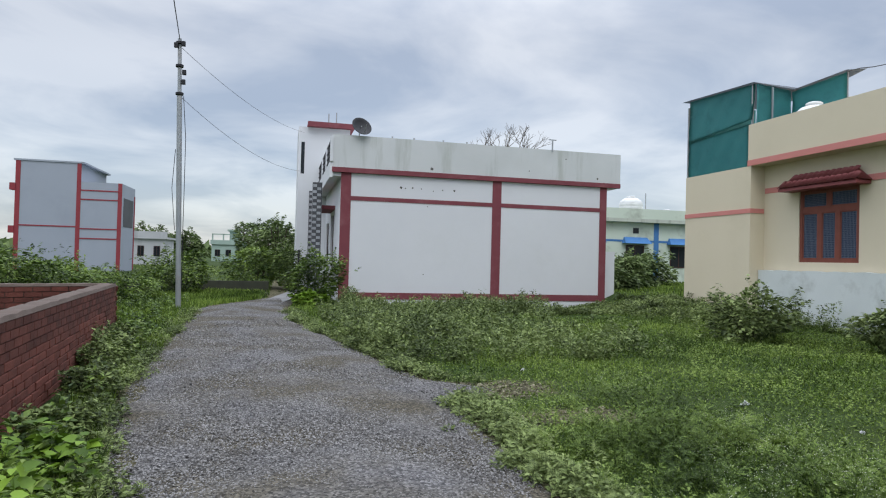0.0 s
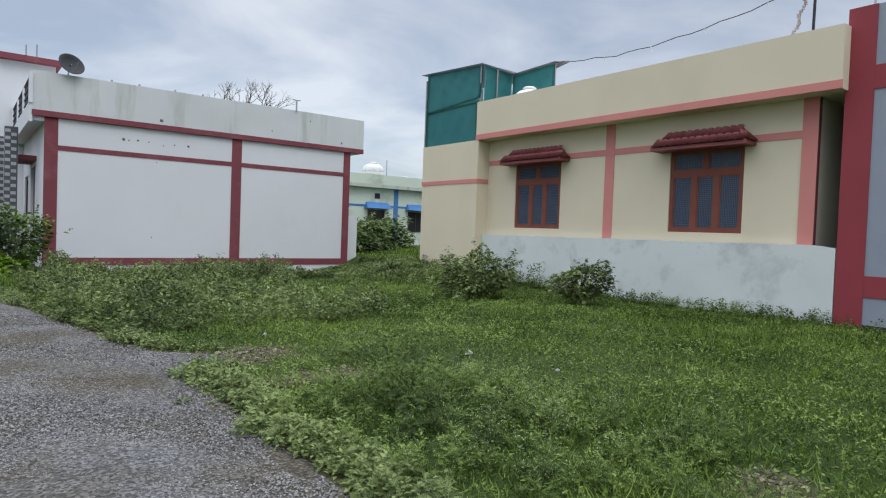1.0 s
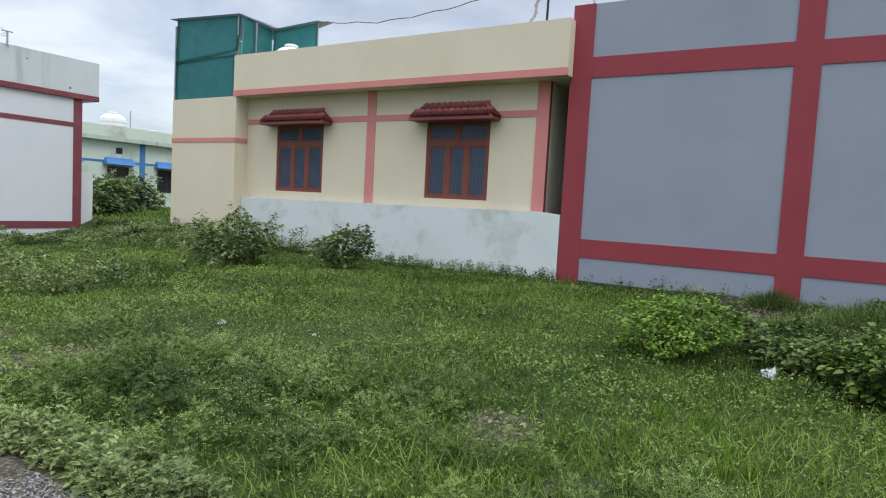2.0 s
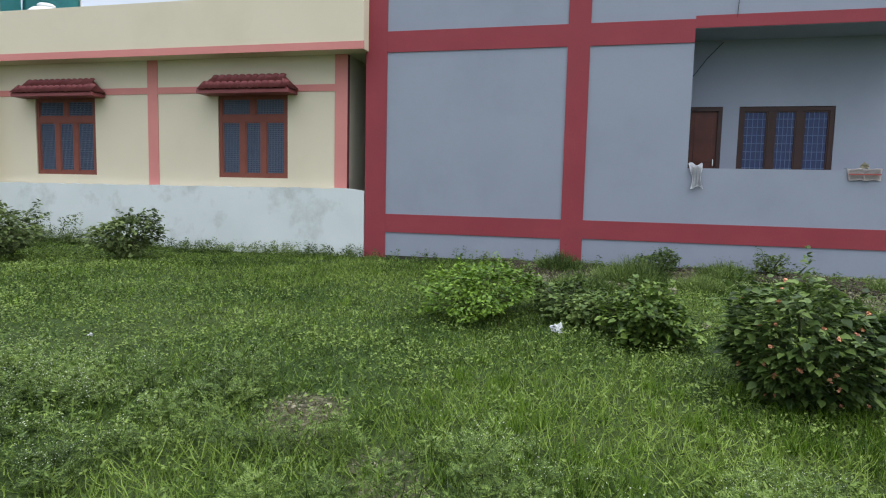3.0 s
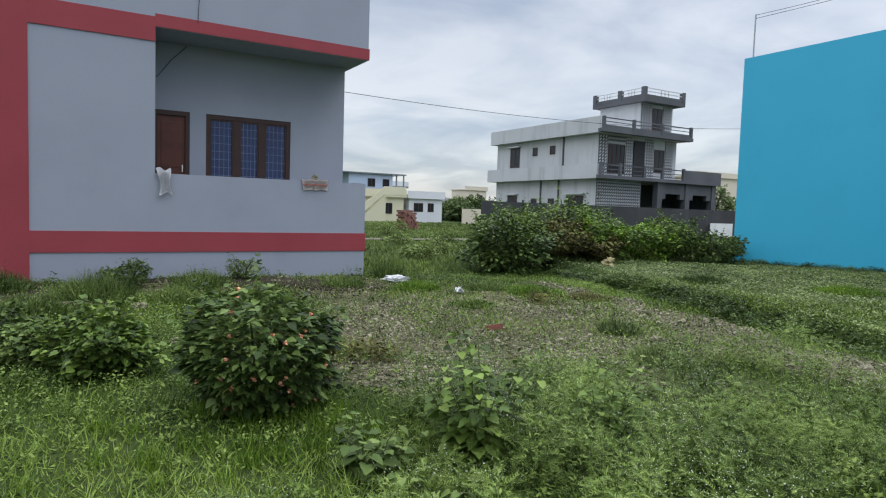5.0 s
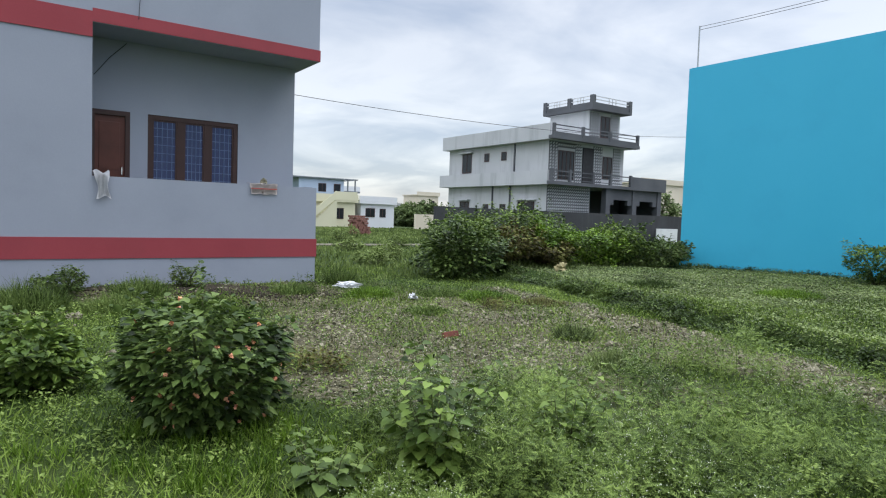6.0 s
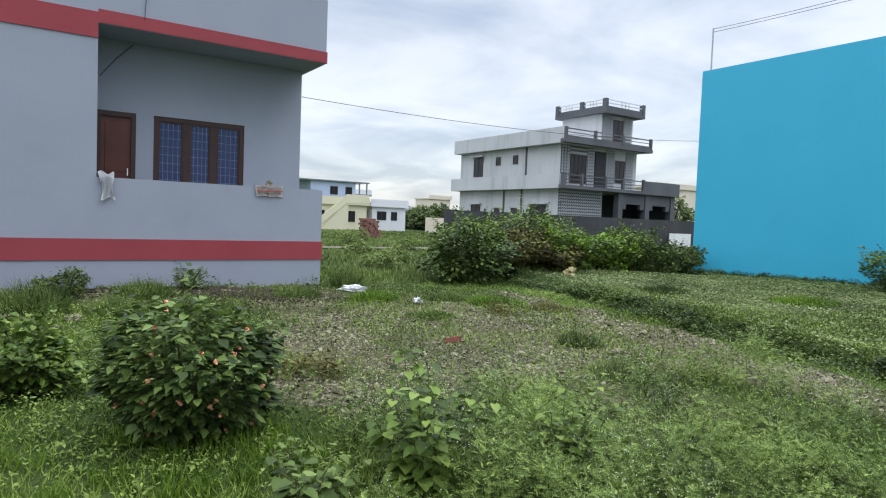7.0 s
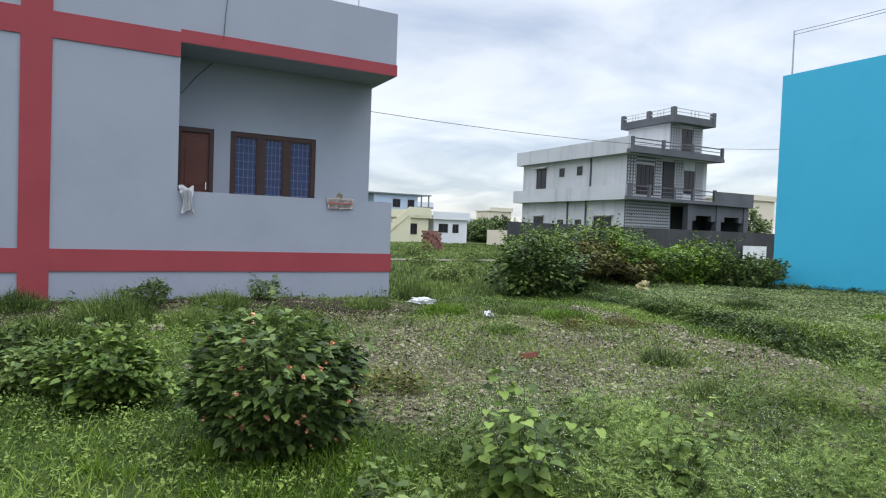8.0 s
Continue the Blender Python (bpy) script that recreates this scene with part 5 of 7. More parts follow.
# ---- pole, cables ----
def pole():
    p = thing("utility_pole", (-2.67, 17.63, 0), "grey steel utility pole standing beside the lane", "pole")
    x, y = -2.67, 17.63
    bm = bmesh.new()
    tube(bm, [(x, y, -0.2), (x, y, 3.0), (x, y, 5.6)], 0.066, 12)
    part("lower_tube", bm, STEEL, p)
    bm = bmesh.new()
    tube(bm, [(x, y, 5.55), (x, y, 6.4), (x, y, 7.1)], 0.05, 12)
    part("upper_tube", bm, STEEL, p)
    for z in (5.62, 6.35, 6.95):
        part("clamp", lathe([(0.09, z), (0.1, z + 0.01), (0.1, z + 0.06), (0.09, z + 0.07)], (x, y, 0), 14), BLACK_METAL, p)
    for z, dx in ((6.95, 0.1), (6.2, 0.12), (5.95, 0.1), (6.9, -0.08)):
        bm = bmesh.new()
        box(bm, x + dx - 0.05, x + dx + 0.05, y - 0.1, y - 0.02, z - 0.06, z + 0.07, 0.012)
        part("insulator", bm, BLACK_METAL, p)
    bm = bmesh.new()
    tube(bm, [(x + 0.1, y, 5.6), (x + 0.16, y - 0.02, 4.5), (x + 0.13, y, 3.2), (x + 0.1, y, 2.0), (x + 0.08, y, 0.6)], 0.009, 5)
    tube(bm, [(x - 0.08, y - 0.05, 4.2), (x - 0.17, y, 3.2), (x - 0.1, y, 2.1)], 0.008, 5)
    part("down_cable", bm, CABLE, p)
    for a, b, d in (((x, y, 7.0), (-1.35, 7.0, 4.9), 0.0), ((x - 0.16, y, 6.9), (0.75, 30.2, 7.3), 0.35), ((x - 0.13, y, 5.6), (0.75, 30.0, 5.45), 0.45)):
        bm = bmesh.new()
        if d == 0.0:
            tube(bm, [Vector((x - 0.16, y, 7.0)), Vector((-2.08 - 0.06, 11.98, 6.35)), Vector((-1.6, 5.5, 6.2)), Vector((-0.9, -6, 6.8))], 0.011, 5)
        else:
            tube(bm, sag(a, b, d, 18), 0.006, 5)
        tagged(part("overhead_cable", bm, CABLE), "thin black overhead cable hung from the utility pole", "cable", "overhead cables")
    p.rotation_euler = (0, radians(-1.4), 0)
    bm = bmesh.new()
    tube(bm, sag((25.0, -5, 6.35), (29.5, -46, 8.5), 0.75, 24), 0.013, 5)
    tagged(part("overhead_cable", bm, CABLE), "thin dark cable crossing the sky behind the houses", "cable", "overhead cables")
    # string of lamps over the cream house's roof
    s = thing("light_string", (13.3, 9, 6.3), "wavy black cable with small lamp holders over the cream roof", "cable")
    pts = [Vector((13.3, 12.6 - 0.35 * k, 6.42 + 0.022 * math.sin(k * 1.9) - 0.28 * math.sin(math.pi * min(1, k / 22)) + 0.028 * max(0, k - 6))) for k in range(27)]
    bm = bmesh.new()
    tube(bm, pts, 0.011, 5)
    part("cable", bm, CABLE, s)
    for k in (5, 9, 13, 17):
        bm = bmesh.new()
        tube(bm, [pts[k], pts[k] - Vector((0, 0, 0.05)), pts[k] - Vector((0, 0.01, 0.12))], 0.02, 6, taper=0.012)
        part("lamp_holder", bm, TANK, s)
    pp = thing("roof_pipe", (13.3, 5.64, 5.55), "black pipe standing on the cream parapet with a dry garland", "pipe")
    bm = bmesh.new()
    tube(bm, [(13.05, 5.64, 4.58), (13.1, 5.64, 6.4), (13.1, 5.63, 7.3)], 0.028, 7)
    part("pipe", bm, BLACK_METAL, pp)
    bm = bmesh.new()
    rng = random.Random(3)
    for k in range(26):
        z = 5.6 + k * 0.045
        y = 6.0 - 0.012 * k + 0.03 * math.sin(k * 0.8)
        box(bm, 13.05, 13.09, y - rng.uniform(0.015, 0.04), y + rng.uniform(0.015, 0.04), z, z + rng.uniform(0.02, 0.05))
    part("garland", bm, SACK, pp, "dry yellowish garland")


# ---- litter and cloths ----
def crumple(name, x, y, z, sx, sy, sz, seed, mat, label, category):
    bm = bmesh.new()
    bmesh.ops.create_icosphere(bm, subdivisions=3, radius=1)
    rng = random.Random(seed)
    o = Vector((rng.uniform(0, 50), rng.uniform(0, 50), rng.uniform(0, 50)))
    for v in bm.verts:
        k = 0.62 + 0.6 * noise.noise(v.co * 2.1 + o) + 0.35 * noise.noise(v.co * 5.3 + o)
        v.co = Vector((v.co.x * sx * k, v.co.y * sy * k, max(-0.25, v.co.z) * sz * k))
    bm.transform(pose(x, y, z, 0, 0, rng.uniform(0, 360)))
    tagged(part(name, bm, mat), label, category, "litter on the plot")


def litter():
    for i, (x, y, sx, sy, sz) in enumerate(((4.86, 5.95, 0.09, 0.05, 0.05), (5.2, 4.82, 0.035, 0.03, 0.035), (6.85, 0.38, 0.10, 0.08, 0.10), (10.24, -6.39, 0.13, 0.09, 0.10), (7.25, -0.42, 0.10, 0.07, 0.12), (3.2, 8.3, 0.05, 0.04, 0.04))):
        crumple("plastic_bag", x, y, float(ground_z(x, y)) + sz * 0.45, sx, sy, sz, i + 2, LITTER, "crumpled white plastic bag lying in the grass", "plastic bag")
    crumple("plastic_sack", 12.25, -6.1, float(ground_z(12.25, -6.1)) + 0.06, 0.34, 0.13, 0.12, 31, LITTER, "flattened white sack on the ground beside the grey house", "sack")
    crumple("stone", 12.57, -12.49, float(ground_z(12.57, -12.49)) + 0.08, 0.28, 0.22, 0.24, 47, YELLOW_STONE, "yellowish boulder before the hedge", "stone")
    for i, (x, y, s) in enumerate(((9.0, 0.0, 0.09), (10.2, -1.1, 0.11), (11.0, 0.9, 0.09), (11.3, 0.2, 0.08), (10.8, -0.2, 0.07), (7.8, -1.25, 0.07), (5.6, -6.3, 0.10), (6.6, -6.8, 0.08), (9.3, -6.9, 0.08), (4.6, -7.3, 0.07))):
        crumple("stone", x, y, float(ground_z(x, y)) + s * 0.2, s * 1.2, s, s * 0.8, 60 + i, STONE_BROWN, "pale rubble stone on the bare ground", "stone")
    bm = bmesh.new()
    box(bm, -0.1, 0.1, -0.05, 0.05, -0.03, 0.045, 0.008)
    bm.transform(pose(7.18, -5.06, float(ground_z(7.18, -5.06)) + 0.02, 18, 8, 70))
    tagged(part("brick", bm, BRICK), "single red brick lying on the gravel", "brick")
    # cloth over the parapet
    M = pose(13.01, 4.97, 0, 0, 0, -90)
    bm = bmesh.new()
    n, m = 8, 14
    g = []
    for j in range(m + 1):
        s = j / m
        row = []
        for i in range(n + 1):
            t = i / n - 0.5
            if s < 0.35:
                w, z = 0.20 - 0.26 * s / 0.35, 2.05 + 0.07 * math.sin(s / 0.35 * math.pi) + 0.03 * math.sin(i * 0.9)
            else:
                w, z = -0.06 - 0.02 * math.sin(i * 1.9 + j * 0.5), 2.05 - (s - 0.35) * 0.60 - 0.03 * math.sin(i * 0.8 + 1)
            row.append(bm.verts.new((6.67 + t * (0.20 + 0.05 * math.sin(j * 0.5)) + 0.05 * s, w + 0.012 * math.sin(i * 2.3 + j), z)))
        g.append(row)
    for j in range(m):
        for i in range(n):
            bm.faces.new((g[j][i], g[j][i + 1], g[j + 1][i + 1], g[j + 1][i]))
    bmesh.ops.solidify(bm, geom=bm.faces[:], thickness=-0.02)
    bm.transform(M)
    tagged(part("cloth", bm, CLOTH, smooth=True), "grey-white cloth hanging over the grey porch parapet", "cloth")
    s = thing("sack", (13.0, -4.55, 1.85), "folded beige sack laid over the grey porch parapet", "sack")
    bm = bmesh.new()
    n, m = 14, 10
    g = []
    for j in range(m + 1):
        q = j / m
        row = []
        for i in range(n + 1):
            u = 9.23 + 0.58 * (i / n) + (0.05 if i < n / 2 else -0.02) * q
            w, z = (0.14 - 0.17 * q / 0.3, 2.056) if q < 0.3 else (-0.03 - 0.008 * math.sin(i * 1.3 + j), 2.06 - (q - 0.3) * 0.30)
            row.append(bm.verts.new((u, w, z + 0.008 * math.sin(i * 0.9 + j))))
        g.append(row)
    for j in range(m):
        for i in range(n):
            bm.faces.new((g[j][i], g[j][i + 1], g[j + 1][i + 1], g[j + 1][i]))
    bmesh.ops.solidify(bm, geom=bm.faces[:], thickness=0.01)
    bm.transform(M)
    part("fabric", bm, SACK, s, smooth=True)
    boxes("stripe", SACK_RED, s, M, (9.27, 9.79, -0.052, -0.046, 1.945, 1.965))
    crumple("stone", 13.07, -4.58, 2.085, 0.10, 0.07, 0.09, 91, STONE_BROWN, "stone weighing down the sack on the parapet", "stone")


# ---- brick enclosure ----
def brick_enclosure():
    A, B, C = Vector((-2.84, 11.5, 0)), Vector((-1.95, 2.2, 0)), Vector((-8.8, 8.9, 0))
    wall = thing("brick_wall", A, "unplastered red brick enclosure wall overgrown at the foot", "wall")
    rng = random.Random(11)
    hgt, bl, bh, jt, th = 0.98, 0.225, 0.07, 0.012, 0.23
    proto = []
    for k in range(4):
        bm = bmesh.new()
        box(bm, -bl / 2, bl / 2, 0, 0.1, 0, bh)
        for v in bm.verts:
            v.co += Vector((rng.uniform(-0.004, 0.004), rng.uniform(-0.003, 0.003), rng.uniform(-0.003, 0.003)))
        bmesh.ops.bevel(bm, geom=bm.edges[:], offset=0.005, segments=1, affect="EDGES")
        me = bpy.data.meshes.new("brick")
        bm.to_mesh(me)
        bm.free()
        me.materials.append(BRICK)
        proto.append(me)
    Minv = Matrix.Translation(A).inverted()
    single = []
    for P, Q, faces in ((A, B, (1, -1)), (A, C, (1, -1))):
        d = (Q - P)
        length = d.length
        yaw = math.degrees(math.atan2(d.y, d.x))
        M = pose(P.x, P.y, -0.12, 0, 0, yaw)
        core = bmesh.new()
        box(core, 0.0, length, -th / 2 + 0.018, th / 2 - 0.018, -0.1, 12 * (bh + jt) + 0.1)
        core.transform(M)
        part("mortar_core", core, MORTAR, wall)
        cop = bmesh.new()
        n = int(length / 0.11)
        prev = None
        for i in range(n + 1):
            u = length * i / n
            z = 13 * (bh + jt) + 0.035 + rng.uniform(-0.005, 0.005)
            ring = [cop.verts.new(p) for p in ((u, -th / 2 - 0.004 + rng.uniform(-.004, .004), 13 * (bh + jt) - 0.005), (u, -th / 2 + 0.02, z), (u, th / 2 - 0.02, z + rng.uniform(-.005, .005)), (u, th / 2 + 0.004, 13 * (bh + jt) - 0.005))]
            if prev:
                for k in range(3):
                    cop.faces.new((prev[k], ring[k], ring[k + 1], prev[k + 1]))
            prev = ring
        cop.transform(M)
        part("coping", cop, MORTAR, wall, "rough mortar coping")
        rest = bmesh.new()
        for side in faces:
            for j in range(13):
                u = (0.0 if j % 2 else -bl / 2) + bl / 2
                while u < length - 0.05:
                    # side +1 is the face that looks away from the walker's left
                    local = pose(u, side * (th / 2), 0.0 + j * (bh + jt), 0, 0, 0 if side < 0 else 180)
                    near = P is A and Q is B and side > 0 and length - 9.0 < u + 0.0 and u > 1.0 and len(single) < 300
                    if near:
                        single.append(M @ local @ pose(0, rng.uniform(-0.004, 0.004), 0, rng.uniform(-1, 1), 0, rng.uniform(-1.2, 1.2)))
                    else:
                        box(rest, u - bl / 2, u + bl / 2 - 0.0, (side * th / 2 - (0.1 if side > 0 else 0)), (side * th / 2 + (0 if side > 0 else 0.1)), j * (bh + jt), j * (bh + jt) + bh)
                    u += bl + jt
        rest.transform(M)
        part("brickwork", rest, BRICK, wall)["kind"] = "stuff"
    for i, m in enumerate(single):
        ob = new("brick", proto[i % 4])
        ob.parent = wall
        ob.matrix_parent_inverse = Minv
        ob.matrix_basis = m


villa()
far_houses()
pole()
litter()


# ---- plants ----
rs = np.random.RandomState(7)

LEAF_V = np.array([(0, 0, 0), (0.27, 0.38, 0.07), (0, 1, -0.10), (-0.27, 0.38, 0.07)], float)
LEAF_F = np.array([(0, 1, 2), (0, 2, 3)])
FINE_V = np.array([(0, 0, 0), (0.15, 0.45, 0.03), (0, 1, -0.06), (-0.15, 0.45, 0.03)], float)
HEART_V = np.array([(0, 0.06, 0), (0.28, -0.06, 0.04), (0.46, 0.2, 0.06), (0.36, 0.58, 0.03), (0, 1, -0.16), (-0.36, 0.58, 0.03), (-0.46, 0.2, 0.06), (-0.28, -0.06, 0.04), (0, 0.42, -0.05)], float)
OVATE_V = np.array([(0, 0, 0), (0.27, 0.14, 0.05), (0.35, 0.42, 0.05), (0.18, 0.76, 0), (0, 1, -0.12), (-0.18, 0.76, 0), (-0.35, 0.42, 0.05), (-0.27, 0.14, 0.05), (0, 0.42, -0.04)], float)
ROUND_F = np.array([(k, (k + 1) % 8, 8) for k in range(8)])


def fern_leaf():
    """A finely cut leaf: narrow leaflets in pairs along a bent midrib."""
    v, f = [], []
    for k in range(6):
        s = 0.16 + 0.15 * k
        ln = 0.36 * (1.05 - abs(s - 0.42) * 1.25)
        for side in (-1, 1):
            a = np.array((0, s, -0.22 * s * s))
            e = a + np.array((side * ln * 0.8, ln * 0.62, 0.03))
            n = len(v)
            v += [a - (0, 0.045, 0), a + (0, 0.045, 0), e]
            f.append((n, n + 1, n + 2))
    n = len(v)
    v += [np.array((-0.016, 0, 0)), np.array((0.016, 0, 0)), np.array((0, 1.0, -0.22))]
    f.append((n, n + 1, n + 2))
    return np.array(v, float), np.array(f)


FERN_V, FERN_F = fern_leaf()
BLADE_V = np.array([(-0.5, 0, 0), (0.5, 0, 0), (0.42, 0.55, 0.10), (-0.42, 0.55, 0.10), (0, 1.0, 0.38)], float)
BLADE_F = np.array([(0, 1, 2), (0, 2, 3), (3, 2, 4)])
PEB_V = np.array([(1, 0, 0), (-1, 0, 0), (0, 1, 0), (0, -1, 0), (0, 0, 0.75), (0, 0, -0.6), (0.6, 0.6, 0.35), (-0.55, 0.5, 0.3), (0.5, -0.6, 0.3), (-0.6, -0.5, 0.35)], float)
PEB_F = np.array([(4, 0, 6), (4, 6, 2), (4, 2, 7), (4, 7, 1), (4, 1, 9), (4, 9, 3), (4, 3, 8), (4, 8, 0), (0, 5, 6), (6, 5, 2), (2, 5, 7), (7, 5, 1), (1, 5, 9), (9, 5, 3), (3, 5, 8), (8, 5, 0)])


def unit(v):
    return v / np.maximum(np.linalg.norm(v, axis=1, keepdims=True), 1e-9)


def scatter(tv, tf, pos, axis, size, width=None, spin=0.6):
    """Copies of a small template at pos, its y along axis, in one array of points and triangles."""
    n = len(pos)
    axis = unit(axis)
    up = np.zeros((n, 3))
    up[:, 2] = 1
    up += rs.normal(0, spin, (n, 3))
    side = unit(np.cross(axis, up))
    nrm = np.cross(side, axis)
    size = np.broadcast_to(np.asarray(size, float), (n,))
    width = size if width is None else np.broadcast_to(np.asarray(width, float), (n,))
    v = (pos[:, None, :] + side[:, None, :] * (tv[None, :, 0:1] * width[:, None, None])
         + axis[:, None, :] * (tv[None, :, 1:2] * size[:, None, None]) + nrm[:, None, :] * (tv[None, :, 2:3] * size[:, None, None]))
    f = tf[None] + (np.arange(n) * len(tv))[:, None, None]
    return v.reshape(-1, 3), f.reshape(-1, 3)


def join(chunks):
    vs, fs, k = [], [], 0
    for v, f in chunks:
        vs.append(v)
        fs.append(f + k)
        k += len(v)
    return np.concatenate(vs), np.concatenate(fs)


def heading(n, lo, hi):
    """Random directions with an elevation between lo and hi degrees."""
    a, e = rs.uniform(0, 2 * np.pi, n), np.radians(rs.uniform(lo, hi, n))
    return np.stack([np.cos(a) * np.cos(e), np.sin(a) * np.cos(e), np.sin(e)], 1)


def stuff(name, chunks, mat, label, category, parent=None):
    ob = part(name, mesh_of(name, *join(chunks)), mat, parent)
    if parent is None:
        tagged(ob, label, category, kind="stuff")
    return ob


GRASS = leafy("grass_blades", (0.045, 0.082, 0.016), (0.108, 0.172, 0.032), (0.19, 0.25, 0.07), 0.6, 0.35)
COVER = leafy("creeping_weed_leaves", (0.048, 0.082, 0.018), (0.1, 0.155, 0.036), (0.175, 0.225, 0.075), 0.6, 0.6)
WEED = leafy("weed_leaves", (0.05, 0.082, 0.026), (0.1, 0.15, 0.048), (0.165, 0.21, 0.085), 0.6, 0.8)
BRIGHT = leafy("bright_green_leaves", (0.055, 0.11, 0.012), (0.105, 0.185, 0.022), (0.155, 0.235, 0.038), 0.5, 0.8)
DARKLEAF = leafy("dark_green_leaves", (0.03, 0.055, 0.018), (0.062, 0.102, 0.032), (0.12, 0.165, 0.058), 0.5, 0.9, 0.25)
MIDLEAF = leafy("green_leaves", (0.042, 0.078, 0.02), (0.088, 0.142, 0.034), (0.155, 0.21, 0.06), 0.5, 0.9)
BROWNLEAF = leafy("reddish_brown_leaves", (0.05, 0.042, 0.02), (0.1, 0.08, 0.034), (0.13, 0.135, 0.045), 0.7, 1.2)
FIELD = leafy("field_grass_blades", (0.10, 0.14, 0.05), (0.145, 0.195, 0.07), (0.18, 0.22, 0.10), 0.7, 0.15)
CLOVER = leafy("matted_clover_leaves", (0.095, 0.125, 0.06), (0.16, 0.20, 0.10), (0.20, 0.235, 0.135), 0.6, 0.7)
HERB = leafy("grey_green_herb_leaves", (0.075, 0.105, 0.05), (0.14, 0.18, 0.082), (0.205, 0.245, 0.125), 0.6, 0.7)
FARLEAF = leafy("hazy_distant_leaves", (0.08, 0.115, 0.06), (0.12, 0.165, 0.085), (0.16, 0.20, 0.11), 0.7, 0.3)
FEATHER = leafy("feathery_leaves", (0.04, 0.072, 0.02), (0.1, 0.152, 0.042), (0.18, 0.235, 0.08), 0.65, 0.9)
DRY = leafy("dry_grass", (0.09, 0.085, 0.04), (0.16, 0.15, 0.075), (0.22, 0.205, 0.12), 0.8, 1.2)
PETAL_WHITE = material("tiny_white_flowers", (0.40, 0.44, 0.30), (0.50, 0.53, 0.40), 4, 0.8, 60, 0.0)
PETAL_PINK = material("salmon_flower_heads", (0.62, 0.25, 0.16), (0.72, 0.36, 0.18), 20, 0.7, 60, 0.0, island=0.8)


def free_of_things(x, y):
    """True where plants can grow: off the road and out of the houses."""
    l, r = road_edges(y)
    on = (x < l - 0.02 * 1) | (x > r + 0.02)
    on &= ~((x > 12.66) & (y > 15.1) & (y < 18.2)) & ~((x > 12.95) & (y > -5.75) & (y < 15.2))
    on &= ~((x > 1.45) & (x < 12.8) & (y > 22.3)) & ~((y < -19.85) & (x < 14.2) & (x > 1))
    on &= ~((x < -1.55 - 0.1 * (y - 2.2)) & (x > -2.1 - 0.1 * (y - 2.2)) & (y < 11.75) & (y > 2))
    return on


def spots(n, x0, x1, y0, y1, keep=None):
    x, y = rs.uniform(x0, x1, n), rs.uniform(y0, y1, n)
    k = free_of_things(x, y)
    if keep is not None:
        k &= rs.uniform(0, 1, n) < keep(x, y)
    x, y = x[k], y[k]
    return np.stack([x, y, ground_z(x, y) - 0.01], 1)


def lush(x, y):
    """Patchiness of the growth, 0 to 1."""
    return np.clip(0.5 + 0.42 * wob(x, y, 0.55, 4.0) + 0.28 * wob(x, y, 1.7, 1.2), 0, 1)


def thin_far(x, y, near=4.0, power=1.1):
    d = np.hypot(x - 0.4, y)
    return np.clip((near / np.maximum(d, 0.1)) ** power, 0, 1)


def dist_of(p):
    return np.hypot(p[:, 0] - 0.4, p[:, 1])


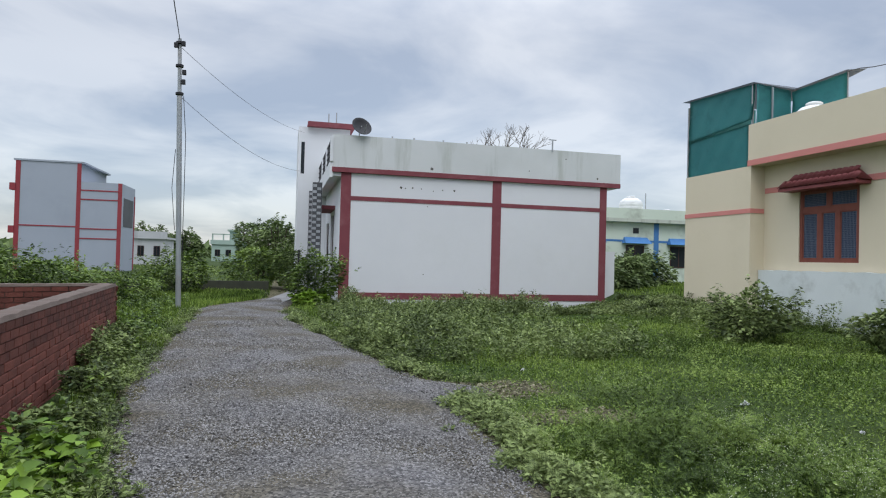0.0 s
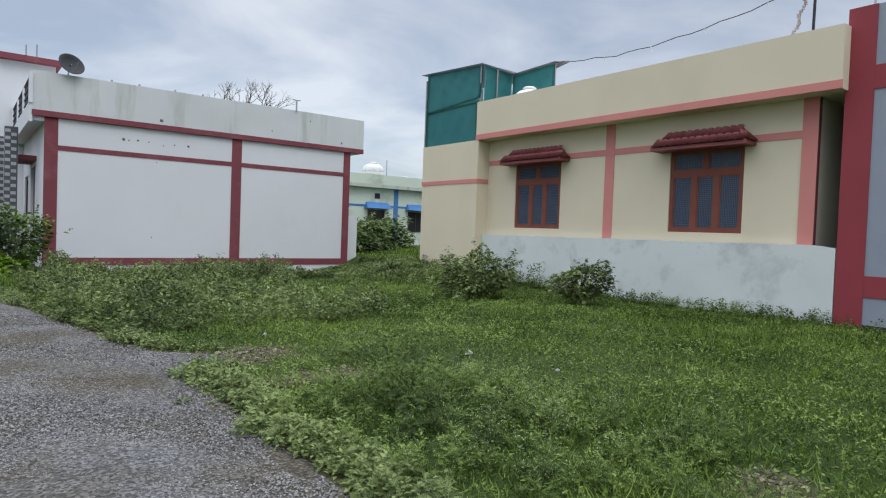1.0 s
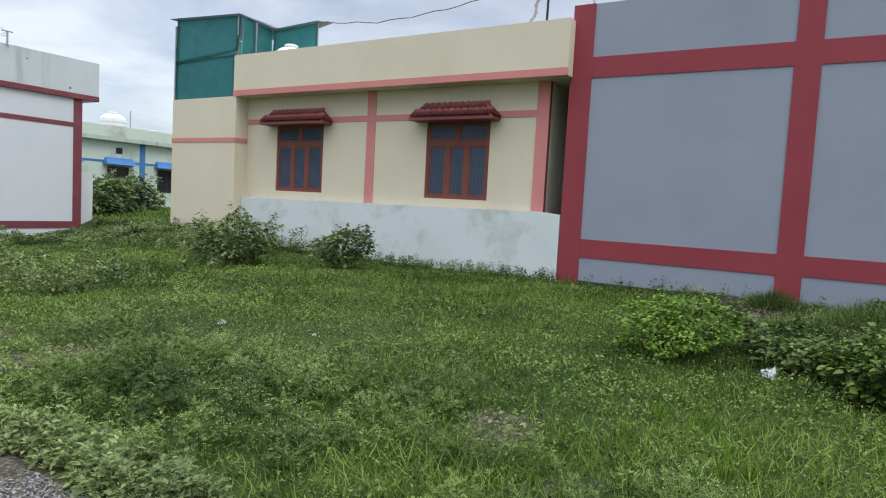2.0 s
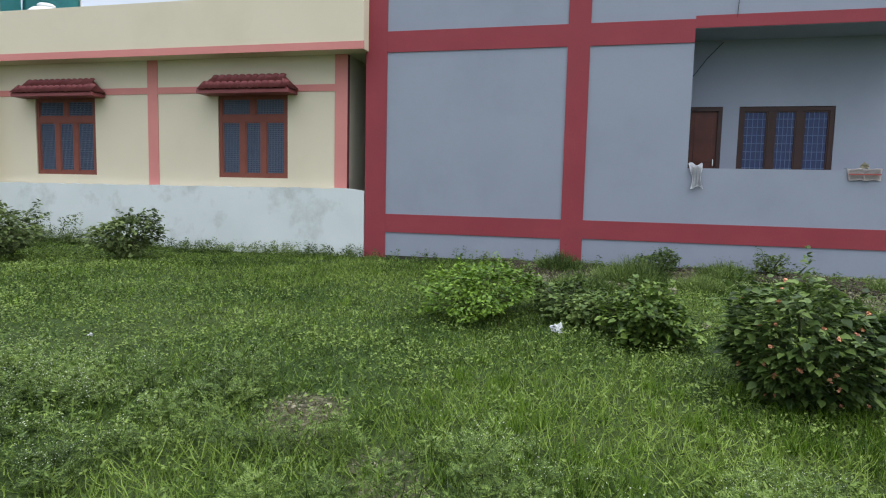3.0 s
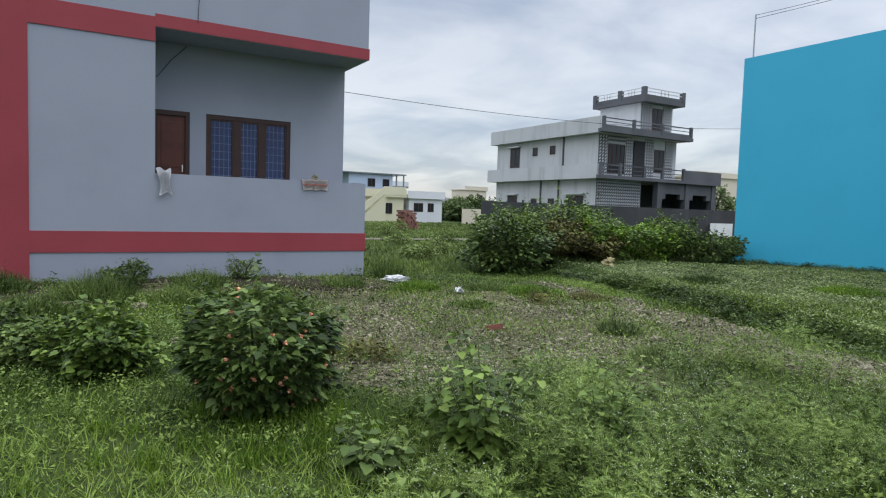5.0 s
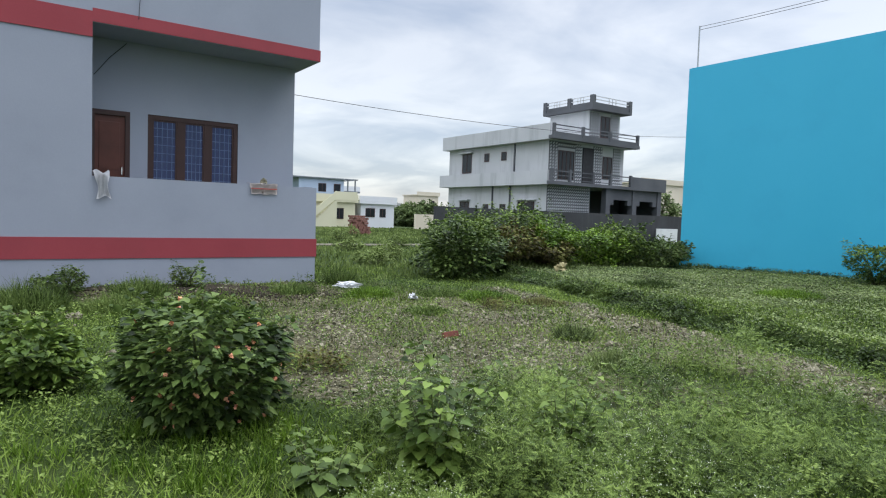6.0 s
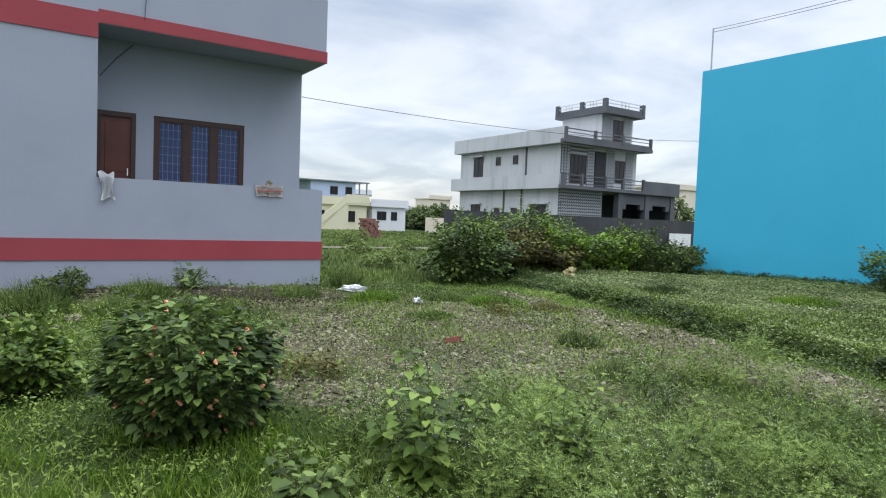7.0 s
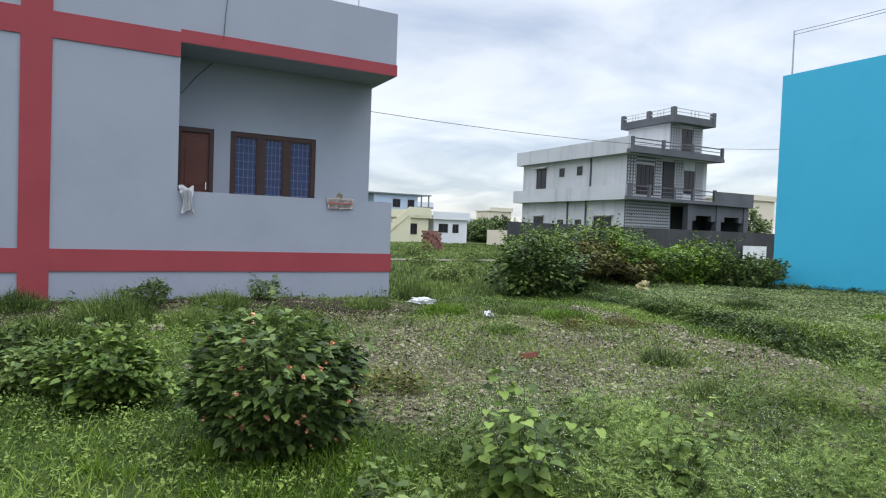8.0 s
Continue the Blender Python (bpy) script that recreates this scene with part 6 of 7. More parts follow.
def lawn():
    open_ = lambda x, y: (1 - 0.93 * bare(x, y))
    # grass blades over the whole plot
    p = spots(820000, 1.3, 16.5, -11.5, 22.5, lambda x, y: open_(x, y) * thin_far(x, y, 5.5, 1.0) * (0.35 + 0.65 * lush(x, y)))
    d = dist_of(p)
    ln = rs.uniform(0.035, 0.11, len(p)) * (0.4 + 0.95 * lush(p[:, 0], p[:, 1])) * rs.choice([1, 1, 1, 1, 1, 1.5], len(p)) * (1.45 - 0.45 * smooth(3.5, 7, d))
    stuff("grass", [scatter(BLADE_V, BLADE_F, p, heading(len(p), 5, 62), ln, 0.0038 + 0.0009 * d)], GRASS, "short green grass with taller tufts over the plot", "grass")
    # creeping leaves
    p = spots(480000, 1.3, 14.5, -10.5, 20, lambda x, y: open_(x, y) * thin_far(x, y, 5.0, 1.0) * (0.4 + 0.6 * smooth(4, 8, np.hypot(x - 0.4, y))) * (0.4 + 0.6 * (1 - lush(x + 3, y))))
    d = dist_of(p)
    p[:, 2] += rs.uniform(0.01, 0.10, len(p)) * (0.3 + lush(p[:, 0], p[:, 1]))
    stuff("ground_weeds", [scatter(LEAF_V, LEAF_F, p, heading(len(p), -15, 50), rs.uniform(0.016, 0.036, len(p)) * (1 + 0.03 * d))], COVER, "low creeping weeds with small leaves among the grass", "weeds")
    p = spots(60000, -9, -0.9, -12, 12, lambda x, y: thin_far(x, y, 5, 1.0))
    q = spots(30000, 1.6, 6, -22, -10)
    p = np.concatenate([p, q])
    stuff("grass", [scatter(BLADE_V, BLADE_F, p, heading(len(p), 35, 88), rs.uniform(0.08, 0.2, len(p)) * np.where(p[:, 0] > 1.5, 0.4, 1.0), 0.012)], GRASS, "rough grass on the far side of the lane", "grass")
    # long bright tufts near the flowering shrub
    c = np.concatenate([spots(60, 3.0, 5.4, -1.6, 1.2), spots(45, 4.0, 5.2, -2.2, -0.6), spots(25, 6, 12, 2, 9)])
    p = np.repeat(c, 38, 0) + rs.normal(0, 0.035, (len(c) * 38, 3)) * (1, 1, 0)
    stuff("grass_tufts", [scatter(BLADE_V, BLADE_F, p, heading(len(p), 35, 85), rs.uniform(0.06, 0.17, len(p)), 0.0055)], BRIGHT, "tufts of long bright green grass", "grass")
    # left verge and beyond the bund
    p = spots(90000, -3.4, -0.9, 1.8, 26, lambda x, y: open_(x, y) * thin_far(x, y, 8, 1.0))
    q = spots(120000, -14, 1.5, 11.6, 34, lambda x, y: open_(x, y) * thin_far(x, y, 14, 1.3))
    w = spots(70000, 3.0, 19, -20, -8.5, lambda x, y: thin_far(x, y, 9, 1.0) * (y < bund_line(x)) * (0.3 + 0.7 * lush(x * 1.5, y)))
    v = spots(16000, 12.7, 26, 18.3, 35.8)
    p = np.concatenate([p, q, w, v])
    d = dist_of(p)
    stuff("grass", [scatter(BLADE_V, BLADE_F, p, heading(len(p), 30, 88), rs.uniform(0.06, 0.2, len(p)) * np.where(p[:, 1] < -8, 0.28, 1.0), 0.005 + 0.0011 * d)], GRASS, "rough grass along the verge and the far plots", "grass")
    w = spots(110000, 3.0, 16, -20, -8.5, lambda x, y: thin_far(x, y, 8, 1.0) * (y < bund_line(x)))
    w[:, 2] += rs.uniform(0.01, 0.05, len(w))
    stuff("ground_weeds", [scatter(LEAF_V, LEAF_F, w, heading(len(w), -15, 30), rs.uniform(0.03, 0.075, len(w)))], CLOVER, "close-cropped weeds on the plot before the cyan house", "weeds")
    # sparse shoots and dry bits on the bare ground
    p = spots(26000, 2.0, 13, -9, 8, lambda x, y: np.where(bare(x, y) > 0.4, 0.8, 0.03))
    stuff("grass", [scatter(BLADE_V, BLADE_F, p, heading(len(p), 10, 85), rs.uniform(0.03, 0.09, len(p)), 0.009)], DRY, "sparse dry grass on the gravel", "grass")
    p = spots(150000, 2.0, 13, -9.8, 8, lambda x, y: np.where(bare(x, y) > 0.4, 0.9, 0.0) * np.where(bare(x, y) > 0.9, 0.5, 1.0) * np.clip(0.5 + 0.8 * wob(x, y, 1.5, 0.5) + 0.45 * wob(x, y, 4.1, 2.5), 0.12, 1))
    p[:, 2] += rs.uniform(0.012, 0.05, len(p))
    stuff("ground_weeds", [scatter(LEAF_V, LEAF_F, p, heading(len(p), -5, 45), rs.uniform(0.018, 0.045, len(p)))], COVER, "small weeds sprouting through the gravel", "weeds")
    # fields out to the middle distance
    p = spots(150000, 13.5, 62, -46, 4, lambda x, y: np.clip(18 / np.maximum(np.hypot(x, y), 1), 0, 1) * ((x < 26.7) | (x > 28.9)))
    q = spots(30000, -40, 14, 27.5, 78, lambda x, y: np.clip(25 / np.maximum(np.hypot(x, y), 1), 0, 1))
    p = np.concatenate([p, q])
    d = dist_of(p)
    stuff("field_grass", [scatter(BLADE_V, BLADE_F, p, heading(len(p), 35, 88), rs.uniform(0.06, 0.2, len(p)), 0.012 + 0.0016 * d)], FIELD, "tall rough grass of the open fields", "grass")


def sprigs(centres, height, spread, leaf, per, tv=LEAF_V, tf=LEAF_F, lo=-25, hi=45):
    """Upright small plants: leaves up and round a stem."""
    n = len(centres)
    height, spread = np.broadcast_to(height, (n,)), np.broadcast_to(spread, (n,))
    h = rs.uniform(0.12, 1.0, (n, per))
    a = rs.uniform(0, 2 * np.pi, (n, per))
    r = spread[:, None] * (0.25 + 0.75 * rs.uniform(0, 1, (n, per))) * (1.1 - 0.65 * h)
    pos = np.stack([centres[:, 0:1] + r * np.cos(a) * 0.7, centres[:, 1:2] + r * np.sin(a) * 0.7, centres[:, 2:3] + h * height[:, None]], -1).reshape(-1, 3)
    e = np.radians(rs.uniform(lo, hi, (n, per)))
    ax = np.stack([np.cos(a) * np.cos(e), np.sin(a) * np.cos(e), np.sin(e)], -1).reshape(-1, 3)
    sz = leaf * rs.uniform(0.6, 1.25, n * per)
    return scatter(tv, tf, pos, ax, sz, spin=0.35)


def stems(centres, height, width=0.008):
    ax = np.tile((0.0, 0.0, 1.0), (len(centres), 1)) + rs.normal(0, 0.12, (len(centres), 3))
    return scatter(BLADE_V * (1, 1, 0.2), BLADE_F, centres, ax, height, width)


def dots(pos, size):
    return scatter(PEB_V, PEB_F[:8], pos, heading(len(pos), 0, 80), size)


def weeds():
    open_ = lambda x, y: (1 - 0.9 * bare(x, y))
    # tall weeds before the white house and along the lane's edge
    p = spots(1500, 1.6, 12.8, 16.8, 22.2)
    p2 = spots(900, 0.9, 6.5, 9.0, 17.5, lambda x, y: smooth(7.5, 0.8, x - np.interp(y, ROAD_Y, ROAD_R)) * 0.8)
    p3 = spots(260, 9.5, 12.6, 12, 20)
    c = np.concatenate([p, p2, p3])
    h = np.concatenate([rs.uniform(0.2, 0.5, len(p)) * (0.55 + 0.8 * lush(p[:, 0] * 2, p[:, 1])) * (1 - 0.5 * smooth(20.3, 21.6, p[:, 1])) * (1 - 0.55 * smooth(7.5, 8.8, p[:, 0])), rs.uniform(0.12, 0.42, len(p2)), rs.uniform(0.15, 0.5, len(p3)) * (1 - 0.55 * smooth(13.5, 16, p3[:, 1]))])
    h = h * (0.85 + 0.8 * lush(c[:, 0] * 1.7, c[:, 1] * 1.7))
    stuff("tall_weeds", [sprigs(c, h, 0.15 + 0.12 * h, 0.075, 46, lo=-10, hi=60), sprigs(c, h * 1.1, 0.12 + 0.1 * h, 0.12, 9, FERN_V, FERN_F), stems(c, h)], HERB, "dense knee-high weeds before the white house", "weeds")
    # small plants over the plot
    p = spots(10500, 1.6, 12.8, -8.5, 16, lambda x, y: open_(x, y) * (0.15 + 0.85 * lush(x * 1.3, y + 5)) * np.where(np.hypot(x - 0.5, y) < 6, 1, 0.55))
    h = rs.uniform(0.05, 0.20, len(p)) * (0.5 + 0.9 * lush(p[:, 0] * 1.3, p[:, 1] + 5))
    stuff("small_weeds", [sprigs(p, h, 0.07 + 0.3 * h, 0.036, 24)], COVER, "small leafy weeds scattered over the grass", "weeds")
    # feathery flowering weeds near the lane
    clump = lambda x, y: np.clip(1.7 * lush(x * 2.3, y * 2.3) - 0.35, 0.04, 1) * open_(x, y)
    p = np.concatenate([spots(330, 1.9, 4.2, 2.0, 4.8, clump), spots(900, 1.9, 4.6, -7.4, -2.3, clump), spots(170, 2.2, 3.6, -2.3, 2.0, clump), spots(110, 1.8, 4.0, 4.5, 8, clump)])
    h = rs.uniform(0.12, 0.42, len(p)) * np.where(p[:, 1] < -2.3, 1.15, 0.75) * (0.55 + 0.7 * lush(p[:, 0] * 2.3, p[:, 1] * 2.3))
    stuff("feathery_weeds", [sprigs(p, h, 0.12 + 0.22 * h, 0.085, 34, FERN_V, FERN_F, -15, 55), sprigs(p, h * 1.08, 0.10 + 0.2 * h, 0.038, 44, FINE_V, LEAF_F, -10, 60), stems(p, h, 0.005)], FEATHER, "feathery green weeds beside the lane", "weeds")
    k = 30
    top = np.repeat(p, k, 0)
    top[:, 2] += np.repeat(h, k) * rs.uniform(0.8, 1.3, len(top))
    top[:, :2] += rs.normal(0, 0.085, (len(top), 2))
    stuff("small_flowers", [dots(top, rs.uniform(0.0022, 0.0042, len(top)) * np.clip(wob(top[:, 0], top[:, 1], 1.9, 3.0) + 0.75, 0.01, 1.1))], PETAL_WHITE, "tiny white flower heads on the feathery weeds", "flowers")
    # ragged creeping clumps over the lane's edges
    n = 1500
    y = 2.4 + 15 * rs.uniform(0, 1, n) ** 1.4
    left = rs.uniform(0, 1, n) < 0.4
    l, r = road_edges(y)
    over = 0.16 * wob(y * 0, y, 2.6, 1.0) + rs.normal(-0.17, 0.11, n)
    x = np.where(left, l + over, r - over)
    p = np.stack([x, y, ground_z(x, y) + 0.005], 1)[bare(x, y) < 1.1]
    p = p[~((np.hypot((p[:, 0] - 2.2) / 0.8, (p[:, 1] - 7.15) / 0.45) < 1))]
    h = rs.uniform(0.03, 0.16, len(p))
    stuff("edge_weeds", [sprigs(p, h, 0.09 + 0.25 * h, 0.045, 30), sprigs(p, h * 1.2, 0.08, 0.09, 5, FERN_V, FERN_F)], HERB, "creeping weeds spreading over the edges of the lane", "weeds")
    # verge below the brick wall
    p = np.concatenate([spots(420, -2.7, -1.2, 3.0, 14, lambda x, y: smooth(0.0, 0.5, np.interp(y, ROAD_Y, ROAD_L) - x)), spots(200, -6, -2.6, 11.9, 20)])
    h = rs.uniform(0.12, 0.42, len(p))
    stuff("tall_weeds", [sprigs(p, h, 0.12 + 0.12 * h, 0.08, 42), stems(p, h)], MIDLEAF, "green weeds along the foot of the brick wall", "weeds")
    p = spots(70, -2.1, -1.2, 2.3, 4.8)
    h = rs.uniform(0.15, 0.45, len(p))
    stuff("broad_leaf_weeds", [sprigs(p, h, 0.15, 0.078, 30, HEART_V, ROUND_F, -20, 30), stems(p, h)], BRIGHT, "broad-leaved bright green weeds at the lane's edge", "weeds")
    p = spots(500, -1.75, -1.05, 3.2, 5.4)
    stuff("moss_clump", [sprigs(p, 0.05, 0.05, 0.03, 20)], BRIGHT, "bright yellow-green low growth at the lane's edge", "weeds")
    # growth on the bund; its dark leaves put the steep face's shade into colour
    x = rs.uniform(3.2, 14, 1500)
    y = bund_line(x) + 0.05 + rs.normal(-0.04, 0.10, 1500) + 0.2 * wob(x, x * 0, 1.3, 2.0)
    c = np.stack([x, y, ground_z(x, y)], 1)
    stuff("bund_weeds", [sprigs(c, rs.uniform(0.04, 0.17, 1500) * np.clip(0.9 + 0.8 * wob(x, y, 1.6, 2.0), 0.2, 1.8), 0.12, 0.05, 22)], DARKLEAF, "green weeds growing on the low earth bund", "weeds")
    # brown dry clump
    c = np.array([(6.3, -2.75, 0.0), (6.45, -2.9, 0), (6.2, -2.95, 0), (8.9, -7.2, 0), (9.1, -7.3, 0), (8.6, -7.1, 0)]) + 0
    stuff("dry_weeds", [sprigs(np.repeat(c, 6, 0) + rs.normal(0, 0.1, (36, 3)) * (1, 1, 0), 0.16, 0.12, 0.05, 30)], BROWNLEAF, "brownish dried weeds on the gravel", "weeds")
    # tufts along the foot of the houses
    c = np.concatenate([np.stack([rs.uniform(12.3, 12.85, 170), rs.uniform(-5.8, 15, 170), np.zeros(170)], 1), np.stack([rs.uniform(12.35, 12.9, 300), rs.uniform(4.8, 15, 300), np.zeros(300)], 1)])
    foot = np.stack([rs.uniform(2.5, 13.8, 420), rs.uniform(-19.82, -19.6, 420), np.zeros(420)], 1)
    foot[:, 2] = ground_z(foot[:, 0], foot[:, 1])
    stuff("wall_weeds", [sprigs(foot, rs.uniform(0.03, 0.16, 420), 0.10, 0.05, 18)], DARKLEAF, "dark low weeds along the foot of the cyan wall", "weeds")
    c[:, 2] = ground_z(c[:, 0], c[:, 1])
    h = rs.uniform(0.08, 0.32, len(c)) * np.where(np.abs(c[:, 1] + 2) < 3, 0.7, 1)
    stuff("wall_weeds", [sprigs(c, h, 0.10, 0.055, 22), stems(c, h * 1.3, 0.006)], WEED, "weeds growing along the foot of the house walls", "weeds")


def shrub(name, x, y, rx, ry, h, leaves, leaf, mat, label, flowers=0, broad=False, lift=0.12, seed=1, z=None, lumps=7, trunk=0.018, category="shrub", stem_mat=None, group="", rough=0.32):
    """A bush of single leaves: a lumpy shell with leaves thinning inwards, branching stems and loose shoots."""
    global rs
    keep, rs = rs, np.random.RandomState(seed)
    base = float(ground_z(x, y)) if z is None else z
    t = thing(name, (x, y, base), label, category, group)
    size = np.array((rx, ry, h * 0.56))
    mid = np.array((x, y, base + h * 0.44))
    knob = unit(rs.normal(0, 1, (lumps + 4, 3)) * (1, 1, 0.7) + (0, 0, 0.35))

    def reach(d):
        """How far the shell stands out in a direction."""
        near = np.exp(-((d[:, None, :] - knob[None]) ** 2).sum(-1) / 0.16)
        return 1.0 - rough + rough * 1.15 * near.max(1)

    dirs = unit(rs.normal(0, 1, (leaves, 3)) * (1, 1, 0.9) + (0, 0, 0.25))
    depth = np.clip(rs.exponential(0.16, leaves), 0, 0.75) - 0.06 * rs.uniform(0, 1, leaves) ** 3
    pos = mid + dirs * size * (reach(dirs) * (1 - depth))[:, None]
    pos[:, 2] = np.maximum(pos[:, 2], base + lift * h * rs.uniform(0, 1, leaves))
    ax = dirs * (1, 1, 0.25) + rs.normal(0, 0.38, (leaves, 3)) * (1, 1, 0.6) + (0, 0, -0.16)
    tv, tf = (HEART_V, ROUND_F) if broad else (OVATE_V, ROUND_F) if leaf < 0.115 else (LEAF_V, LEAF_F)
    ends = mid + knob * size * (reach(knob) * 0.92)[:, None]
    bm = bmesh.new()
    for c in ends:
        bend = Vector((x, y, base)).lerp(Vector(c), 0.5) + Vector((0, 0, 0.08 * h))
        tube(bm, [Vector((x + 0.02 * (c[0] - x), y + 0.02 * (c[1] - y), base - 0.05)), bend, Vector(c)], trunk, 5, taper=trunk * 0.35)
    part("stem", bm, stem_mat or STEM, t)
    # shoots that break the outline
    sh = []
    for c, k in zip(np.repeat(ends, 3, 0), np.repeat(knob, 3, 0)):
        d = k + rs.normal(0, 0.45, 3) + (0, 0, 0.5)
        d = d / np.linalg.norm(d)
        q = np.linspace(0, 1, 9)[:, None]
        sh.append(c + rs.normal(0, 0.12, 3) * size + d * q * min(h * 0.16, 0.3) + rs.normal(0, 0.012, (9, 3)))
    sp = np.concatenate(sh)
    sp[:, 2] = np.maximum(sp[:, 2], base + 0.02)
    part("foliage", mesh_of("foliage", *join([scatter(tv, tf, pos, ax, leaf * rs.uniform(0.55, 1.25, leaves), spin=0.32),
                                               scatter(tv, tf, sp, heading(len(sp), -25, 45), leaf * rs.uniform(0.45, 0.95, len(sp)), spin=0.35)])), mat, t)
    if flowers:
        d = unit(rs.normal(0, 1, (flowers, 3)) + (-0.8, 0.1, 0.5))
        for q in mid + d * size * (reach(d) * 1.03)[:, None]:
            one = q[None] + rs.normal(0, 0.006, (7, 3))
            part("flower", mesh_of("flower", *dots(one, rs.uniform(0.009, 0.014, 7))), PETAL_PINK, t, "salmon pink flower head")
    rs = keep
    return t


def weed_tuft(x, y, r, h, mat):
    """A low tuft: blades and small leaves leaning out from a middle."""
    n = int(2600 * r)
    a, q = rs.uniform(0, 2 * np.pi, n), np.sqrt(rs.uniform(0, 1, n))
    px, py = x + r * q * np.cos(a), y + r * q * np.sin(a)
    foot = np.stack([px, py, ground_z(px, py) - 0.01], 1)
    lean = np.stack([np.cos(a) * q * 0.8, np.sin(a) * q * 0.8, 1.1 - 0.6 * q], 1) + rs.normal(0, 0.35, (n, 3))
    lean[:, 2] = np.abs(lean[:, 2]) + 0.05
    tall = h * rs.uniform(0.5, 1.15, n) * (1.1 - 0.6 * q)
    leaf_at = foot + lean * (tall * rs.uniform(0.3, 0.9, n))[:, None]
    stuff("weed_tuft", [scatter(BLADE_V, BLADE_F, foot, lean, tall * 1.15, 0.012), scatter(FINE_V, LEAF_F, leaf_at, heading(n, -20, 50), 0.05)], mat, "tuft of weeds and grass on the bare ground", "weeds")


def tall_weed(x, y, shoots, h, leaf, spread, mat, label, seed, step=0.036):
    """An upright weed: several leaning stems, each with heart-shaped leaves held out on stalks all the way up."""
    global rs
    keep, rs = rs, np.random.RandomState(seed)
    base = float(ground_z(x, y))
    t = thing("weed_plant", (x, y, base), label, "weed", "broad-leaved weeds beside the lane")
    for k in range(shoots):
        a = 2 * math.pi * k / shoots + rs.uniform(-0.5, 0.5)
        hk, lean = h * rs.uniform(0.6, 1.05), spread * rs.uniform(0.3, 1.0)
        foot = np.array((x + 0.25 * lean * math.cos(a), y + 0.25 * lean * math.sin(a), base - 0.03))
        q = np.linspace(0, 1, 7)[:, None]
        line = foot + q * (0, 0, hk) + q ** 1.4 * (lean * math.cos(a), lean * math.sin(a), 0) + rs.normal(0, 0.006, (7, 3))
        bm = bmesh.new()
        tube(bm, line.tolist(), 0.006, 5, taper=0.0025)
        stem = part("stem", bm, STEM, t)
        n = int(hk / step) * 2
        u = np.sort(rs.uniform(0.12, 1.0, n))
        at_ = np.stack([np.interp(u, q[:, 0], line[:, c]) for c in range(3)], 1)
        turn = np.arange(n) * 2.4 + rs.uniform(-0.4, 0.4, n)
        stalk = leaf * (1.0 - 0.55 * u) * rs.uniform(0.5, 1.1, n)
        out = np.stack([np.cos(turn), np.sin(turn), np.full(n, 0.35)], 1)
        pos = at_ + out * stalk[:, None]
        ax = np.stack([np.cos(turn), np.sin(turn), rs.uniform(-0.55, 0.1, n)], 1)
        size = leaf * (1.1 - 0.6 * u) * rs.uniform(0.7, 1.2, n)
        part("leaves", mesh_of("leaves", *join([scatter(HEART_V, ROUND_F, pos, ax, size, spin=0.22), scatter(BLADE_V * (1, 1, 0.1), BLADE_F, at_, out, stalk * 1.06, 0.004)])), mat, stem)["kind"] = "stuff"
    rs = keep


def tree(x, y, h, r, seed, label, mat=None, leaves=5000, leaf=0.3, z=0.0, group=""):
    t = shrub("tree", x, y, r, r, h, leaves, leaf, mat or MIDLEAF, label, lift=0.3, seed=seed, z=z, lumps=11, trunk=0.10 * h / 4, category="tree", stem_mat=BARK, group=group)
    return t


def bare_tree():
    t = thing("tree", (13.2, 37.0, 0), "bare leafless tree behind the white house", "tree")
    rng = random.Random(4)
    bm = bmesh.new()

    def grow(p, d, ln, r, depth):
        q = p + d * ln * 0.5 + Vector((rng.uniform(-1, 1), rng.uniform(-1, 1), rng.uniform(-0.3, 0.5))) * ln * 0.07
        e = p + d * ln
        tube(bm, [p, q, e], r, 5, taper=r * 0.65)
        if depth:
            for k in range(3 if depth > 1 else 2):
                nd = (d + Vector((rng.uniform(-1, 1), rng.uniform(-1, 1), rng.uniform(-0.25, 0.6))) * 0.75).normalized()
                grow(e, nd, ln * rng.uniform(0.55, 0.75), r * 0.62, depth - 1)

    tube(bm, [Vector((13.2, 37, -0.2)), Vector((13.3, 37, 3.6)), Vector((13.2, 37, 6.9))], 0.2, 8, taper=0.12)
    for a in (0.2, 1.6, 2.9, 4.3, 5.4):
        grow(Vector((13.2, 37, 6.8)), Vector((math.cos(a) * 0.75, math.sin(a) * 0.75, 0.8)).normalized(), 1.35, 0.05, 4)
    part("trunk", bm, BARK, t)


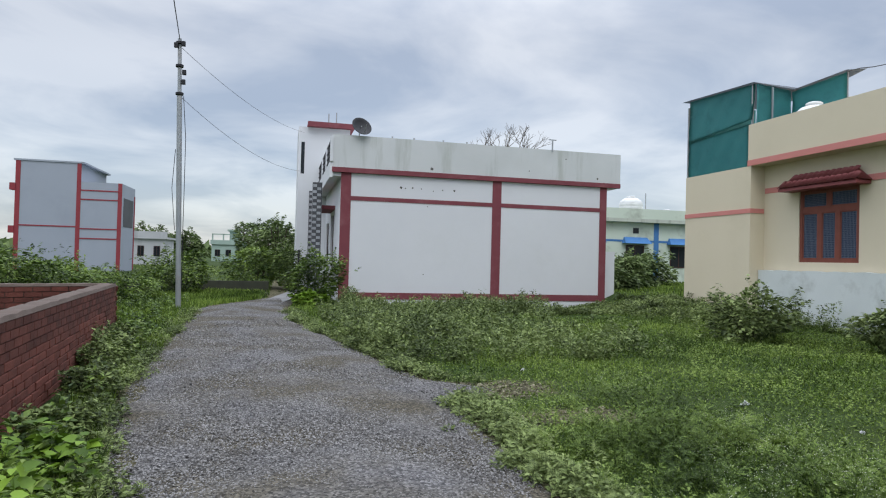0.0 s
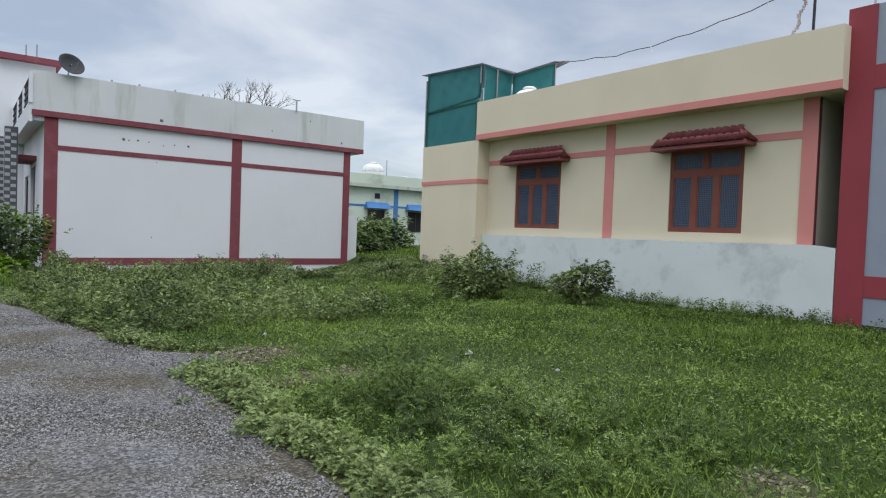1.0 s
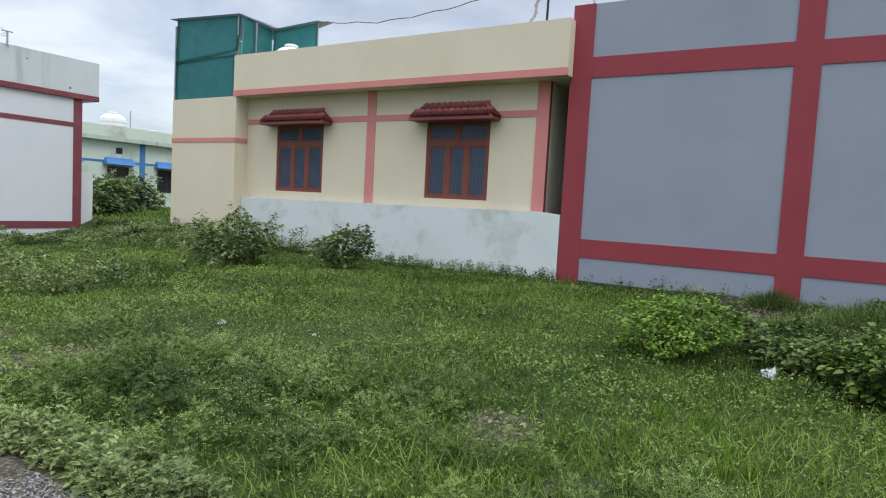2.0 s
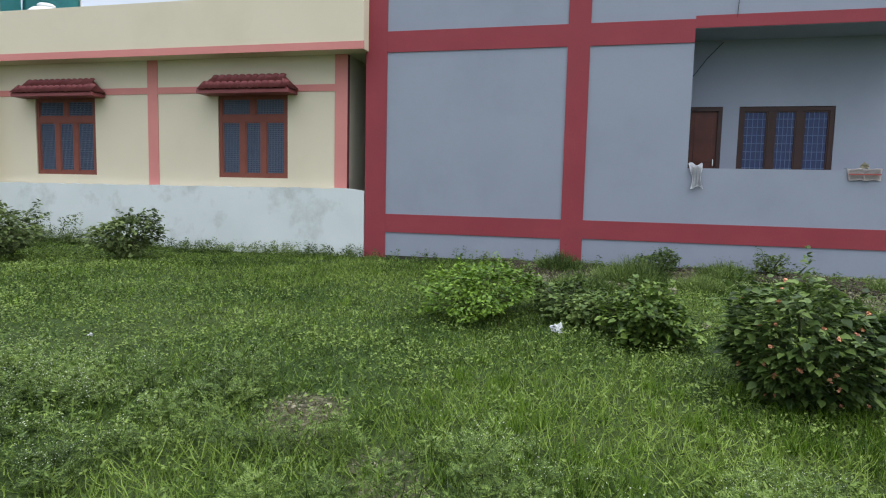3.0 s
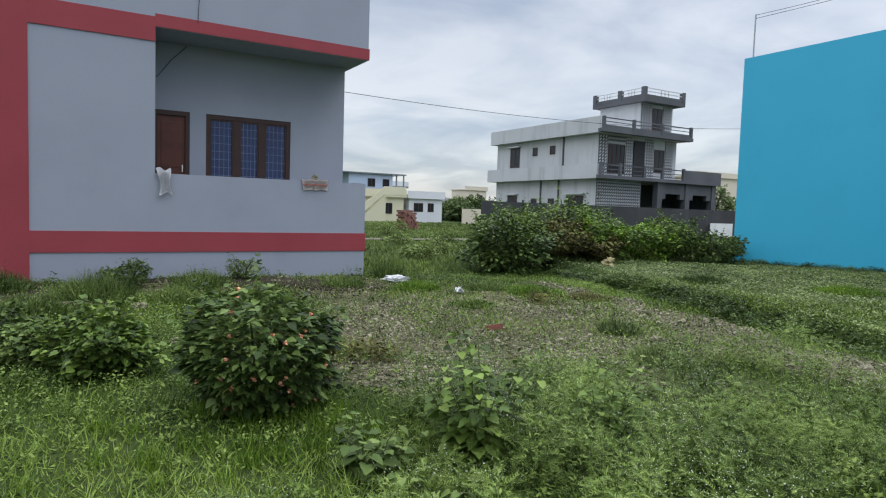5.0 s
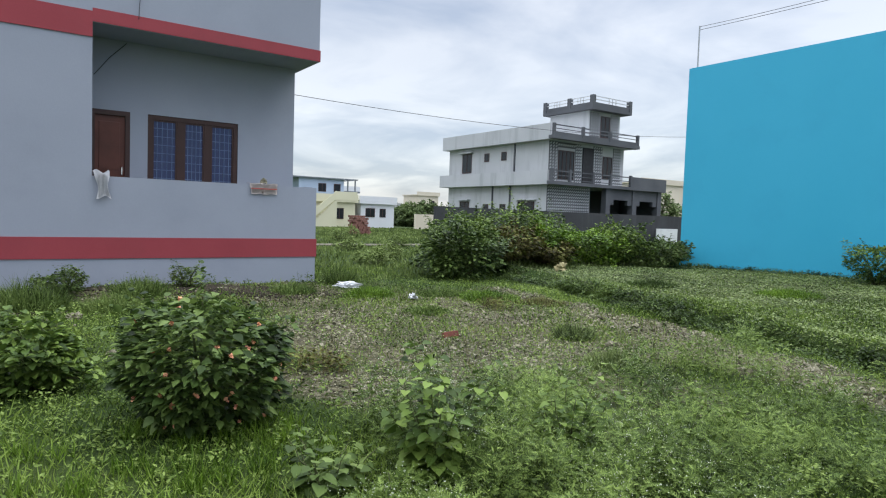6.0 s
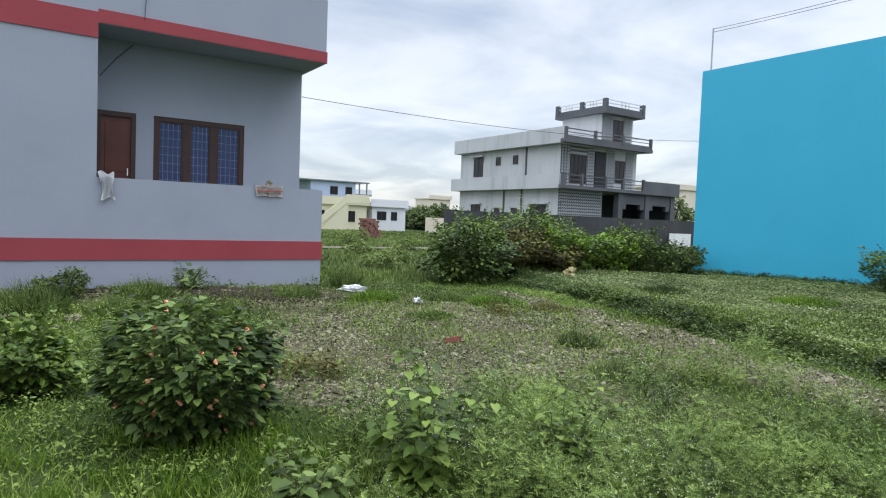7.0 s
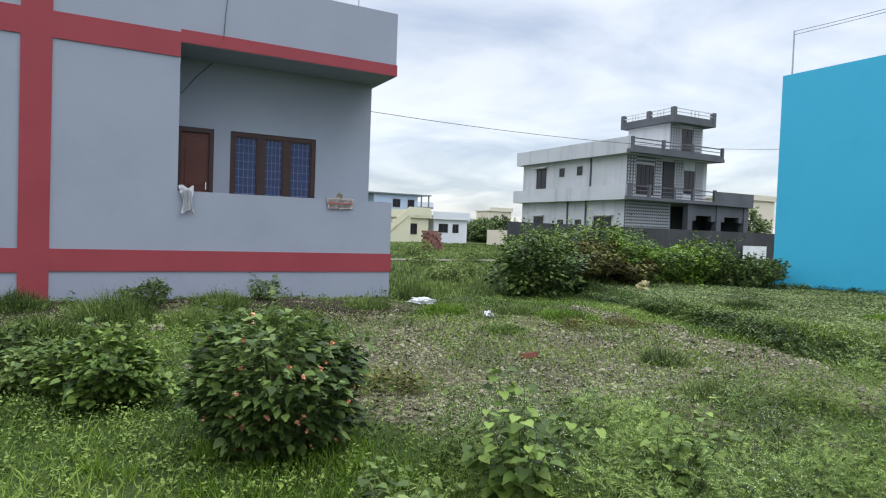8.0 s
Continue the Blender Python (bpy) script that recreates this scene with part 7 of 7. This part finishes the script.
def shrubs():
    shrub("shrub", 9.3, 11.0, 1.05, 0.9, 1.12, 2300, 0.10, HERB, "rounded green shrub in the grass before the cream house", seed=21, lumps=14, rough=0.42)
    shrub("shrub", 10.6, 9.1, 0.72, 0.65, 1.0, 1500, 0.10, HERB, "smaller green shrub beside the low whitewashed wall", seed=22, lumps=12, rough=0.42)
    shrub("flowering_shrub", 5.17, -1.5, 0.60, 0.58, 0.97, 3300, 0.078, DARKLEAF, "dark green flowering shrub with salmon flower heads", flowers=30, seed=23, lumps=16, lift=0.05, rough=0.25)
    shrub("shrub", 6.75, -0.6, 0.55, 0.52, 0.58, 1700, 0.072, MIDLEAF, "low broad-leaved shrub beside the flowering one", broad=True, seed=24, lumps=12, rough=0.4)
    shrub("shrub", 7.5, 0.1, 0.5, 0.45, 0.42, 1100, 0.065, WEED, "low broad-leaved shrub beside the flowering one", broad=True, seed=34, lumps=6)
    shrub("shrub", 7.5, 1.35, 0.9, 0.7, 0.66, 4200, 0.055, BRIGHT, "bright yellow-green leafy shrub before the grey house", seed=25, lumps=14, rough=0.42)
    for i, (x, y, n, h, leaf, spread) in enumerate(((3.62, -2.42, 14, 0.76, 0.11, 0.33), (3.95, -2.75, 6, 0.48, 0.09, 0.22), (3.42, -3.3, 9, 0.58, 0.10, 0.26), (3.8, -1.82, 9, 0.32, 0.11, 0.32), (3.35, -2.0, 4, 0.24, 0.09, 0.25),
                                                   (4.2, -4.0, 4, 0.38, 0.07, 0.2), (3.0, -3.9, 4, 0.42, 0.07, 0.2), (4.35, -1.95, 3, 0.26, 0.08, 0.2))):
        tall_weed(x, y, n, h, leaf, spread, WEED if i > 2 else MIDLEAF, "upright weed with broad heart-shaped leaves beside the lane" if h > 0.35 else "low weed with pale broad leaves beside the lane", 126 + i)
    shrub("shrub", 12.3, -1.1, 0.6, 0.4, 0.42, 1500, 0.05, WEED, "small weed bush at the foot of the grey wall", seed=30, lumps=12, rough=0.45)
    shrub("shrub", 12.45, -3.0, 0.3, 0.25, 0.46, 700, 0.045, WEED, "small weed bush at the foot of the grey wall", seed=31, lumps=9, rough=0.45)
    shrub("shrub", 8.3, 0.4, 0.5, 0.5, 0.4, 600, 0.08, WEED, "low weedy bush in the grass", seed=32, lumps=6)
    # weed tufts on the soil bank and the gravel
    for i, (x, y, r, h, mat) in enumerate(((12.1, -2.2, 0.42, 0.30, WEED), (11.4, -0.6, 0.55, 0.40, WEED), (10.9, -1.6, 0.4, 0.28, WEED), (12.2, 0.7, 0.4, 0.32, WEED), (11.7, -4.7, 0.38, 0.22, WEED), (11.0, -5.9, 0.45, 0.2, BRIGHT),
                                           (9.9, -7.9, 0.55, 0.16, BRIGHT), (8.9, -8.3, 0.42, 0.14, DRY), (12.9, -6.2, 0.3, 0.4, WEED), (10.7, -7.3, 0.4, 0.15, WEED), (9.0, -5.9, 0.35, 0.12, WEED), (5.0, -5.6, 0.28, 0.22, HERB), (6.3, -6.4, 0.25, 0.2, HERB), (10.0, 0.2, 0.5, 0.3, WEED), (9.2, -11.8, 0.5, 0.16, WEED), (7.0, -13.2, 0.6, 0.16, BRIGHT))):
        weed_tuft(x, y, r, h, mat)
    # hedge before the cyan house's plot
    g = "overgrown hedge bushes"
    for i, (x, y, rx, h, n, m) in enumerate(((13.4, -9.75, 1.2, 1.42, 3600, DARKLEAF), (14.6, -10.6, 1.1, 1.75, 2600, MIDLEAF), (15.6, -11.2, 1.0, 1.8, 2000, MIDLEAF), (14.2, -11.9, 1.0, 1.25, 2000, BROWNLEAF),
                                             (15.5, -13.6, 1.3, 1.85, 2600, MIDLEAF), (14.6, -13.8, 1.1, 1.35, 2200, BRIGHT), (14.1, -13.4, 0.8, 0.8, 1200, BROWNLEAF), (14.2, -15.4, 1.2, 1.4, 2200, BRIGHT), (14.0, -16.6, 1.2, 1.45, 2200, MIDLEAF),
                                             (13.6, -17.9, 1.1, 1.05, 1800, WEED), (13.9, -18.9, 0.9, 0.85, 1400, WEED), (16.5, -15.5, 1.4, 1.7, 1800, MIDLEAF))):
        shrub("shrub", x, y, rx * (0.85 if i % 3 else 1.05), rx, h * (1.0, 0.92, 0.98, 0.9)[i % 4], int(n * 1.3), 0.11, m, {0: "dark dense hedge bush on the plot's edge"}.get(i, "overgrown hedge bush in front of the boundary wall"), seed=40 + i, lumps=15, group=g, rough=0.42)
    # field bushes take the pale field tone, which paints haze over them
    for i, (x, y, h) in enumerate(((17.5, -9.5, 0.7), (19.5, -11, 0.8), (21, -8.5, 0.6), (18.5, -12.5, 0.9), (24, -12, 0.7), (32, -15.2, 1.0), (35, -17.5, 1.1), (38, -15.5, 0.9), (25.5, -15, 0.8))):
        shrub("shrub", x, y, 0.6, 0.6, h * 0.7, 500, 0.13, FIELD, "small bush standing in the open field", seed=70 + i, lumps=6, group="field bushes")
    for i, (x, y, r, h) in enumerate(((-2.35, 9.6, 0.38, 0.62), (-2.2, 8.6, 0.34, 0.55), (-1.95, 7.2, 0.32, 0.45), (-2.5, 11.0, 0.35, 0.5), (-1.75, 5.6, 0.3, 0.4))):
        shrub("shrub", x, y, r, r, h * 0.8, 1100, 0.055, HERB, "weedy bush growing against the brick wall", seed=140 + i, lumps=6, group="bushes along the brick wall")
    shrub("shrub", -4.2, 26.0, 1.2, 0.7, 1.0, 1200, 0.14, MIDLEAF, "low bush before the mossy wall", seed=150, lumps=7)
    shrub("shrub", 7.5, -18.6, 0.75, 0.7, 1.15, 2200, 0.085, MIDLEAF, "green bush before the cyan wall", flowers=4, seed=60, lumps=7)
    shrub("shrub", 6.2, -17.6, 0.6, 0.6, 1.3, 1500, 0.085, WEED, "green bush before the cyan wall", flowers=4, seed=61, lumps=7)
    # by the white house and the end of the lane
    shrub("shrub", 0.95, 20.3, 1.0, 0.85, 1.75, 3200, 0.11, MIDLEAF, "dark bush at the corner of the white house", seed=62, lumps=9)
    shrub("shrub", 0.7, 19.2, 0.5, 0.4, 0.5, 500, 0.14, BRIGHT, "yellow-green leafy plant at the corner of the white house", broad=True, seed=63, lumps=5)
    shrub("shrub", -3.6, 24.5, 1.3, 1.0, 1.7, 1800, 0.16, MIDLEAF, "bush beside the low wall at the end of the lane", seed=64, lumps=8)
    shrub("shrub", -1.2, 30.0, 1.6, 1.4, 2.2, 2000, 0.2, MIDLEAF, "bush at the end of the lane", seed=65, lumps=8)
    shrub("shrub", 0.2, 28.6, 0.9, 0.9, 2.0, 1200, 0.17, WEED, "bush beside the white house's gate", seed=66, lumps=8)
    for i, (x, y, r, h) in enumerate(((-6.3, 15.2, 1.3, 1.85), (-5.0, 15.8, 1.2, 1.3), (-7.9, 16.5, 1.6, 2.0), (-6.0, 18.5, 1.5, 1.35), (-9.5, 15.0, 1.6, 2.2), (-5.0, 21.5, 1.4, 1.0), (-8, 24, 1.8, 1.4), (-11, 22, 2.0, 1.6))):
        shrub("shrub", x, y, r, r, h, 3000, 0.12, MIDLEAF, "broad green bush behind the brick enclosure", seed=80 + i, lumps=9, group="bushes behind the brick wall")
    for i, (x, y, h, r) in enumerate(((-0.4, 41, 3.7, 1.9), (-1.6, 47, 4.3, 2.2), (-19, 100, 5.5, 4.0), (-12.6, 92, 4.6, 2.3), (-30, 60, 4.5, 4), (-24, 44, 2.4, 3), (-19, 44, 1.8, 2.2),
                                     (82, -50, 3.4, 2.6), (78, -46, 2.8, 2.6), (86, -57, 3.8, 3.2), (72, -44.5, 2.5, 1.8), (53, -71, 6.0, 3.0), (100, -52, 4.5, 4), (96, -45, 4.2, 4), (14.5, 30, 1.9, 1.6), (17, 31, 1.9, 1.8), (19.5, 32, 2.2, 2.0), (16, 27.5, 1.8, 1.5), (14.2, 25.5, 1.5, 1.3))):
        tree(x, y, h, r, 100 + i, "leafy green tree in the distance", leaves=2600, leaf=0.16 + 0.004 * math.hypot(x, y), mat=FARLEAF, group="distant trees")
    bare_tree()


def far_woods():
    n = 26000
    a = rs.uniform(0, 2 * np.pi, n)
    r = rs.uniform(190, 420, n)
    hh = 3.4 * (0.45 + 0.4 * wob(np.cos(a) * 30, np.sin(a) * 30, 0.9, 2.0) + 0.25 * wob(np.cos(a) * 30, np.sin(a) * 30, 3.7, 1.0))
    p = np.stack([r * np.cos(a), r * np.sin(a), np.clip(hh, 0.8, 9) * rs.uniform(0.0, 1, n)], 1)
    stuff("far_woods", [scatter(LEAF_V, LEAF_F, p, heading(n, -60, 60), rs.uniform(3, 6, n))], FARLEAF, "distant belt of trees along the horizon", "woods")


def gravel():
    n = 420
    x = np.concatenate([rs.uniform(9.6, 12.9, n), rs.uniform(11.9, 12.95, n)])
    y = np.concatenate([rs.normal(0.6, 0.9, n), rs.uniform(-5.9, 2.0, n)])
    p = np.stack([x, y, ground_z(x, y) + 0.01], 1)
    s = rs.uniform(0.01, 0.032, len(x)) * rs.choice([1, 1, 1, 1.4, 1.9], len(x))
    stuff("rubble", [scatter(PEB_V, PEB_F, p, heading(len(p), -20, 20), s, s * rs.uniform(0.6, 1, len(s)))], STONE_BROWN, "scattered rubble along the foot of the grey house", "rubble")
    m = 34000
    x = 12.98 - np.abs(rs.normal(0, 0.75, m))
    y = rs.uniform(-5.9, 2.2, m)
    k = (wob(x, y, 1.4, 3.0) > -0.25) & (x > 10.4)
    x, y = x[k], y[k]
    p = np.stack([x, y, ground_z(x, y) + 0.012], 1)
    stuff("soil_clods", [scatter(PEB_V, PEB_F, p, heading(len(p), -20, 20), rs.uniform(0.01, 0.03, len(p)))], SOIL, "dark crumbly soil along the foot of the grey house", "soil")
    y = rs.uniform(2.2, 16, 75000)
    y = 2.2 + (y - 2.2) * rs.uniform(0.15, 1, len(y))
    l, r = road_edges(y)
    x = l + (r - l) * rs.uniform(0.01, 0.99, len(y))
    p = np.stack([x, y, road_z(x, y) + 0.002], 1)
    s = rs.uniform(0.0035, 0.0095, len(y)) * (1 + 0.05 * y)
    stuff("road_gravel", [scatter(PEB_V, PEB_F[:8], p, heading(len(p), -20, 20), s, s * rs.uniform(0.6, 1, len(s)))], STONE_GREY, "loose crushed grey stones on the lane", "gravel")
    p = spots(230000, 1.8, 13, -10.5, 8.5, lambda x, y: np.clip(bare(x, y) * 1.5 - 0.45, 0, 1) * np.clip(0.5 + 0.7 * wob(x, y, 1.9, 5.0), 0.1, 1) * smooth(12.2, 10.6, x))
    p[:, 2] += 0.012
    s = rs.uniform(0.005, 0.014, len(p)) * rs.choice([1] * 18 + [1.5] * 5 + [2.2] * 2 + [2.9], len(p)) * (0.8 + 0.05 * dist_of(p))
    stuff("plot_gravel", [scatter(PEB_V, PEB_F[:8], p, heading(len(p), -20, 20), s, s * rs.uniform(0.6, 1, len(s)))], STONE_BROWN, "brown and grey gravel on the bare ground", "gravel")


lawn()
weeds()
shrubs()
far_woods()
gravel()
brick_enclosure()
